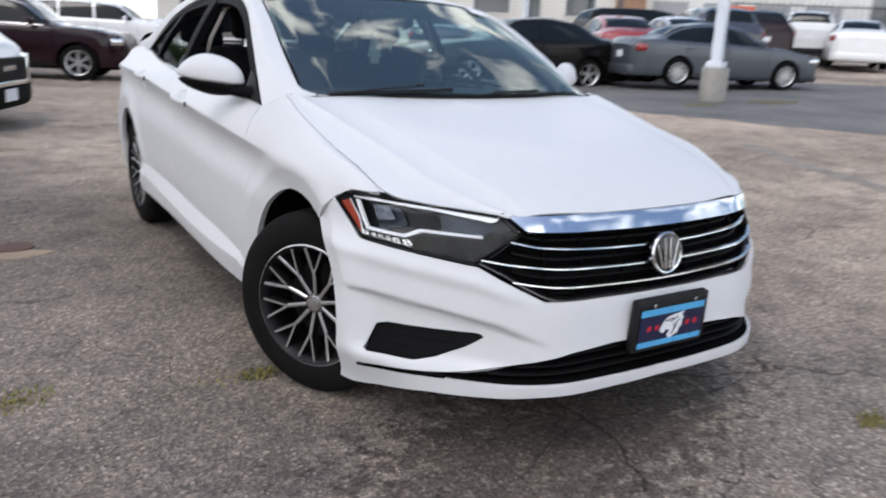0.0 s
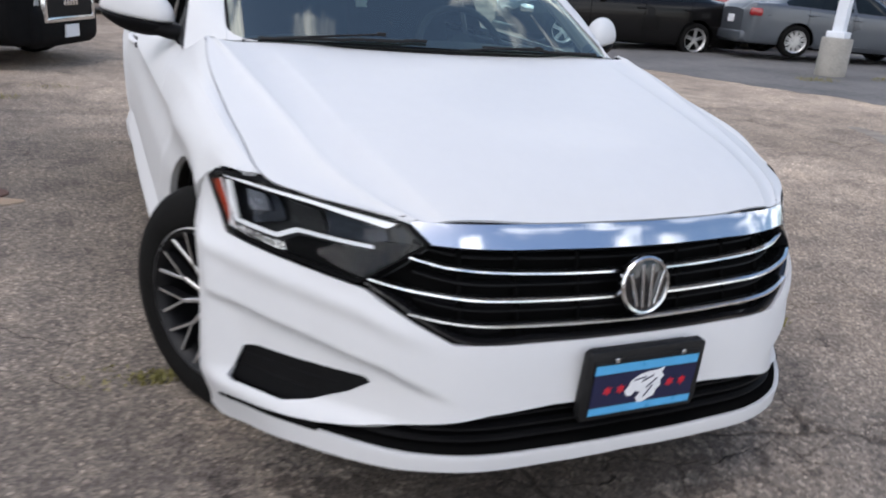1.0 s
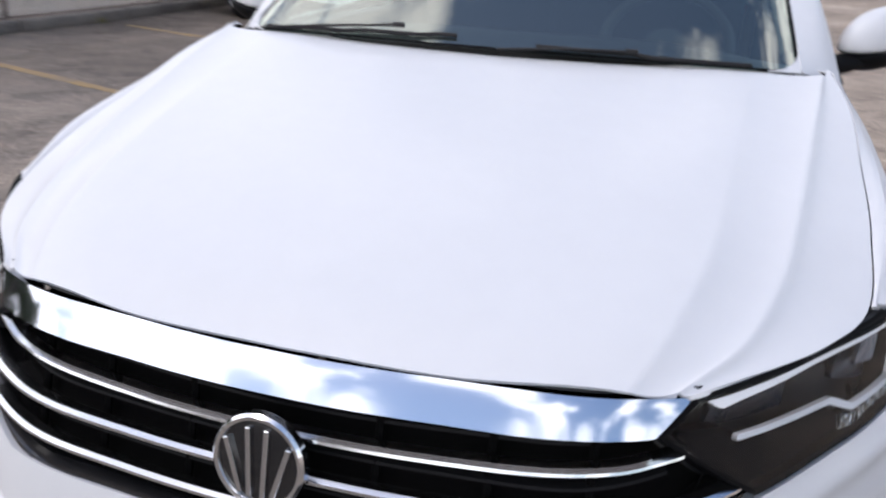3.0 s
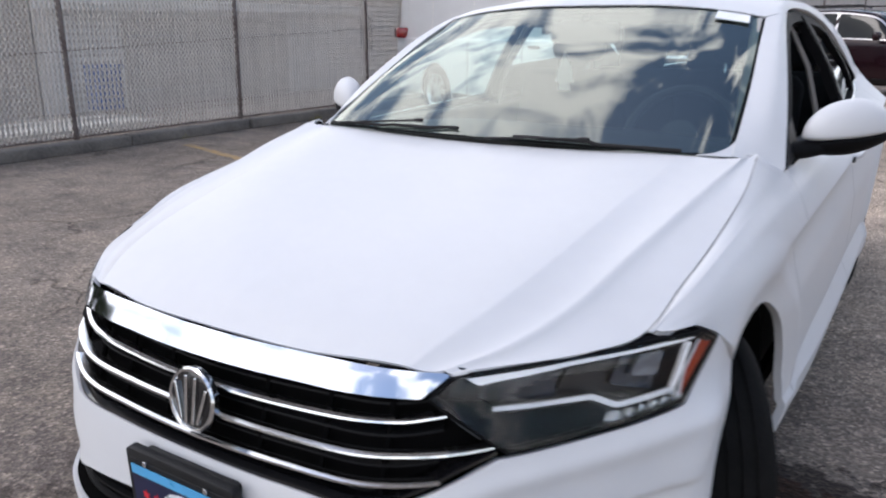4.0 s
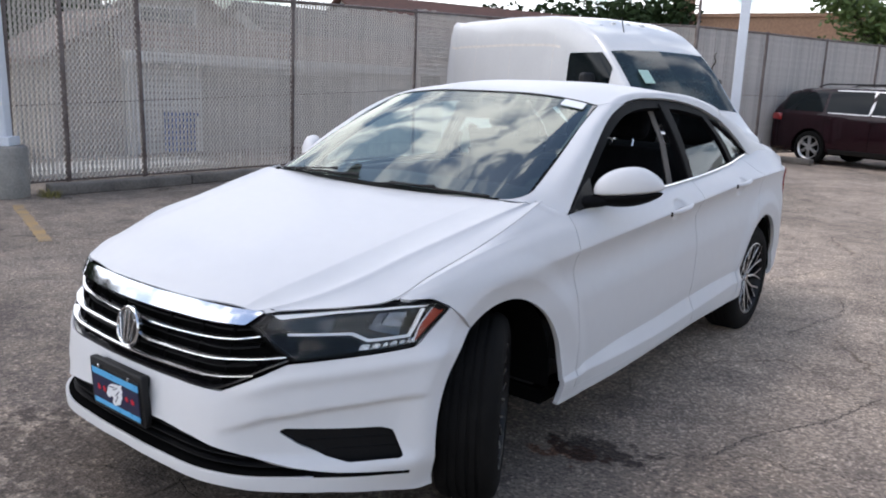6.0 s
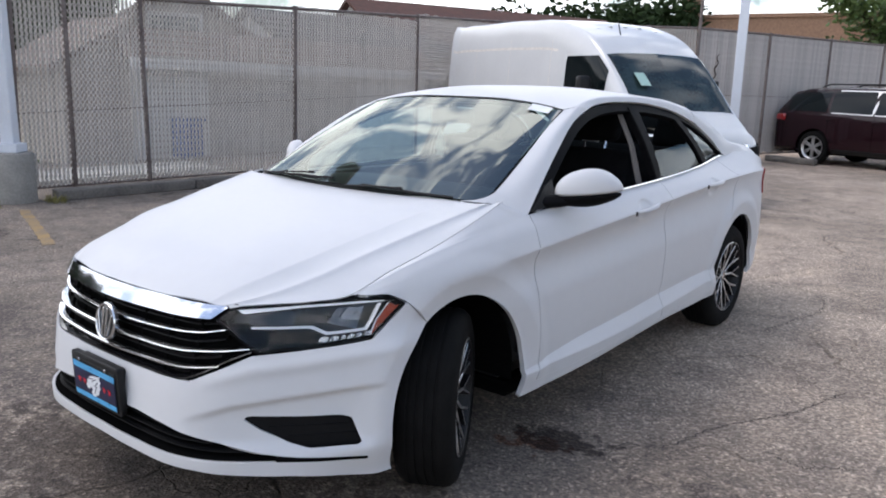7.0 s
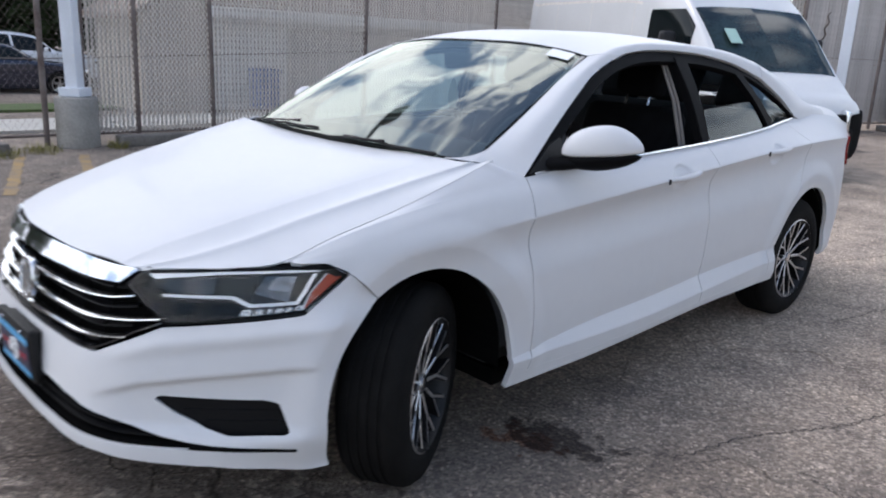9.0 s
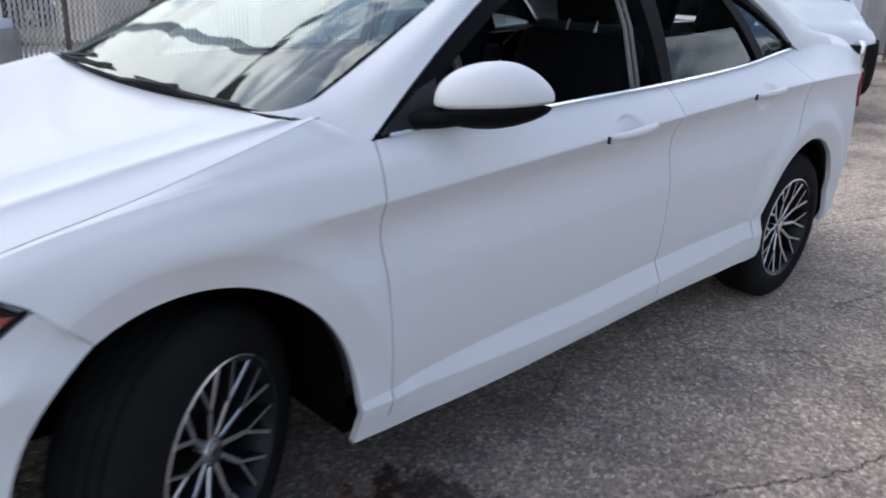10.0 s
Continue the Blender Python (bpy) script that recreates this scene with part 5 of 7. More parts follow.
def vehicle(name, label, category, sp, paint, m, group="", spokes=5, cladding=False, details=True, brighttrim=False, steer=0.0):
    """A parked vehicle with its parts, set down at the pose m."""
    global REF
    old, REF = REF, (0.0, sp["wb"] / 2, .7)
    th = thing(name, label, category, group)
    k0, k1 = sp["k"][0], sp["k"][-1]
    R = sp["R"]
    g, v = car_grid(sp, k0, k1, 120, 0, 7.4, 60)
    am = [np.hypot(g[..., 1] - yc, g[..., 2] - R) - (R + .055) for yc in (0, sp["wb"])]
    am = [np.where(g[..., 0] > .3, a, 1.0) for a in am]
    whole("body", g, paint, th, am, .03)
    # ends closed by caps
    for yy, nm in ((k0, "nose_panel"), (k1, "tail_panel")):
        e = g[0] if yy == k0 else g[-1]
        n = len(e)
        V = [tuple(p) for p in e] + [(-p[0], p[1], p[2]) for p in e]
        d = .03 if yy == k0 else -.03
        V += [(p[0] * .97, p[1] + d, p[2]) for p in e] + [(-p[0] * .97, p[1] + d, p[2]) for p in e]
        F = [(i, i + 1, n + i + 1, n + i) for i in range(n - 1)] + [(2 * n + i, 3 * n + i, 3 * n + i + 1, 2 * n + i + 1) for i in range(n - 1)]
        obj(nm, V, F, paint, th, "", False)
    # glass
    c0, c1 = sp["cab"]
    g, v = car_grid(sp, c0, c1, 90, 4.05, 5.55, 20)
    gy, gz = g[..., 1], g[..., 2]
    lo, hi = g[:, :1, 2], g[:, -1:, 2]
    slope = np.hypot(1, np.gradient(hi[:, 0], g[:, 0, 1]))[:, None]
    mk = np.minimum((hi - gz) / slope - .03, gz - lo - .02)
    for p in sp["pil"]:
        mk = np.minimum(mk, np.abs(gy - p - (gz - 1.1) * .10) - .035)
    mk = np.minimum(mk, np.minimum(gy - c0 - .03, c1 - .03 - gy))
    if sp is VAN:
        mk = np.minimum(mk, 1.86 - gz)
    both("side_window", g, M_SMOKED, th, [mk], .006, offset=.004)
    if brighttrim:
        out = mk + .026
        both("window_trim", g, M_ALU, th, [np.minimum(np.minimum(out, -mk), 2.72 - gy)], .006, offset=.003, label="bright window surround")
    for nm, (a, b) in (("windscreen", sp["ws"]), ("rear_window", sp["bl"])):
        if a < 50:
            g, v = car_grid(sp, a + .03, b - .02, 30, 5.75, 7.4, 24)
            whole(nm, g, M_SMOKED if nm != "windscreen" else M_TEALGLASS, th, [], .006, offset=.005)
    # wheels
    wx = float(np.interp(.0, sp["k"], sp["w"])) - .125
    wx2 = float(np.interp(sp["wb"], sp["k"], sp["w"])) - .125
    for sx in (1, -1):
        simple_wheel("front_wheel", th, (sx * wx, 0, R), sx, R, spokes=spokes, steer=steer)
        simple_wheel("rear_wheel", th, (sx * wx2, sp["wb"], R), sx, R, spokes=spokes)
        for yc, xx in ((0, wx), (sp["wb"], wx2)):
            bm = bmesh.new()
            rr = R + .06
            va = [[bm.verts.new((sx * x, yc + rr * math.cos(a), max(.2, R + rr * math.sin(a)))) for x in (.35, xx + .105)] for a in [math.radians(-20 + 220 * i / 16) for i in range(17)]]
            for i in range(16):
                bm.faces.new((va[i][0], va[i + 1][0], va[i + 1][1], va[i][1]))
            bm.faces.new([q[0] for q in va])
            part("wheel_well", bm, M_DARK, th)
    part("underbody", join(box((-.70, k0 + .25, sp["sill"] - .04), (.70, -R - .07, sp["sill"] + .08)), box((-.78, R + .07, sp["sill"] - .04), (.78, sp["wb"] - R - .07, sp["sill"] + .05)), box((-.34, -R - .07, .25), (.34, sp["wb"] + R, .35)), box((-.72, sp["wb"] + R + .07, sp["sill"] - .02), (.72, k1 - .12, sp["sill"] + .08))), M_DARK, th)
    # lamps
    for sx in (1, -1):
        yl = k0 + .20
        wl_ = float(crv_at(sp["k"], sp["w"], yl))
        if sp is VAN:   # swept dark lamps set flush into the corners of the nose
            gl_, _ = car_grid(sp, -.70, -.28, 30, 2.6, 4.6, 24)
            lm_ = -sd_poly(gl_[..., 1], gl_[..., 2], [(-.66, .78), (-.50, .80), (-.34, .96), (-.30, 1.05), (-.44, .97), (-.62, .86)])
            panel("headlamp", gl_, M_PANE_DARK, th, [lm_], .012, sx, .006, "dark clear headlamp")
        else:
            part("headlamp", box((-.16, -.10, -.075), (.16, .16, .075), .04, Matrix.Translation((sx * (wl_ - .15), yl + .02, sp["lampz"])) @ Matrix.Rotation(radians(-sx * 28), 4, "Z"), 3), M_REFLECT, th, "clear headlamp", True, 60)
        yt = sp["tail"] - .14
        wt = float(crv_at(sp["k"], sp["w"], yt))
        part("tail_lamp", box((-.13, -.13, -.075), (.11, .13, .085), .035, Matrix.Translation((sx * (wt - .085), yt, sp["tailz"])) @ Matrix.Rotation(radians(sx * 18), 4, "Z"), 3), M_RED, th, "red tail lamp", True, 60)
        ym = sp["cab"][0] + .22
        wm = float(crv_at(sp["k"], sp["w"], ym))
        zm = float(crv_at(sp["k"], sp["b"], ym)) + (.06 if sp is not VAN else .22)
        hh = .08 if sp is not VAN else .19
        part("mirror", box((-.10, -.06, -hh), (.10, .06, hh), .045, Matrix.Translation((sx * (wm + .10), ym, zm + .03)), 3), M_BLACK if cladding else paint, th, "door mirror", True, 60)
        for yd in ([1.45, 2.45] if sp is SEDAN else [1.05] if sp is VAN else [1.55, 2.6]):
            wd = float(crv_at(sp["k"], sp["w"], yd))
            bz = float(crv_at(sp["k"], sp["b"], yd)) - .14
            part("door_handle", box((wd * .99 if sx > 0 else -wd * .99 - .03, yd, bz), (wd * .99 + .03 if sx > 0 else -wd * .99, yd + .20, bz + .035), .01), paint if not cladding else M_BLACK, th)
        # seams between doors
        for yd in ((1.62, 2.62, .50) if sp is SEDAN else (1.70, 2.75, .46) if sp is not VAN else (1.38, 2.6, .28)):
            gs, vs = car_grid(sp, yd - .004, yd + .004, 2, .9, 4.0, 20)
            panel("door_seam", gs, M_DARK, th, [], .003, sx, .0025)
        gs, vs = car_grid(sp, R + .10, sp["wb"] - R - .10, 30, 0, 1.0, 6)
        panel("lower_trim", gs, M_BLACK if cladding or sp["lampz"] == .82 else paint, th, [], .01, sx, .008)
    if details:
        part("rear_plate", box((-.16, k1 - .005, .62 if sp is SEDAN else .72), (.16, k1 + .012, .78 if sp is SEDAN else .88), .004), M_PRINTWHITE, th, "plain plate")
        part("rear_bumper", box((-.72, k1 - .14, sp["sill"] + .02), (.72, k1 + .045, sp["sill"] + .24), .05, seg=3), M_BLACK if sp["lampz"] == .82 else paint, th, "", True, 60)
        part("front_grille", box((-.42, k0 - .03, .45), (.42, k0 + .08, .68), .03), M_GLOSSBLACK, th, "dark grille", True)
        part("front_bumper", box((-.74, k0 - .02, sp["sill"] - .02), (.74, k0 + .22, sp["sill"] + .16), .06, seg=3), M_BLACK if cladding or sp["lampz"] == .82 else paint, th, "", True, 60)
    REF = old
    th.matrix_world = m
    return th


def at(x, y, turn):
    return pose(x, y, ground_z(x, y), 0, 0, turn)


# tall white van: black lower nose, chrome-framed grille
VM = Matrix.Translation((-3.08, 7.29, 0)) @ Matrix.Rotation(radians(66), 4, "Z") @ Matrix.Translation((1.02, -1.05, 0)) @ Matrix.Translation((0, .26, 0))
VAN_POSE = VM
M_VANBLACK = mat("van_black_plastic", (0.006, 0.006, 0.0065), 0.7, spec=0.06, vary=0.25, vscale=8, bump=0.15, bscale=400)
van = vehicle("cargo_van", "tall white cargo van with black front bumper, parked", "van", VAN, M_VANWHITE, VAN_POSE, spokes=8, cladding=True, details=False, steer=0)
old_ref, REF = REF, (0.0, 1.7, .7)
g, v = car_grid(VAN, -.78, -.38, 40, 0, 4.2, 40)
zz, yy = g[..., 2], g[..., 1]
whole("front_bumper", g, M_VANBLACK, van, [np.minimum(np.interp(yy, [-.78, -.60, -.40], [.74, .81, .76]) - zz, -.40 - yy)], .02, offset=.025, label="black plastic bumper and grille surround")
REF = old_ref
part("bumper_face", box((-.74, -.86, .20), (.74, -.62, .64), .13, seg=4), M_VANBLACK, van, "", True, 60)
part("grille_frame", join(box((-.52, -.885, .46), (.52, -.80, .52), .02), box((-.58, -.88, .46), (-.52, -.76, .80), .02), box((.52, -.88, .46), (.58, -.76, .80), .02)), M_SATIN, van, "bright grille frame", True)
part("grille", box((-.52, -.868, .52), (.52, -.80, .76), .012), M_GRILLE, van)
part("grille_mark", join(*[box((-.155 + .066 * i, -.878, .625), (-.11 + .066 * i, -.864, .680), .003) for i in range(5)]), M_SATIN, van, "plain bright bars")
part("plate", box((-.15, -.880, .30), (.15, -.85, .43), .004), M_PRINTWHITE, van, "plain plate")
for sx in (1, -1):
    part("roof_marker", box((sx * .5 - .03, .95, 2.20), (sx * .5 + .03, 1.03, 2.25), .01), M_VANWHITE, van)
    for yd in (1.45, 2.55, 3.6):
        gs, vs = car_grid(VAN, yd - .004, yd + .004, 2, .9, 5.2, 20)
        REF = (0.0, 1.7, .7)
        panel("panel_seam", gs, M_GALV, van, [], .003, sx, .002)
    gs, vs = car_grid(VAN, 1.3, 4.5, 40, 5.02, 5.06, 3)
    panel("roof_seam", gs, M_GALV, van, [], .003, sx, .002)
    REF = old_ref
for i in range(3):
    part("roof_marker", box((-.25 + .25 * i - .03, 1.00, 2.245), (-.25 + .25 * i + .03, 1.08, 2.295), .01), M_VANWHITE, van)
part("aerial", tube([(-.3, .72, 2.12), (-.3, .80, 2.34)], .008, 6), M_BLACK, van)
part("dash_paper", box((-.60, -.012, 1.45), (-.44, -.004, 1.68), .001, Matrix.Translation((0, -.040, 1.56)) @ Matrix.Rotation(radians(-46), 4, "X") @ Matrix.Translation((0, 0, -1.56))), M_PAPER, van, "pale green paper sheet in the windscreen")

suv = vehicle("maroon_suv", "dark maroon SUV with bright window surround and alloy wheels", "car", SUV, M_MAROON, pose(.82, 15.81, 0, 0, 0, 70) @ Matrix.Diagonal((.945, .945, .945, 1)), spokes=6, brighttrim=True)
for sx in (1, -1):
    part("roof_bar", tube([(sx * .60, 1.2, 1.72), (sx * .60, 1.4, 1.78), (sx * .60, 3.0, 1.775), (sx * .60, 3.2, 1.71)], .018, 6), M_BLACK, suv)
vehicle("grey_sedan", "grey metallic sedan with alloy wheels, parked", "car", SEDAN, M_GREY, at(13.66, 8.99, 69.4) @ Matrix.Diagonal((.88, .88, .88, 1)), spokes=10)
vehicle("black_sedan", "black sedan with silver five-spoke wheels, parked", "car", SEDAN, M_BLACKPAINT, at(7.5, 12.1, 259), spokes=5)
for nm, lb, sp, pt, x, y, a in (
        ("red_hatchback", "red car parked in the rear row", SEDAN, M_REDPAINT, 13.9, 14.6, 150),
        ("silver_sedan", "silver sedan parked in the rear row", SEDAN, M_SILVER, 15.9, 14.4, 150),
        ("dark_blue_sedan", "dark blue sedan parked in the rear row", SEDAN, M_NAVYPAINT, 11.6, 19.6, 150),
        ("dark_suv", "dark SUV parked in the rear row", SUV, M_BLACKPAINT, 20.5, 17.2, 70),
        ("plum_suv", "dark plum SUV parked in the rear row", SUV, M_MAROON, 23.2, 17.4, 140),
        ("navy_wagon", "dark blue SUV parked in the rear row", SUV, M_NAVYPAINT, 18.2, 15.2, 145),
        ("white_suv", "white SUV parked with its tail to the lane", SUV, M_OFFWHITE, 25.9, 16.68, 128),
        ("white_saloon", "white sedan parked with its tail to the lane", SEDAN, M_OFFWHITE, 24.55, 13.8, 126),
        ("white_pickup", "white car beyond the maroon SUV", SUV, M_OFFWHITE, 4.4, 25.5, 69),
        ("white_compact", "white car in the far row", SEDAN, M_OFFWHITE, 8.4, 26.5, 69),
        ("dark_coupe", "dark car parked in the street beyond the fence", SEDAN, M_NAVYPAINT, -22.9, 6.5, 176),
        ("street_van", "white high-roofed car parked in the street beyond the fence", SUV, M_OFFWHITE, -26.8, 8.2, 176)):
    vehicle(nm, lb, "van" if sp is VAN else "car", sp, pt, at(x, y, a), "parked cars", details=sp is not VAN)

# ---- ground ----
def asphalt():
    m = bpy.data.materials.new("worn_asphalt")
    m.use_nodes = True
    nt = m.node_tree
    N, Lk = nt.nodes, nt.links
    b = N["Principled BSDF"]
    b.inputs["Roughness"].default_value = 0.92
    b.inputs["Specular IOR Level"].default_value = 0.25
    geo = N.new("ShaderNodeNewGeometry")

    def noise_at(scale, detail=4, rough=0.55, dist=0.0):
        n = N.new("ShaderNodeTexNoise")
        n.inputs["Scale"].default_value, n.inputs["Detail"].default_value, n.inputs["Roughness"].default_value, n.inputs["Distortion"].default_value = scale, detail, rough, dist
        Lk.new(geo.outputs["Position"], n.inputs["Vector"])
        return n.outputs["Fac"]

    def ramp(fac, stops):
        r = N.new("ShaderNodeValToRGB")
        while len(r.color_ramp.elements) < len(stops):
            r.color_ramp.elements.new(0.5)
        for e, (p, c) in zip(r.color_ramp.elements, stops):
            e.position, e.color = p, (*c, 1)
        Lk.new(fac, r.inputs["Fac"])
        return r.outputs["Color"]

    def mix(a, b_, f, mode="MIX"):
        x = N.new("ShaderNodeMix")
        x.data_type, x.blend_type = "RGBA", mode
        if isinstance(f, float):
            x.inputs["Factor"].default_value = f
        else:
            Lk.new(f, x.inputs["Factor"])
        Lk.new(a, x.inputs["A"])
        Lk.new(b_, x.inputs["B"])
        return x.outputs["Result"]

    big = noise_at(0.30, 5, 0.6, 0.2)
    mid = noise_at(3.1, 6, 0.68, 0.1)
    base = ramp(big, [(0.36, (0.150, 0.127, 0.106)), (0.52, (0.232, 0.196, 0.163)), (0.66, (0.298, 0.252, 0.210))])
    blot = ramp(mid, [(0.34, (0.66, 0.66, 0.68)), (0.50, (0.96, 0.96, 0.96)), (0.66, (1.14, 1.12, 1.09))])
    c = mix(base, blot, 1.0, "MULTIPLY")
    # pale, swept wheel tracks of the driving lane beside the row
    sp_ = N.new("ShaderNodeSeparateXYZ")
    Lk.new(geo.outputs["Position"], sp_.inputs[0])
    wx_ = N.new("ShaderNodeMath")
    wx_.operation = "MULTIPLY_ADD"
    wx_.inputs[1].default_value = 2.4
    Lk.new(noise_at(0.9, 4, 0.6), wx_.inputs[0])
    yy_ = N.new("ShaderNodeMath")
    yy_.operation = "MULTIPLY_ADD"
    yy_.inputs[1].default_value = 0.6
    Lk.new(sp_.outputs["Y"], yy_.inputs[0])
    Lk.new(sp_.outputs["X"], yy_.inputs[2])
    Lk.new(yy_.outputs[0], wx_.inputs[2])
    ln_ = N.new("ShaderNodeMapRange")
    ln_.inputs["From Min"].default_value, ln_.inputs["From Max"].default_value = 2.1, 3.3
    Lk.new(wx_.outputs[0], ln_.inputs["Value"])
    pale = N.new("ShaderNodeRGB")
    pale.outputs[0].default_value = (1.85, 1.78, 1.70, 1)
    c = mix(c, pale.outputs[0], ln_.outputs[0], "MULTIPLY")
    # stone aggregate
    vo = N.new("ShaderNodeTexVoronoi")
    vo.inputs["Scale"].default_value = 92
    Lk.new(geo.outputs["Position"], vo.inputs["Vector"])
    agg = ramp(vo.outputs["Color"], [(0.0, (0.20, 0.19, 0.19)), (0.40, (0.68, 0.67, 0.66)), (0.75, (1.28, 1.26, 1.23)), (1.0, (2.9, 2.8, 2.7))])
    c = mix(c, agg, 0.64, "MULTIPLY")
    fine = ramp(noise_at(42, 4, 0.75), [(0.32, (0.50, 0.50, 0.51)), (0.55, (1.0, 1.0, 1.0)), (0.72, (1.40, 1.38, 1.35))])
    c = mix(c, fine, 0.75, "MULTIPLY")
    # cracks: a warped cell edge, thin and dark
    wob = N.new("ShaderNodeTexNoise")
    wob.inputs["Scale"].default_value, wob.inputs["Detail"].default_value = 1.6, 5
    Lk.new(geo.outputs["Position"], wob.inputs["Vector"])
    va = N.new("ShaderNodeVectorMath")
    va.operation = "MULTIPLY_ADD"
    va.inputs[1].default_value = (0.9, 0.9, 0)
    Lk.new(wob.outputs["Color"], va.inputs[0])
    Lk.new(geo.outputs["Position"], va.inputs[2])
    hts = []
    for sc, wd, off in ((0.62, 0.005, 0.0), (1.5, 0.0045, 3.1)):
        mp = N.new("ShaderNodeMapping")
        mp.inputs["Location"].default_value = (off, off * .7, 0)
        mp.inputs["Scale"].default_value = (sc, sc, 0)
        Lk.new(va.outputs[0], mp.inputs["Vector"])
        ce = N.new("ShaderNodeTexVoronoi")
        ce.feature = "DISTANCE_TO_EDGE"
        ce.voronoi_dimensions = "2D"
        ce.inputs["Scale"].default_value = 1.0
        Lk.new(mp.outputs[0], ce.inputs["Vector"])
        cr = N.new("ShaderNodeMapRange")
        cr.inputs["From Min"].default_value, cr.inputs["From Max"].default_value = wd * .3, wd * 2.2
        Lk.new(ce.outputs["Distance"], cr.inputs["Value"])
        gate = N.new("ShaderNodeMapRange")
        gate.inputs["From Min"].default_value, gate.inputs["From Max"].default_value = 0.50, 0.58
        gate.inputs["To Min"].default_value, gate.inputs["To Max"].default_value = 1.0, 0.0
        Lk.new(noise_at(0.45 if sc < 1 else 0.8, 2), gate.inputs["Value"])
        mx = N.new("ShaderNodeMath")
        mx.operation = "MAXIMUM"
        Lk.new(cr.outputs[0], mx.inputs[0])
        Lk.new(gate.outputs[0], mx.inputs[1])
        hts.append(mx.outputs[0])
    mn = N.new("ShaderNodeMath")
    mn.operation = "MINIMUM"
    Lk.new(hts[0], mn.inputs[0])
    Lk.new(hts[1], mn.inputs[1])
    crack = ramp(mn.outputs[0], [(0.0, (0.45, 0.43, 0.41)), (1.0, (1, 1, 1))])
    c = mix(c, crack, 1.0, "MULTIPLY")
    # oil soaked into the surface beside the driver's door, rust under it, other darker blots
    # the blot at (-.15, -.66) paints the car's shade under its nose
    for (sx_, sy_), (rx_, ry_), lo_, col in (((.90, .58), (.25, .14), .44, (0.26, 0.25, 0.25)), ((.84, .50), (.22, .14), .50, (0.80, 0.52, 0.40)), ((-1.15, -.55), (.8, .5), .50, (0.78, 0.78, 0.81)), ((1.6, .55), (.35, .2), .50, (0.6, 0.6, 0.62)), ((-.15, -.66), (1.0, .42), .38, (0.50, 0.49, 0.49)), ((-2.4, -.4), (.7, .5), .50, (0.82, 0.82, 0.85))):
        mp = N.new("ShaderNodeMapping")
        mp.vector_type = "TEXTURE"
        mp.inputs["Location"].default_value = (sx_, sy_, 0)
        mp.inputs["Rotation"].default_value = (0, 0, radians(18))
        mp.inputs["Scale"].default_value = (rx_, ry_, 1)
        Lk.new(geo.outputs["Position"], mp.inputs["Vector"])
        ln = N.new("ShaderNodeVectorMath")
        ln.operation = "LENGTH"
        Lk.new(mp.outputs[0], ln.inputs[0])
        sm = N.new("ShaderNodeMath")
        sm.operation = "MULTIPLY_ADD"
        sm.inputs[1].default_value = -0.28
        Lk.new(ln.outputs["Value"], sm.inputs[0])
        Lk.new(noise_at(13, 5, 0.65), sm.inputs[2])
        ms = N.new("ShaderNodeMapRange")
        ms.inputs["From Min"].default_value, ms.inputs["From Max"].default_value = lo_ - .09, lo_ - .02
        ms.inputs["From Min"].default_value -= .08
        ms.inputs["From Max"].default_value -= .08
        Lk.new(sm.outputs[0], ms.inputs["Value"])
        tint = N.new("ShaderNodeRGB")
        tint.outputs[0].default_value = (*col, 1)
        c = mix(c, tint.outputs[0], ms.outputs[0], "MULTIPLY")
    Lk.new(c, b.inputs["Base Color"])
    # relief
    add = N.new("ShaderNodeMath")
    add.operation = "MULTIPLY_ADD"
    add.inputs[1].default_value = 0.6
    Lk.new(vo.outputs["Distance"], add.inputs[0])
    Lk.new(mn.outputs[0], add.inputs[2])
    bp = N.new("ShaderNodeBump")
    bp.inputs["Strength"].default_value, bp.inputs["Distance"].default_value = 0.55, 0.012
    Lk.new(add.outputs[0], bp.inputs["Height"])
    Lk.new(bp.outputs["Normal"], b.inputs["Normal"])
    return m


M_ASPH = asphalt()
xs = sorted(set(np.round(np.concatenate([np.linspace(-400, -20, 12), np.linspace(-20, 60, 81), np.linspace(60, 400, 12), [2.5]]), 2)))
ys = sorted(set(np.round(np.concatenate([np.linspace(-400, -10, 12), np.linspace(-10, 50, 61), np.linspace(50, 400, 12)]), 2)))
V = [(x, y, ground_z(x, y)) for x in xs for y in ys]
ny = len(ys)
F = [(i * ny + j, (i + 1) * ny + j, (i + 1) * ny + j + 1, i * ny + j + 1) for i in range(len(xs) - 1) for j in range(ny - 1)]
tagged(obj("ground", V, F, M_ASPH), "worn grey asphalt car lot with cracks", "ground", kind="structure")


def patch(name, label, pts, mt, z=.004, kind="structure", category="marking"):
    """A thin raised layer with an uneven rim lying on the ground."""
    n = len(pts)
    V = [(x, y, ground_z(x, y) + z) for x, y in pts] + [(x, y, ground_z(x, y) - .004) for x, y in pts]
    F = [tuple(range(n))] + [(i, n + i, n + (i + 1) % n, (i + 1) % n) for i in range(n)]
    return tagged(obj(name, V, F, mt, None, "", False), label, category, kind=kind)


def blot(cx, cy, rx, ry, seed, n=40, rough=.3):
    rnd = random.Random(seed)
    ph = [(rnd.uniform(0, 6.28), k, rnd.uniform(.3, 1) / k) for k in (2, 3, 5, 8, 13)]
    return [(cx + rx * math.cos(a) * (1 + rough * sum(w * math.sin(k * a + p) for p, k, w in ph)), cy + ry * math.sin(a) * (1 + rough * sum(w * math.sin(k * a + p) for p, k, w in ph))) for a in [2 * math.pi * i / n for i in range(n)]]


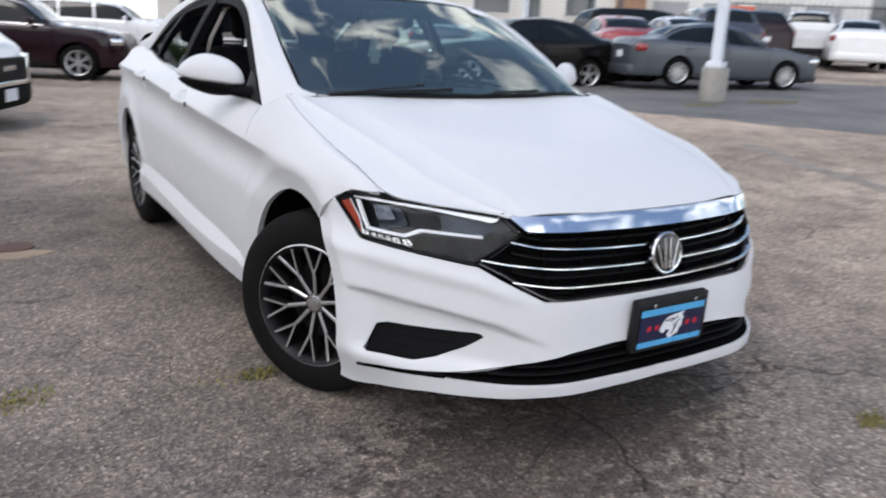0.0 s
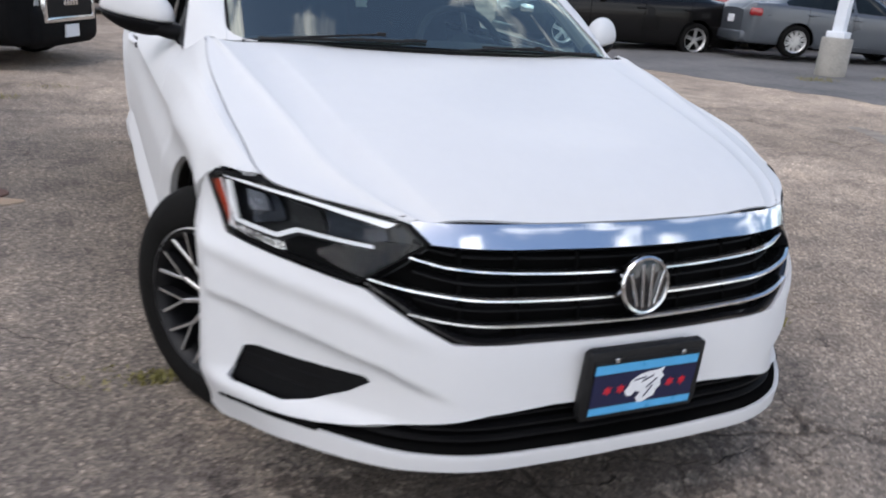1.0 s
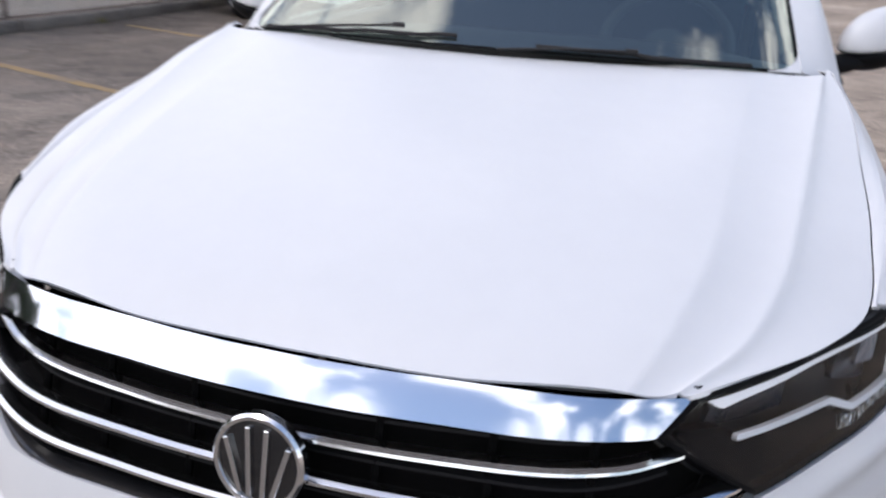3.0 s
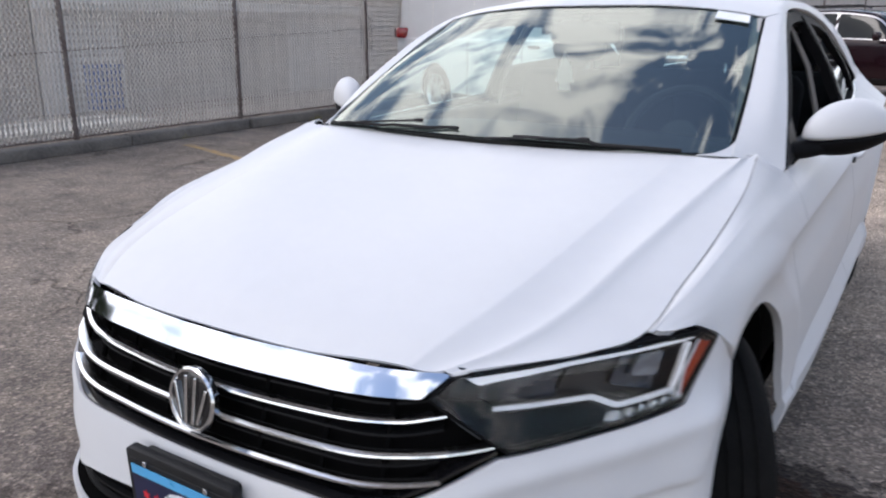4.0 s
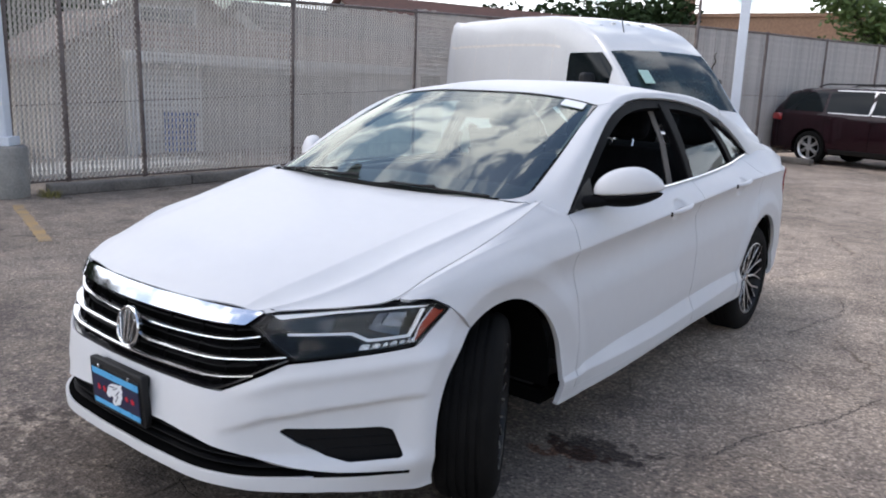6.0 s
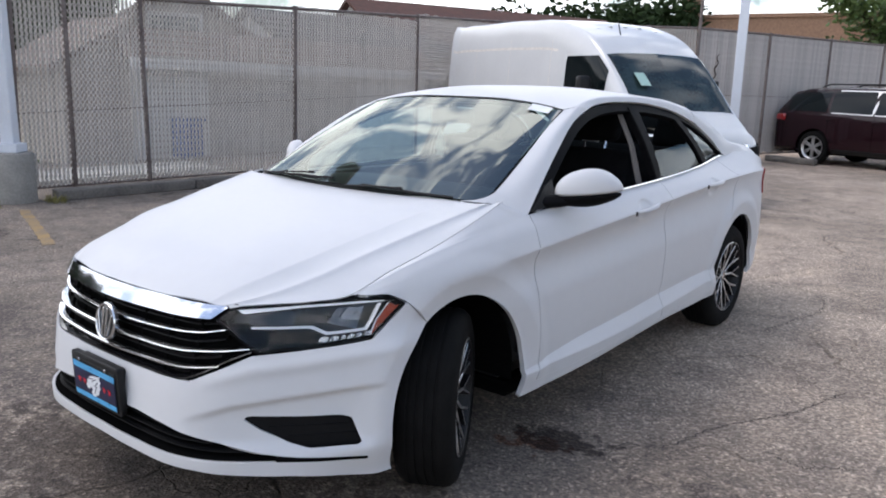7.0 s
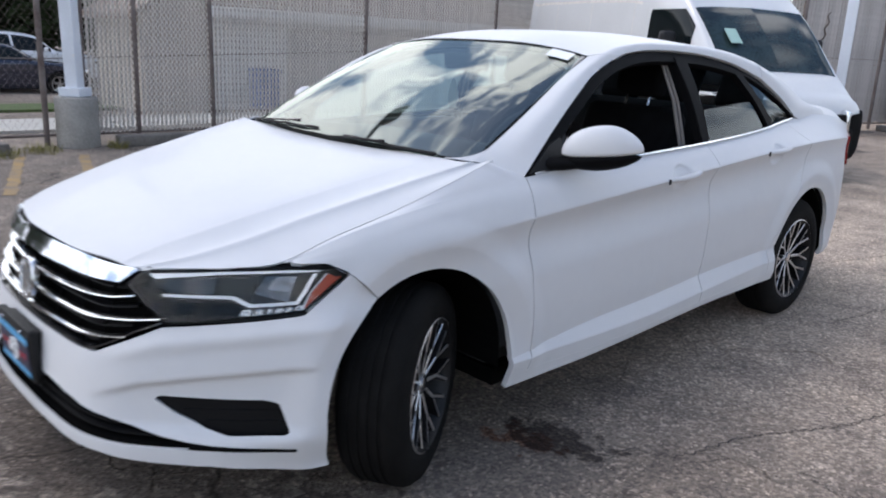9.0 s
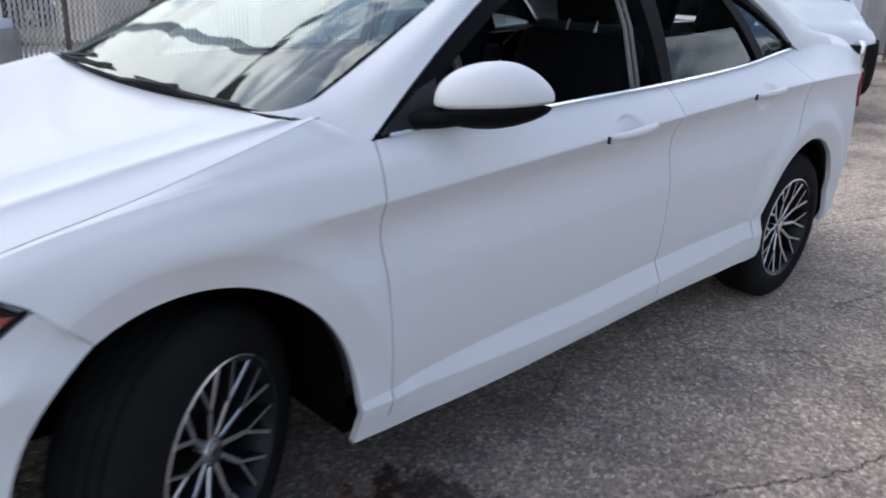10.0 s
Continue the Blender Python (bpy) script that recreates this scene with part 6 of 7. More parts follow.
def worn_line(x0, y0, x1, y1, w, seed):
    rnd = random.Random(seed)
    d = Vector((x1 - x0, y1 - y0))
    nrm = Vector((-d.y, d.x)).normalized()
    n = 24
    a = [Vector((x0, y0)) + d * (i / n) + nrm * (w / 2 + rnd.uniform(-.012, .008)) for i in range(n + 1)]
    b = [Vector((x0, y0)) + d * (i / n) - nrm * (w / 2 + rnd.uniform(-.012, .008)) for i in range(n + 1)]
    return [tuple(p) for p in a] + [tuple(p) for p in b[::-1]]


def worn_paint():
    m = mat("worn_yellow_paint", (0.38, 0.24, 0.085), 0.85, color2=(0.19, 0.155, 0.115), vscale=5, bump=0.4, bscale=90)
    return m


M_YELLOW = worn_paint()
for i, (a, b) in enumerate((((-6.25, 1.50), (-4.3, .88)), ((-6.35, .90), (-4.4, .27)), ((-6.2, 4.25), (-3.4, 3.38)), ((-6.2, 6.9), (-3.6, 6.1)), ((-5.9, -1.5), (-3.8, -2.2)))):
    patch("parking_line", "worn yellow parking line on the asphalt", worn_line(*a, *b, .10, i), M_YELLOW)

M_NEWASPH = mat("darker_asphalt", (0.185, 0.174, 0.165), 0.9, color2=(0.092, 0.088, 0.087), vscale=.9, bump=0.6, bscale=90)
edge = [(6.6, 9.8), (7.0, 8.3), (7.4, 6.9), (7.9, 5.2), (8.5, 3.3), (9.4, 1.2), (10.6, -1.5), (18, -4)]
rnd = random.Random(77)
near = [(x + rnd.uniform(-.10, .10), y + rnd.uniform(-.10, .10)) for x, y in crv(edge, 70)]
patch("asphalt_strip", "strip of darker, newer asphalt before the row of cars", near + [(19, 6.0), (14, 11.6), (10, 13.2), (7, 13.0)], M_NEWASPH, .005, category="asphalt")

# long dark seams where old tar has worn in
M_TARSEAM = mat("worn_tar_seam", (0.17, 0.145, 0.12), 0.9, color2=(0.29, 0.25, 0.21), vscale=6, bump=0.4, bscale=90)
for k, (line, wd) in enumerate((([(6.15, 3.6), (5.99, 3.18), (5.6, 2.54), (5.3, 1.84), (5.1, 1.29), (5.0, .4)], .13), ([(8.1, 4.9), (8.0, 4.2), (7.6, 3.3), (7.12, 2.4), (6.9, 1.4)], .06))):
    c = crv(line, 60)
    tg = np.gradient(c, axis=0)
    tg /= np.linalg.norm(tg, axis=1)[:, None]
    rnd = random.Random(810 + k)
    hw = [wd * (.55 + .45 * math.sin(math.pi * i / 59) ** .5) * rnd.uniform(.55, 1.2) for i in range(60)]
    rim = [(c[i][0] - tg[i][1] * hw[i], c[i][1] + tg[i][0] * hw[i]) for i in range(60)] + [(c[i][0] + tg[i][1] * hw[i], c[i][1] - tg[i][0] * hw[i]) for i in range(59, -1, -1)]
    patch("tar_seam", "long dark worn tar seam in the asphalt", rim, M_TARSEAM, .003)

# ---- fence along the lot ----
FA = [(-6.95, 1.79), (-6.95, 2.40), (-6.95, 3.36), (-6.95, 5.80), (-6.95, 8.55), (-6.95, 11.5)]
FB = [(-6.95, 11.5), (-5.5, 12.75), (-4.1, 14.0)]
FC = [(-4.1, 14.0), (-3.35, 16.1), (-2.65, 18.3), (-1.95, 20.5), (-1.25, 22.7), (-.55, 24.9)]
FG = [(-6.95, -9.0), (-6.95, -6.4), (-6.95, -3.8), (-6.95, -1.2), (-6.95, 1.36), (-6.95, 1.75)]


def top_z(x, y):
    return 2.28 + .042 * np.clip(y - 1.3, 0, 10.2)


def slat_mesh(w, h):
    bm = box((-w / 2, -.004, 0), (w / 2, .004, h), .0015, seg=1)
    me = bpy.data.meshes.new("slat")
    bm.to_mesh(me)
    bm.free()
    return me


def build_fence(name, label, pts, pitch, width, material, slats=True, mesh_pitch=.075, tall_posts=(), base=.13, wires=True, thin=1.0, wire_mat=None):
    f = thing(name, label, "fence", kind="structure")
    for i, (x, y) in enumerate(pts):
        h = top_z(x, y) + (tall_posts.get(i, .05) if tall_posts else .05)
        part("post", cyl(.032, h - .02, 14, m=Matrix.Translation((x, y, h / 2)) @ Matrix.Rotation(radians(.8 * ((i * 7) % 3 - 1)), 4, "X"), bevel=.004), M_RUSTPOST, f, "", True)
    for zt, r, mt in ((0, .024, M_RUSTPOST), (-1.32, .006, M_RUSTPOST), (-99, .017, M_RUSTPOST)):
        p = [(x + .0, y, (top_z(x, y) + zt) if zt > -50 else base) for x, y in pts]
        part("rail", tube(p, r, 8), mt, f)
    wire = bmesh.new() if wires else None
    wv, wf = [], []
    n = 0
    for (xa, ya), (xb, yb) in zip(pts[:-1], pts[1:]):
        d = Vector((xb - xa, yb - ya, 0))
        L = d.length
        ang = math.atan2(d.y, d.x)
        u = d / L
        nr = Vector((-u.y, u.x, 0))
        h = (float(top_z(xa, ya)) + float(top_z(xb, yb))) / 2 - base - .03
        if slats:
            me = slat_mesh(width, h)
            me.materials.append(material)
            k = int((L - .06) / pitch)
            for j in range(k):
                q = Vector((xa, ya, 0)) + u * (.05 + (j + .5) * (L - .10) / k)
                o = new("slat", me)
                o.parent = f
                o.matrix_basis = Matrix.Translation((q.x, q.y, base + .02 + .012 * math.sin(j * 12.9 + n))) @ Matrix.Rotation(ang, 4, "Z") @ Matrix.Rotation(radians(5 * math.sin(j * 7.7)), 4, "Z")
                n += 1
        if wires:
            # woven wires: two families that lean to either side
            lean = h * .72
            for sgn, off, r in ((1, -.013, .0036 * thin), (-1, -.016, .0030 * thin)):
                for j in range(int((L + lean) / mesh_pitch) + 1):
                    e0 = j * mesh_pitch - (lean if sgn > 0 else 0)
                    ta, tb = sorted(((0 - e0) / (sgn * lean), (L - e0) / (sgn * lean)))
                    ta, tb = max(0.0, ta), min(1.0, tb)
                    if tb - ta < .01:
                        continue
                    b0 = len(wv)
                    for t_ in (ta, tb):
                        c = Vector((xa, ya, 0)) + u * (e0 + sgn * lean * t_) + nr * off + Vector((0, 0, base + h * t_))
                        wv += [tuple(c + u * r + nr * r), tuple(c - u * r + nr * r), tuple(c - nr * r * 1.4)]
                    wf += [(b0 + e, b0 + (e + 1) % 3, b0 + 3 + (e + 1) % 3, b0 + 3 + e) for e in range(3)]
    if wires:
        o = obj("wire_mesh", wv, wf, wire_mat or M_GALV, f, "galvanised chain-link wire", False)
        tagged(o, kind="stuff")
    return f


build_fence("fence_west", "chain-link fence with grey privacy slats and rusty posts", FA, .055, .031, M_SLAT, mesh_pitch=.055)
build_fence("fence_corner", "slatted chain-link fence at the corner of the lot", FB, .06, .048, M_SLATDARK, wires=True, mesh_pitch=.055)
build_fence("fence_back", "tall fence with close grey slats behind the parked SUV", FC, .085, .081, M_SLATDARK, wires=False, tall_posts={0: 1.2})
build_fence("fence_open", "open chain-link fence without slats", FG, .075, .047, M_SLAT, slats=False, thin=.35, wire_mat=M_RUSTPOST)

# kerb of cast pieces along the fence
K = [(-6.72, 2.05), (-6.72, 3.85), (-6.72, 5.7), (-6.72, 7.5), (-6.72, 9.3), (-6.72, 11.2)]
for i, ((xa, ya), (xb, yb)) in enumerate(zip(K[:-1], K[1:])):
    bm = box((-.09, 0, 0), (.09, (yb - ya) - .03, .125), .018, Matrix.Translation((xa, ya, 0)) @ Matrix.Rotation(radians((-1.2, .8, -.5, 1, 0)[i]), 4, "Z"), 3)
    for q in bm.verts:
        q.co += Vector(noise.noise_vector(q.co * 5)) * .008
    tagged(part("kerb_block", bm, M_KERB, None, "", True, 50), "weathered concrete kerb block beside the fence", "kerb", "kerb blocks")
for x, y, a in ((-6.55, .55, 2), (-6.5, -1.5, -3)):
    tagged(part("kerb_block", box((-.09, -.9, 0), (.09, .3, .12), .018, Matrix.Translation((x, y, 0)) @ Matrix.Rotation(radians(a), 4, "Z"), 3), M_KERB, None, "", True, 50), "weathered concrete kerb block beside the fence", "kerb", "kerb blocks")
tagged(part("wheel_stop", box((-.6, -.08, 0), (.6, .08, .13), .03, Matrix.Translation((-2.55, 15.75, 0)) @ Matrix.Rotation(radians(-20), 4, "Z"), 3), M_KERB, None, "", True, 50), "concrete wheel stop behind the SUV", "wheel stop")


def lamp_post(x, y, base_r, base_h, side, h=7.0, lean=(0, 0), turn=0.0, heads=False):
    z = ground_z(x, y)
    th = thing("lamp_post", "white square lamp post on a round concrete base", "lamp post", "lamp posts")
    m = Matrix.Translation((x, y, z))
    bm = cyl(base_r, base_h + .1, 12, m=m @ Matrix.Translation((0, 0, base_h / 2 - .05)), bevel=.02)
    for q in bm.verts:
        q.co += Vector(noise.noise_vector(q.co * 4)) * .008
    part("base", bm, M_CONC, th, "stained concrete base", True, 50)
    part("foot_plate", box((-side * .85, -side * .85, base_h), (side * .85, side * .85, base_h + .10), .012, m @ Matrix.Rotation(radians(turn), 4, "Z")), M_POLE, th)
    part("pole", box((-side / 2, -side / 2, 0), (side / 2, side / 2, h), .012, m @ Matrix.Translation((0, 0, base_h + .09)) @ Matrix.Rotation(radians(lean[0]), 4, "X") @ Matrix.Rotation(radians(lean[1]), 4, "Y") @ Matrix.Rotation(radians(turn), 4, "Z")), M_POLE, th)
    if heads:
        # cross arm with flood lamps at the top
        zt = base_h + .09 + h
        part("cross_arm", box((-.05, -1.05, zt), (.05, 1.05, zt + .10), .01, m), M_RUSTPOST, th)
        for yh in (-.95, 0.0, .95):
            part("lamp_head", box((-.30, -.24, -.10), (.34, .24, .10), .03, m @ Matrix.Translation((.22, yh, zt + .10)) @ Matrix.Rotation(radians(18), 4, "Y"), 2), M_RUSTPOST, th, "dark flood lamp head", True, 60)
    part("bolt_cover", cyl(.018, .03, 10, m=m @ Matrix.Translation((side * .5, -side * .1, base_h + .45)) @ Matrix.Rotation(radians(90), 4, "Y")), M_GALV, th)
    return th


lamp_post(-6.90, 1.68, .235, .56, .15, h=6.1, lean=(.6, -.8), turn=40, heads=True)
lamp_post(-2.30, 11.35, .26, .56, .15, turn=20)
lamp_post(10.05, 7.35, .24, .60, .17, turn=20)
lamp_post(16.5, 21.5, .26, .56, .16)

# ---- beyond the lot ----
M_SIDING = mat("pale_siding", (0.55, 0.53, 0.49), 0.8, vary=0.06, vscale=1.5, bump=0.1)
M_SIDINGTAN = mat("tan_siding", (0.40, 0.35, 0.30), 0.8, vary=0.06, vscale=1.5, bump=0.1)
M_SIDINGW = mat("white_siding", (0.66, 0.66, 0.64), 0.75, vary=0.05, vscale=1.5)
M_ROOF = mat("grey_shingles", (0.14, 0.13, 0.125), 0.9, color2=(0.085, 0.08, 0.075), vscale=4, bump=0.5, bscale=30)
M_ROOFTAN = mat("tan_shingles", (0.26, 0.20, 0.165), 0.9, color2=(0.18, 0.14, 0.115), vscale=4, bump=0.5, bscale=30)
M_ROOFRED = mat("brown_shingles", (0.13, 0.06, 0.045), 0.9, color2=(0.08, 0.04, 0.03), vscale=4, bump=0.5, bscale=30)
M_BRICK = mat("tan_brick", (0.34, 0.21, 0.13), 0.9, color2=(0.24, 0.14, 0.09), vscale=8, bump=0.4, bscale=30)
M_DOORW = mat("garage_door_paint", (0.36, 0.34, 0.31), 0.7, vary=0.06, vscale=3)
M_PANE = mat("house_window", (0.03, 0.04, 0.05), 0.08, coat=1.0)
M_BINBLUE = mat("blue_bin_plastic", (0.05, 0.11, 0.30), 0.5, vary=0.1, vscale=5)
M_GRASS = mat("lawn_ground", (0.085, 0.13, 0.03), 0.95, color2=(0.05, 0.075, 0.02), vscale=2, bump=0.8, bscale=40)
M_LEAF = mat("leaf_green", (0.12, 0.18, 0.045), 0.6, color2=(0.06, 0.10, 0.025), vscale=1.2)
M_LEAFDARK = mat("dark_leaf", (0.040, 0.068, 0.024), 0.8, color2=(0.018, 0.030, 0.011), spec=0.15, vscale=1.0)
M_BARK = mat("bark", (0.09, 0.065, 0.05), 0.95, color2=(0.045, 0.035, 0.028), vscale=8, bump=0.8, bscale=25)
M_STUCCO = mat("cream_stucco", (0.60, 0.585, 0.545), 0.85, vary=0.06, vscale=0.8, bump=0.15)
M_SHOPGREY = mat("grey_shop_cladding", (0.30, 0.31, 0.32), 0.7, vary=0.06, vscale=1)
M_ORANGE = mat("orange_sign", (0.55, 0.10, 0.03), 0.6, vary=0.05)
M_WALK = mat("pale_pavement", (0.42, 0.40, 0.36), 0.9, vary=0.1, vscale=2, bump=0.3)


def house(name, label, x, y, turn, w, d, h, rise, wall, roof, windows=(), doors=(), axis_x=True):
    """A gabled house: w along local x, d along local y, walls h high, roof rise above them; windows and doors on the -y face: (x, z, w, h)."""
    th = thing(name, label, "house")
    m = pose(x, y, ground_z(x, y), 0, 0, turn)
    a, b = w / 2, d / 2
    if axis_x:   # ridge along x
        V = [(-a, -b, 0), (a, -b, 0), (a, b, 0), (-a, b, 0), (-a, -b, h), (a, -b, h), (a, b, h), (-a, b, h), (-a, 0, h + rise), (a, 0, h + rise)]
        F = [(0, 1, 5, 4), (2, 3, 7, 6), (1, 2, 6, 9, 5), (3, 0, 4, 8, 7)]
        slabs = [((-a - .3, -b - .35), (a + .3, 0.02)), ((-a - .3, -.02), (a + .3, b + .35))]
    else:
        V = [(-a, -b, 0), (a, -b, 0), (a, b, 0), (-a, b, 0), (-a, -b, h), (a, -b, h), (a, b, h), (-a, b, h), (0, -b, h + rise), (0, b, h + rise)]
        F = [(0, 1, 5, 8, 4), (2, 3, 7, 9, 6), (1, 2, 6, 5), (3, 0, 4, 7)]
    obj("wall", V, F, wall, th, "", False)
    n = 10
    for s in (-1, 1):
        bm = bmesh.new()
        o = .35
        if axis_x:
            run = b
            p0, p1 = (0, h + rise), (s * (b + o), h - rise * o / run)
            q = [(-a - .3, *p0), (a + .3, *p0), (a + .3, *p1), (-a - .3, *p1)]
        else:
            run = a
            p0, p1 = (0, h + rise), (s * (a + o), h - rise * o / run)
            q = [(p0[0], -b - .3, p0[1]), (p0[0], b + .3, p0[1]), (p1[0], b + .3, p1[1]), (p1[0], -b - .3, p1[1])]
        lo = [bm.verts.new(c) for c in q]
        hi = [bm.verts.new((c[0], c[1], c[2] + .16)) for c in q]
        bm.faces.new(lo)
        bm.faces.new(hi[::-1])
        for i in range(4):
            bm.faces.new((lo[i], lo[(i + 1) % 4], hi[(i + 1) % 4], hi[i]))
        bmesh.ops.recalc_face_normals(bm, faces=bm.faces[:])
        part("roof", bm, roof, th)
    for wx, wz, ww, wh in windows:
        wn = part("window", box((wx - ww / 2 - .08, -b - .05, wz - .08), (wx + ww / 2 + .08, -b + .02, wz + wh + .08), .01), M_SIDINGW, th)
        part("pane", box((wx - ww / 2, -b - .07, wz), (wx + ww / 2, -b - .045, wz + wh), .004), M_PANE, wn)
    for wx, wz, ww, wh in doors:
        dr = part("garage_door", box((wx - ww / 2, -b - .06, wz), (wx + ww / 2, -b + .02, wz + wh), .01), M_DOORW, th)
        for i in range(1, 5):
            part("door_groove", box((wx - ww / 2, -b - .068, wz + wh * i / 5 - .012), (wx + ww / 2, -b - .058, wz + wh * i / 5 + .012), .003), M_SHOPGREY, dr)
    th.matrix_world = m
    return th


# faces towards +x: turn 90 puts the -y face towards +x
gw = thing("side_wing", "low tan wing with a sloping roof beside the garage", "building")
part("wall", prism([(4.55, -.4), (5.86, -.4), (5.86, 2.35), (4.55, 1.60)], 2.2, Matrix(((0, 0, 1, -13.95), (1, 0, 0, 0), (0, 1, 0, 0), (0, 0, 0, 1)))), M_SIDINGTAN, gw)
part("roof", prism([(4.30, 1.47), (5.95, 2.42), (5.95, 2.54), (4.30, 1.59)], 2.4, Matrix(((0, 0, 1, -14.0), (1, 0, 0, 0), (0, 1, 0, 0), (0, 0, 0, 1)))), M_ROOFTAN, gw)
gar = house("garage", "pale detached garage with a wide door behind the fence", -12.0, 10.0, 90, 8.2, 1.0, 2.0, .35, M_SIDINGW, M_ROOFTAN, doors=((-.55, .0, 4.1, 1.6),))
part("gutter", box((-4.45, -.90, 1.72), (4.45, -.82, 1.92), .012), M_SIDINGW, gar, "white gutter board")
house("gable_house", "tan gabled house behind the fence", -14.86, 8.65, 68, 5.6, 2.4, 1.8, 1.95, M_SIDINGTAN, M_ROOFTAN, windows=((-.08, 2.46, 1.1, .63), (-2.0, .5, .9, 1.0)), axis_x=False)
house("brown_house", "house with a low brown roof behind the fence", -20.5, 29.0, 70, 14.0, 9.0, 3.0, 2.5, M_SIDING, M_ROOFRED, windows=((-4, 1.0, 1.6, 1.4), (-1, 1.0, 1.6, 1.4), (3, 1.0, 1.6, 1.4)))
house("hip_house", "pale house with a grey roof behind the fence", -21.5, 20.5, 80, 8.0, 7.0, 3.1, 1.5, M_SIDINGW, M_ROOF, windows=((-2, 1.2, 1.2, 1.4), (2, 1.2, 1.2, 1.4)))
for y in (6.50,):
    b = thing("bin", "blue wheeled bin beside the garage", "bin")
    part("body", box((-.22, -.22, .05), (.22, .22, .72), .04, pose(-10.9, y, -.1)), M_BINBLUE, b)
    part("lid", box((-.24, -.25, .72), (.24, .25, .79), .03, pose(-10.9, y, -.1)), M_BINBLUE, b)
# flat-roofed brick building far behind the back fence
bb = thing("brick_building", "long flat-roofed tan brick building behind the back fence", "building")
BM = pose(-8.6, 41.0, 0, 0, 0, 10)
part("wall", box((-6.0, 0, 0), (9, 8, 5.30), 0, BM), M_BRICK, bb)
part("parapet", box((-6.1, -.1, 5.30), (9.1, 8.1, 5.50), .02, BM), M_BRICK, bb)
part("chimney", box((-7.3, .5, 0), (-6.3, 1.5, 8.0), .02, BM), M_BRICK, bb)

# street side: grass strip, pavement
V = [(-12.4, -40), (-15.6, -40), (-15.6, 5.4), (-12.4, 4.4)]
patch("grass_strip", "rough green verge beside the street", V, M_GRASS, .05, category="grass")
patch("pavement", "pale concrete pavement beyond the fence", [(-8.2, -40), (-9.5, -40), (-9.5, 5.5), (-8.2, 5.5)], M_WALK, .04, category="pavement")


def tree(name, label, x, y, h, spread, leaf, seed, leaves=2600, trunk_h=.35, size=.22):
    rnd = random.Random(seed)
    th = thing(name, label, "tree")
    z = ground_z(x, y)
    bms = [tube([(x, y, z - .1), (x + .1, y, z + h * .25), (x - .05, y + .1, z + h * .55), (x, y, z + h * .85)], [h * .035, h * .028, h * .018, .02], 8)]
    tips = []
    for i in range(13):
        a = rnd.uniform(0, 6.28)
        z0 = z + h * rnd.uniform(trunk_h, .75)
        l = spread * rnd.uniform(.45, .95)
        e = Vector((x + l * math.cos(a), y + l * math.sin(a), z0 + h * rnd.uniform(.05, .28)))
        bms.append(tube([(x, y, z0), tuple((Vector((x, y, z0)) + e) / 2 + Vector((0, 0, .1 * h * rnd.uniform(-.3, .6)))), tuple(e)], [h * .013, h * .009, .015], 5))
        tips.append(e)
        tips.append((Vector((x, y, z0)) + e * 2) / 3)
    tips += [Vector((x, y, z + h * .9)), Vector((x, y, z + h * .75))]
    part("trunk", join(*bms), M_BARK, th, "", True, 60)
    wv, wf = [], []
    for i in range(leaves):
        c = tips[rnd.randrange(len(tips))]
        r = spread * .40
        d = Vector((rnd.gauss(0, 1), rnd.gauss(0, 1), rnd.gauss(0, .8)))
        p = c + d.normalized() * r * rnd.random() ** .5
        s = size * rnd.uniform(.6, 1.4)
        u = Vector((rnd.gauss(0, 1), rnd.gauss(0, 1), rnd.gauss(0, .6))).normalized()
        w = u.cross(Vector((rnd.gauss(0, 1), rnd.gauss(0, 1), rnd.gauss(0, 1)))).normalized()
        n = u.cross(w) * s * .15
        k = len(wv)
        wv += [tuple(p - u * s), tuple(p + w * s * .5 + n), tuple(p + u * s), tuple(p - w * s * .5 + n)]
        wf += [(k, k + 1, k + 2), (k, k + 2, k + 3)]
    cr = obj("crown", wv, wf, leaf, th, "", False)
    return th


tree("tree", "broad green tree above the back fence", -4.4, 31.0, 5.3, 2.5, M_LEAF, 3, 7000, .15, .13)
tree("tree", "broad green tree above the back fence", -1.2, 33.0, 5.4, 3.0, M_LEAF, 4, 9000, .15, .13)
tree("tree", "dark leafy tree behind the houses", -17.5, 39.5, 6.3, 3.6, M_LEAFDARK, 5, 8000, .2, .25)
tree("tree", "dark leafy tree behind the houses", -23.5, 40.5, 6.8, 3.8, M_LEAFDARK, 6, 8000, .2, .25)
for i, (x, y, h) in enumerate(((-33, 7.5, 9.5), (-34, 2.5, 10.5), (-33, 12.5, 6.5), (-36, -4, 10), (-37, -12, 10))):
    tree("tree", "dark dense tree across the street", x, y, h, 4.6, M_LEAFDARK, 20 + i, 9000, .06, .38)
tree("bush", "low green bush by the street", -19.0, 9.3, 2.2, 1.4, M_LEAF, 31, 1500, .1, .12)

# shop buildings beyond the far row of cars
shop = thing("cream_building", "cream stucco building with dark windows beyond the car row", "building")
SM = pose(21.8, 37.5, .6, 0, 0, -38)
part("wall", box((-16, 0, 0), (10.4, 10, 6.5), 0, SM), M_STUCCO, shop)
for x0, x1, z0, z1 in ((-14.5, -11.5, 1.6, 3.6), (-10, -7, 1.6, 3.6), (-4.4, -1.6, 1.6, 3.6), (2.6, 4.6, 1.9, 3.9), (7.7, 9.3, 1.9, 3.9)):
    wn = part("window", box((x0 - .1, -.08, z0 - .1), (x1 + .1, .04, z1 + .1), .02, SM), M_SIDINGW, shop)
    part("pane", box((x0, -.11, z0), (x1, -.075, z1), .005, SM), M_PANE, wn)
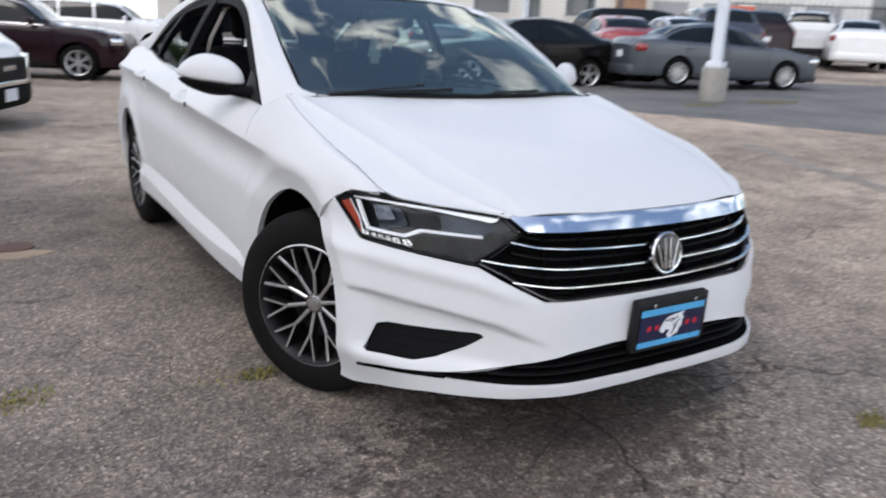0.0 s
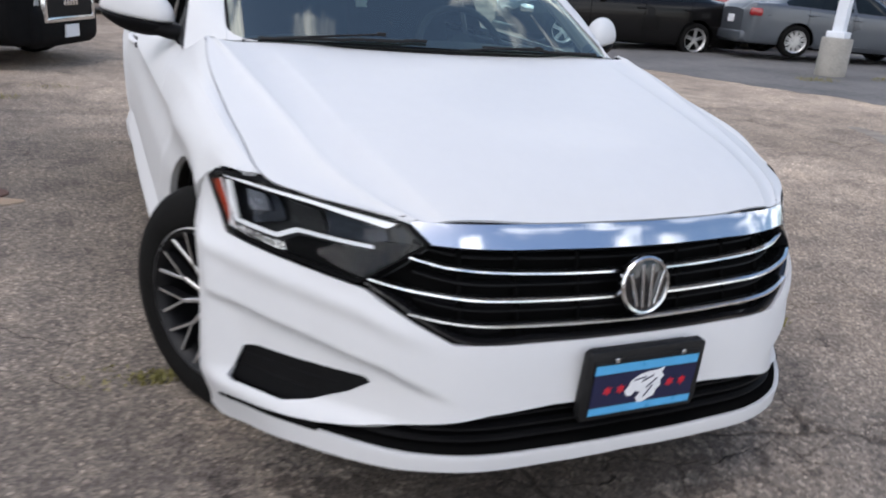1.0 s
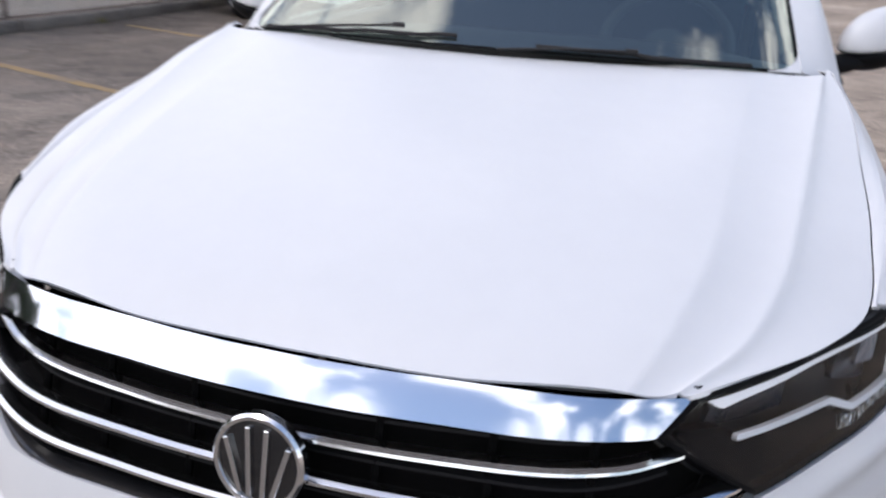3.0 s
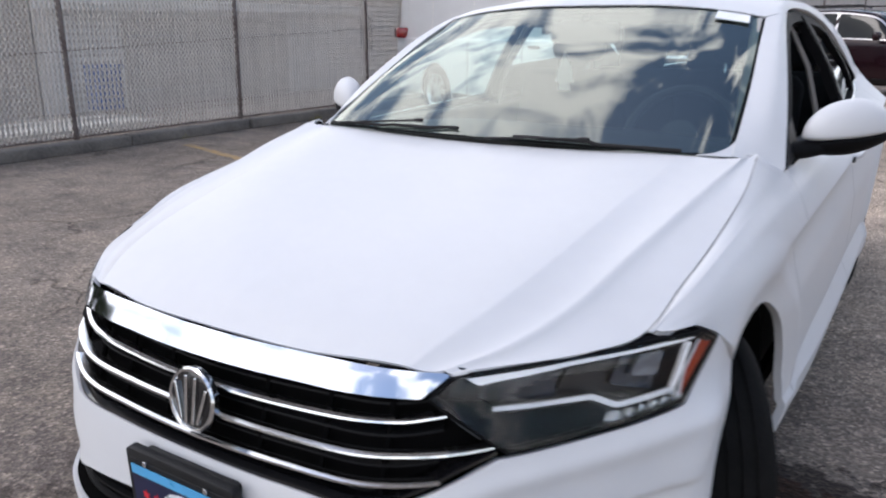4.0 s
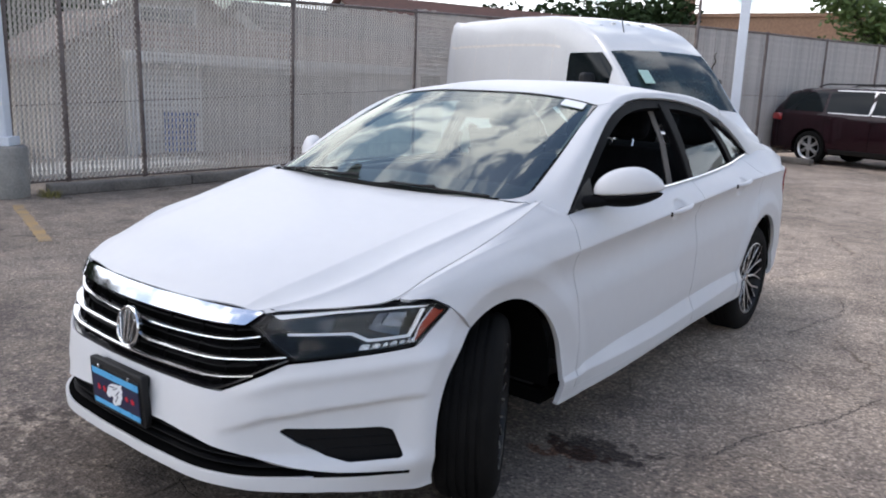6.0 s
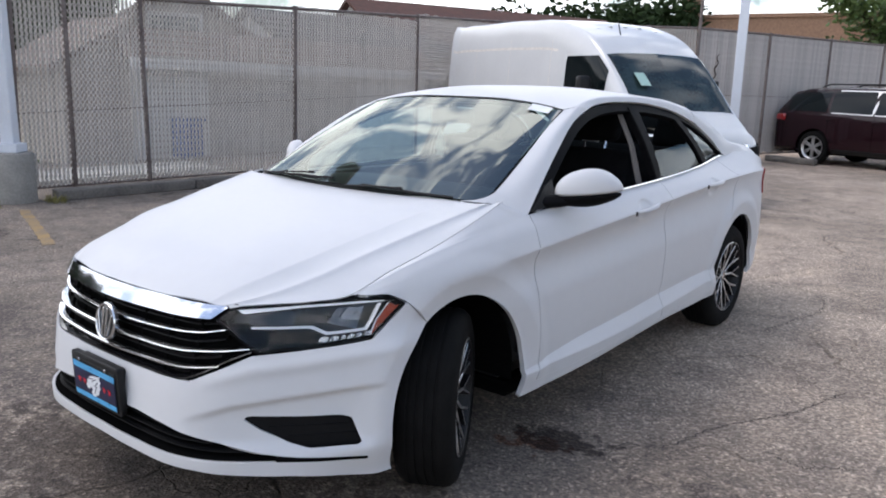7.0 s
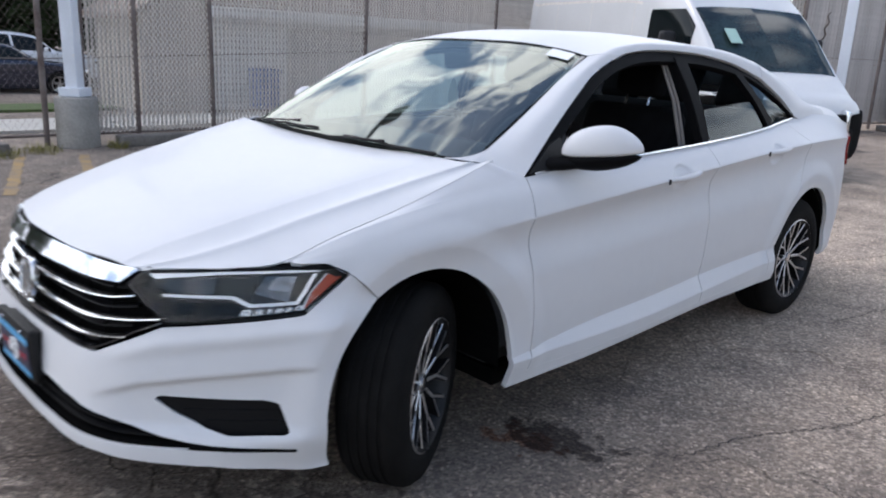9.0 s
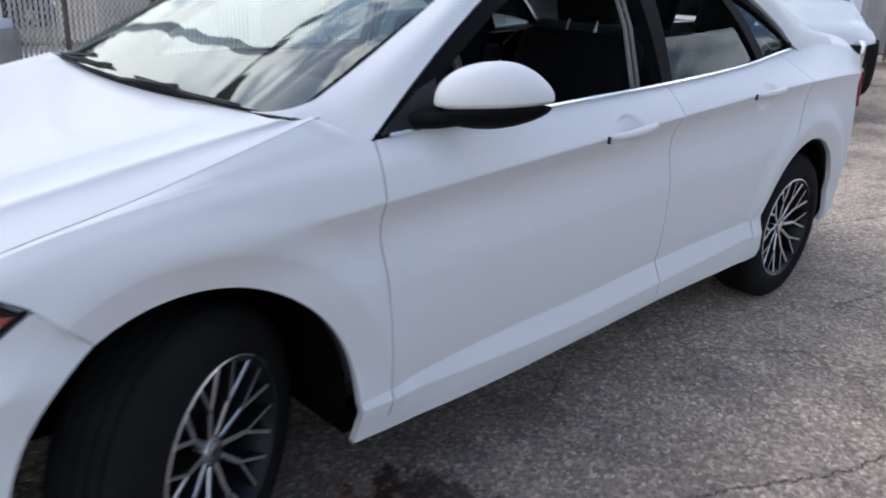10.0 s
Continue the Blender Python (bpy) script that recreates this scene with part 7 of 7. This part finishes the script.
part("door", box((5.4, -.08, 0), (6.3, .03, 2.9), .02, SM), M_PANE, shop)
part("brown_bay", box((10.4, -.35, 0), (12.0, 3, 6.0), .02, SM), M_BRICK, shop)
wall2 = thing("pale_wall", "long pale wall beyond the far row of cars", "building")
part("wall", box((12.0, .5, 0), (24, 8, 5.5), 0, SM), M_SIDINGW, wall2)
for i in range(4):
    part("grille", box((12.5 + 2.7 * i, .40, 1.5), (14.4 + 2.7 * i, .52, 2.9), .02, SM), M_SHOPGREY, wall2)
grey = thing("grey_shop", "grey clad shop with blue-tinted windows beyond the white cars", "building")
GM = pose(43, 27, 1.2, 0, 0, -55)
part("wall", box((-9, 0, 0), (14, 9, 5.8), 0, GM), M_SHOPGREY, grey)
for i in range(6):
    part("window", box((-8 + 3.4 * i, -.08, .8), (-5.4 + 3.4 * i, .04, 2.6), .03, GM), M_PANE, grey)
rail_ = thing("railing", "black metal railing before the pale wall", "railing")
for z_ in (1.0, 2.75):
    part("rail", box((15.5, -3.03, z_), (27, -2.97, z_ + .06), 0, SM), M_BLACK, rail_)
for i in range(40):
    part("bar", box((15.55 + .29 * i, -3.015, .2), (15.58 + .29 * i, -2.985, 3.0), 0, SM), M_BLACK, rail_)
sign = thing("orange_sign", "orange box sign on a dark post", "sign")
part("panel", box((-.55, -.12, 1.45), (.55, .12, 2.08), .05, pose(25.05, 18.9, .7, 0, 0, -50)), M_ORANGE, sign)
part("post", cyl(.06, 2.2, 10, m=pose(25.05, 18.9, 1.45)), M_RUSTPOST, sign)
up = thing("utility_pole", "dark utility pole beyond the parked cars", "pole")
part("pole", cyl(.14, 9, 12, r2=.10, m=pose(23.2, 23.6, 5.2)), M_RUSTPOST, up)

# dry vine climbing the back fence
vine = thing("dry_vine", "thin dry brown vine climbing the slatted fence", "vine")
part("stem", tube([(-3.91 + .045 * q + .012 * math.sin(19 * q), 14.42 + .13 * q + .034 * math.sin(19 * q), 1.50 + .72 * q) for q in np.linspace(0, 1, 28)], [.008 + .006 * math.sin(math.pi * q) for q in np.linspace(0, 1, 28)], 6), M_BARK, vine)

# overhead cables behind the back fence
cb = thing("cables", "thin black overhead utility cables behind the fence", "cable")
for k, z in enumerate((5.6, 5.2)):
    part("cable", tube([(-40 + 8 * i, 44 - 1.2 * k + .05 * i, z + .05 * (i - 6) ** 2 * .25) for i in range(13)], .03, 5), M_BLACK, cb)

# ---- small things on the ground ----
M_TUFT = mat("grass_blade", (0.25, 0.21, 0.055), 0.8, color2=(0.15, 0.14, 0.04), vscale=10)


def tuft(x, y, r, n, h, seed):
    rnd = random.Random(seed)
    wv, wf = [], []
    for i in range(n):
        a, q = rnd.uniform(0, 6.28), r * rnd.random() ** .7
        px, py = x + q * math.cos(a) * 1.6, y + q * math.sin(a)
        z = ground_z(px, py)
        d = rnd.uniform(0, 6.28)
        hh = h * rnd.uniform(.4, 1.2)
        lx, ly = math.cos(d) * hh * rnd.uniform(.3, 1.0), math.sin(d) * hh * rnd.uniform(.3, 1.0)
        w = .0025
        k = len(wv)
        wv += [(px - w * math.sin(d), py + w * math.cos(d), z), (px + w * math.sin(d), py - w * math.cos(d), z), (px + lx * .5 + w * math.sin(d), py + ly * .5 - w * math.cos(d), z + hh * .65), (px + lx * .5 - w * math.sin(d), py + ly * .5 + w * math.cos(d), z + hh * .65), (px + lx, py + ly, z + hh * .85)]
        wf += [(k, k + 1, k + 2, k + 3), (k + 3, k + 2, k + 4)]
    return tagged(obj("grass_tuft", wv, wf, M_TUFT, None, "", False), "small grass tuft growing from a crack in the asphalt", "grass", "grass tufts", "stuff")


for i, (x, y, r, n, h) in enumerate(((-.90, .17, .05, 160, .022), (-1.05, .20, .08, 60, .012), (-1.68, .32, .10, 260, .014), (-1.73, 5.27, .12, 90, .03), (-1.35, 5.9, .16, 60, .02), (.83, -1.11, .05, 90, .03), (1.42, .12, .05, 120, .04), (1.40, .02, .06, 120, .04), (-6.55, .75, .25, 320, .09), (-6.6, 1.2, .2, 200, .09), (-6.6, 2.0, .12, 160, .10), (-6.78, 4.6, .12, 120, .08), (10.8, 6.6, .35, 300, .07), (9.2, 6.8, .25, 160, .06), (-6.75, 6.9, .15, 160, .1))):
    tuft(x, y, r, n, h, 50 + i)

# cracks with open, crumbled edges
M_CRACK = mat("crack_dirt", (0.125, 0.108, 0.094), 0.95, color2=(0.050, 0.044, 0.040), vscale=20, spec=0.05)
CRACKS = ([(1.07, 0.66), (1.13, 0.74), (1.22, 0.79), (1.27, 0.86), (1.29, 0.97), (1.33, 1.11), (1.39, 1.26), (1.46, 1.39), (1.53, 1.53), (1.59, 1.72), (1.66, 1.98)],
          [(1.58, 1.06), (1.64, 1.04), (1.74, 1.01), (1.79, 1.07), (1.89, 1.13)],
          [(0.46, 3.91), (0.56, 4.22), (0.66, 4.55), (0.82, 5.08)],
          [(0.57, 3.78), (0.74, 4.04), (0.91, 4.04), (1.16, 3.47), (1.10, 3.16), (1.03, 2.74)],
          [(5.12, 5.35), (4.89, 4.68), (4.59, 3.85)],
          [(4.47, 3.50), (4.34, 2.98), (4.22, 2.59)],
          [(1.06, -0.27), (0.96, -0.49), (0.87, -0.67)])
for i, pts in enumerate(CRACKS):
    rnd = random.Random(300 + i)
    line = crv(pts, 16 * len(pts))
    nrm = np.gradient(line, axis=0)[:, ::-1] * np.array([-1, 1])
    nrm /= np.linalg.norm(nrm, axis=1)[:, None] + 1e-9
    wig = np.array([rnd.gauss(0, .010) for _ in line])
    wig = np.convolve(wig, [.25, .5, .25], "same")
    wide = np.array([rnd.uniform(.0008, .0048) for _ in line])
    wide[0] = wide[-1] = .0004
    up, dn = line + nrm * (wig + wide)[:, None], line + nrm * (wig - wide)[:, None]
    n = len(line)
    V = [(x, y, ground_z(x, y) + .0022) for x, y in np.concatenate([up, dn])]
    tagged(obj("crack", V, [(k, k + 1, n + k + 1, n + k) for k in range(n - 1)], M_CRACK, None, "", False), "thin dark crack in the asphalt", "crack", kind="structure")

# rusty cover plate
M_RUST = mat("rusty_iron", (0.085, 0.042, 0.032), 0.85, color2=(0.10, 0.05, 0.035), vscale=12, bump=0.5)
tagged(part("cover_plate", cyl(.095, .02, 28, m=pose(-1.53, 2.30, -.002), bevel=.004), M_RUST, None), "small rusty iron cover in the asphalt", "cover")
M_TAN = mat("tan_repair_patch", (0.34, 0.25, 0.17), 0.95, color2=(0.22, 0.17, 0.125), vscale=9, bump=0.4, bscale=60)
patch("repair_patch", "small tan repair patch beside the iron cover", blot(-1.50, 2.15, .14, .07, 77), M_TAN, .003)
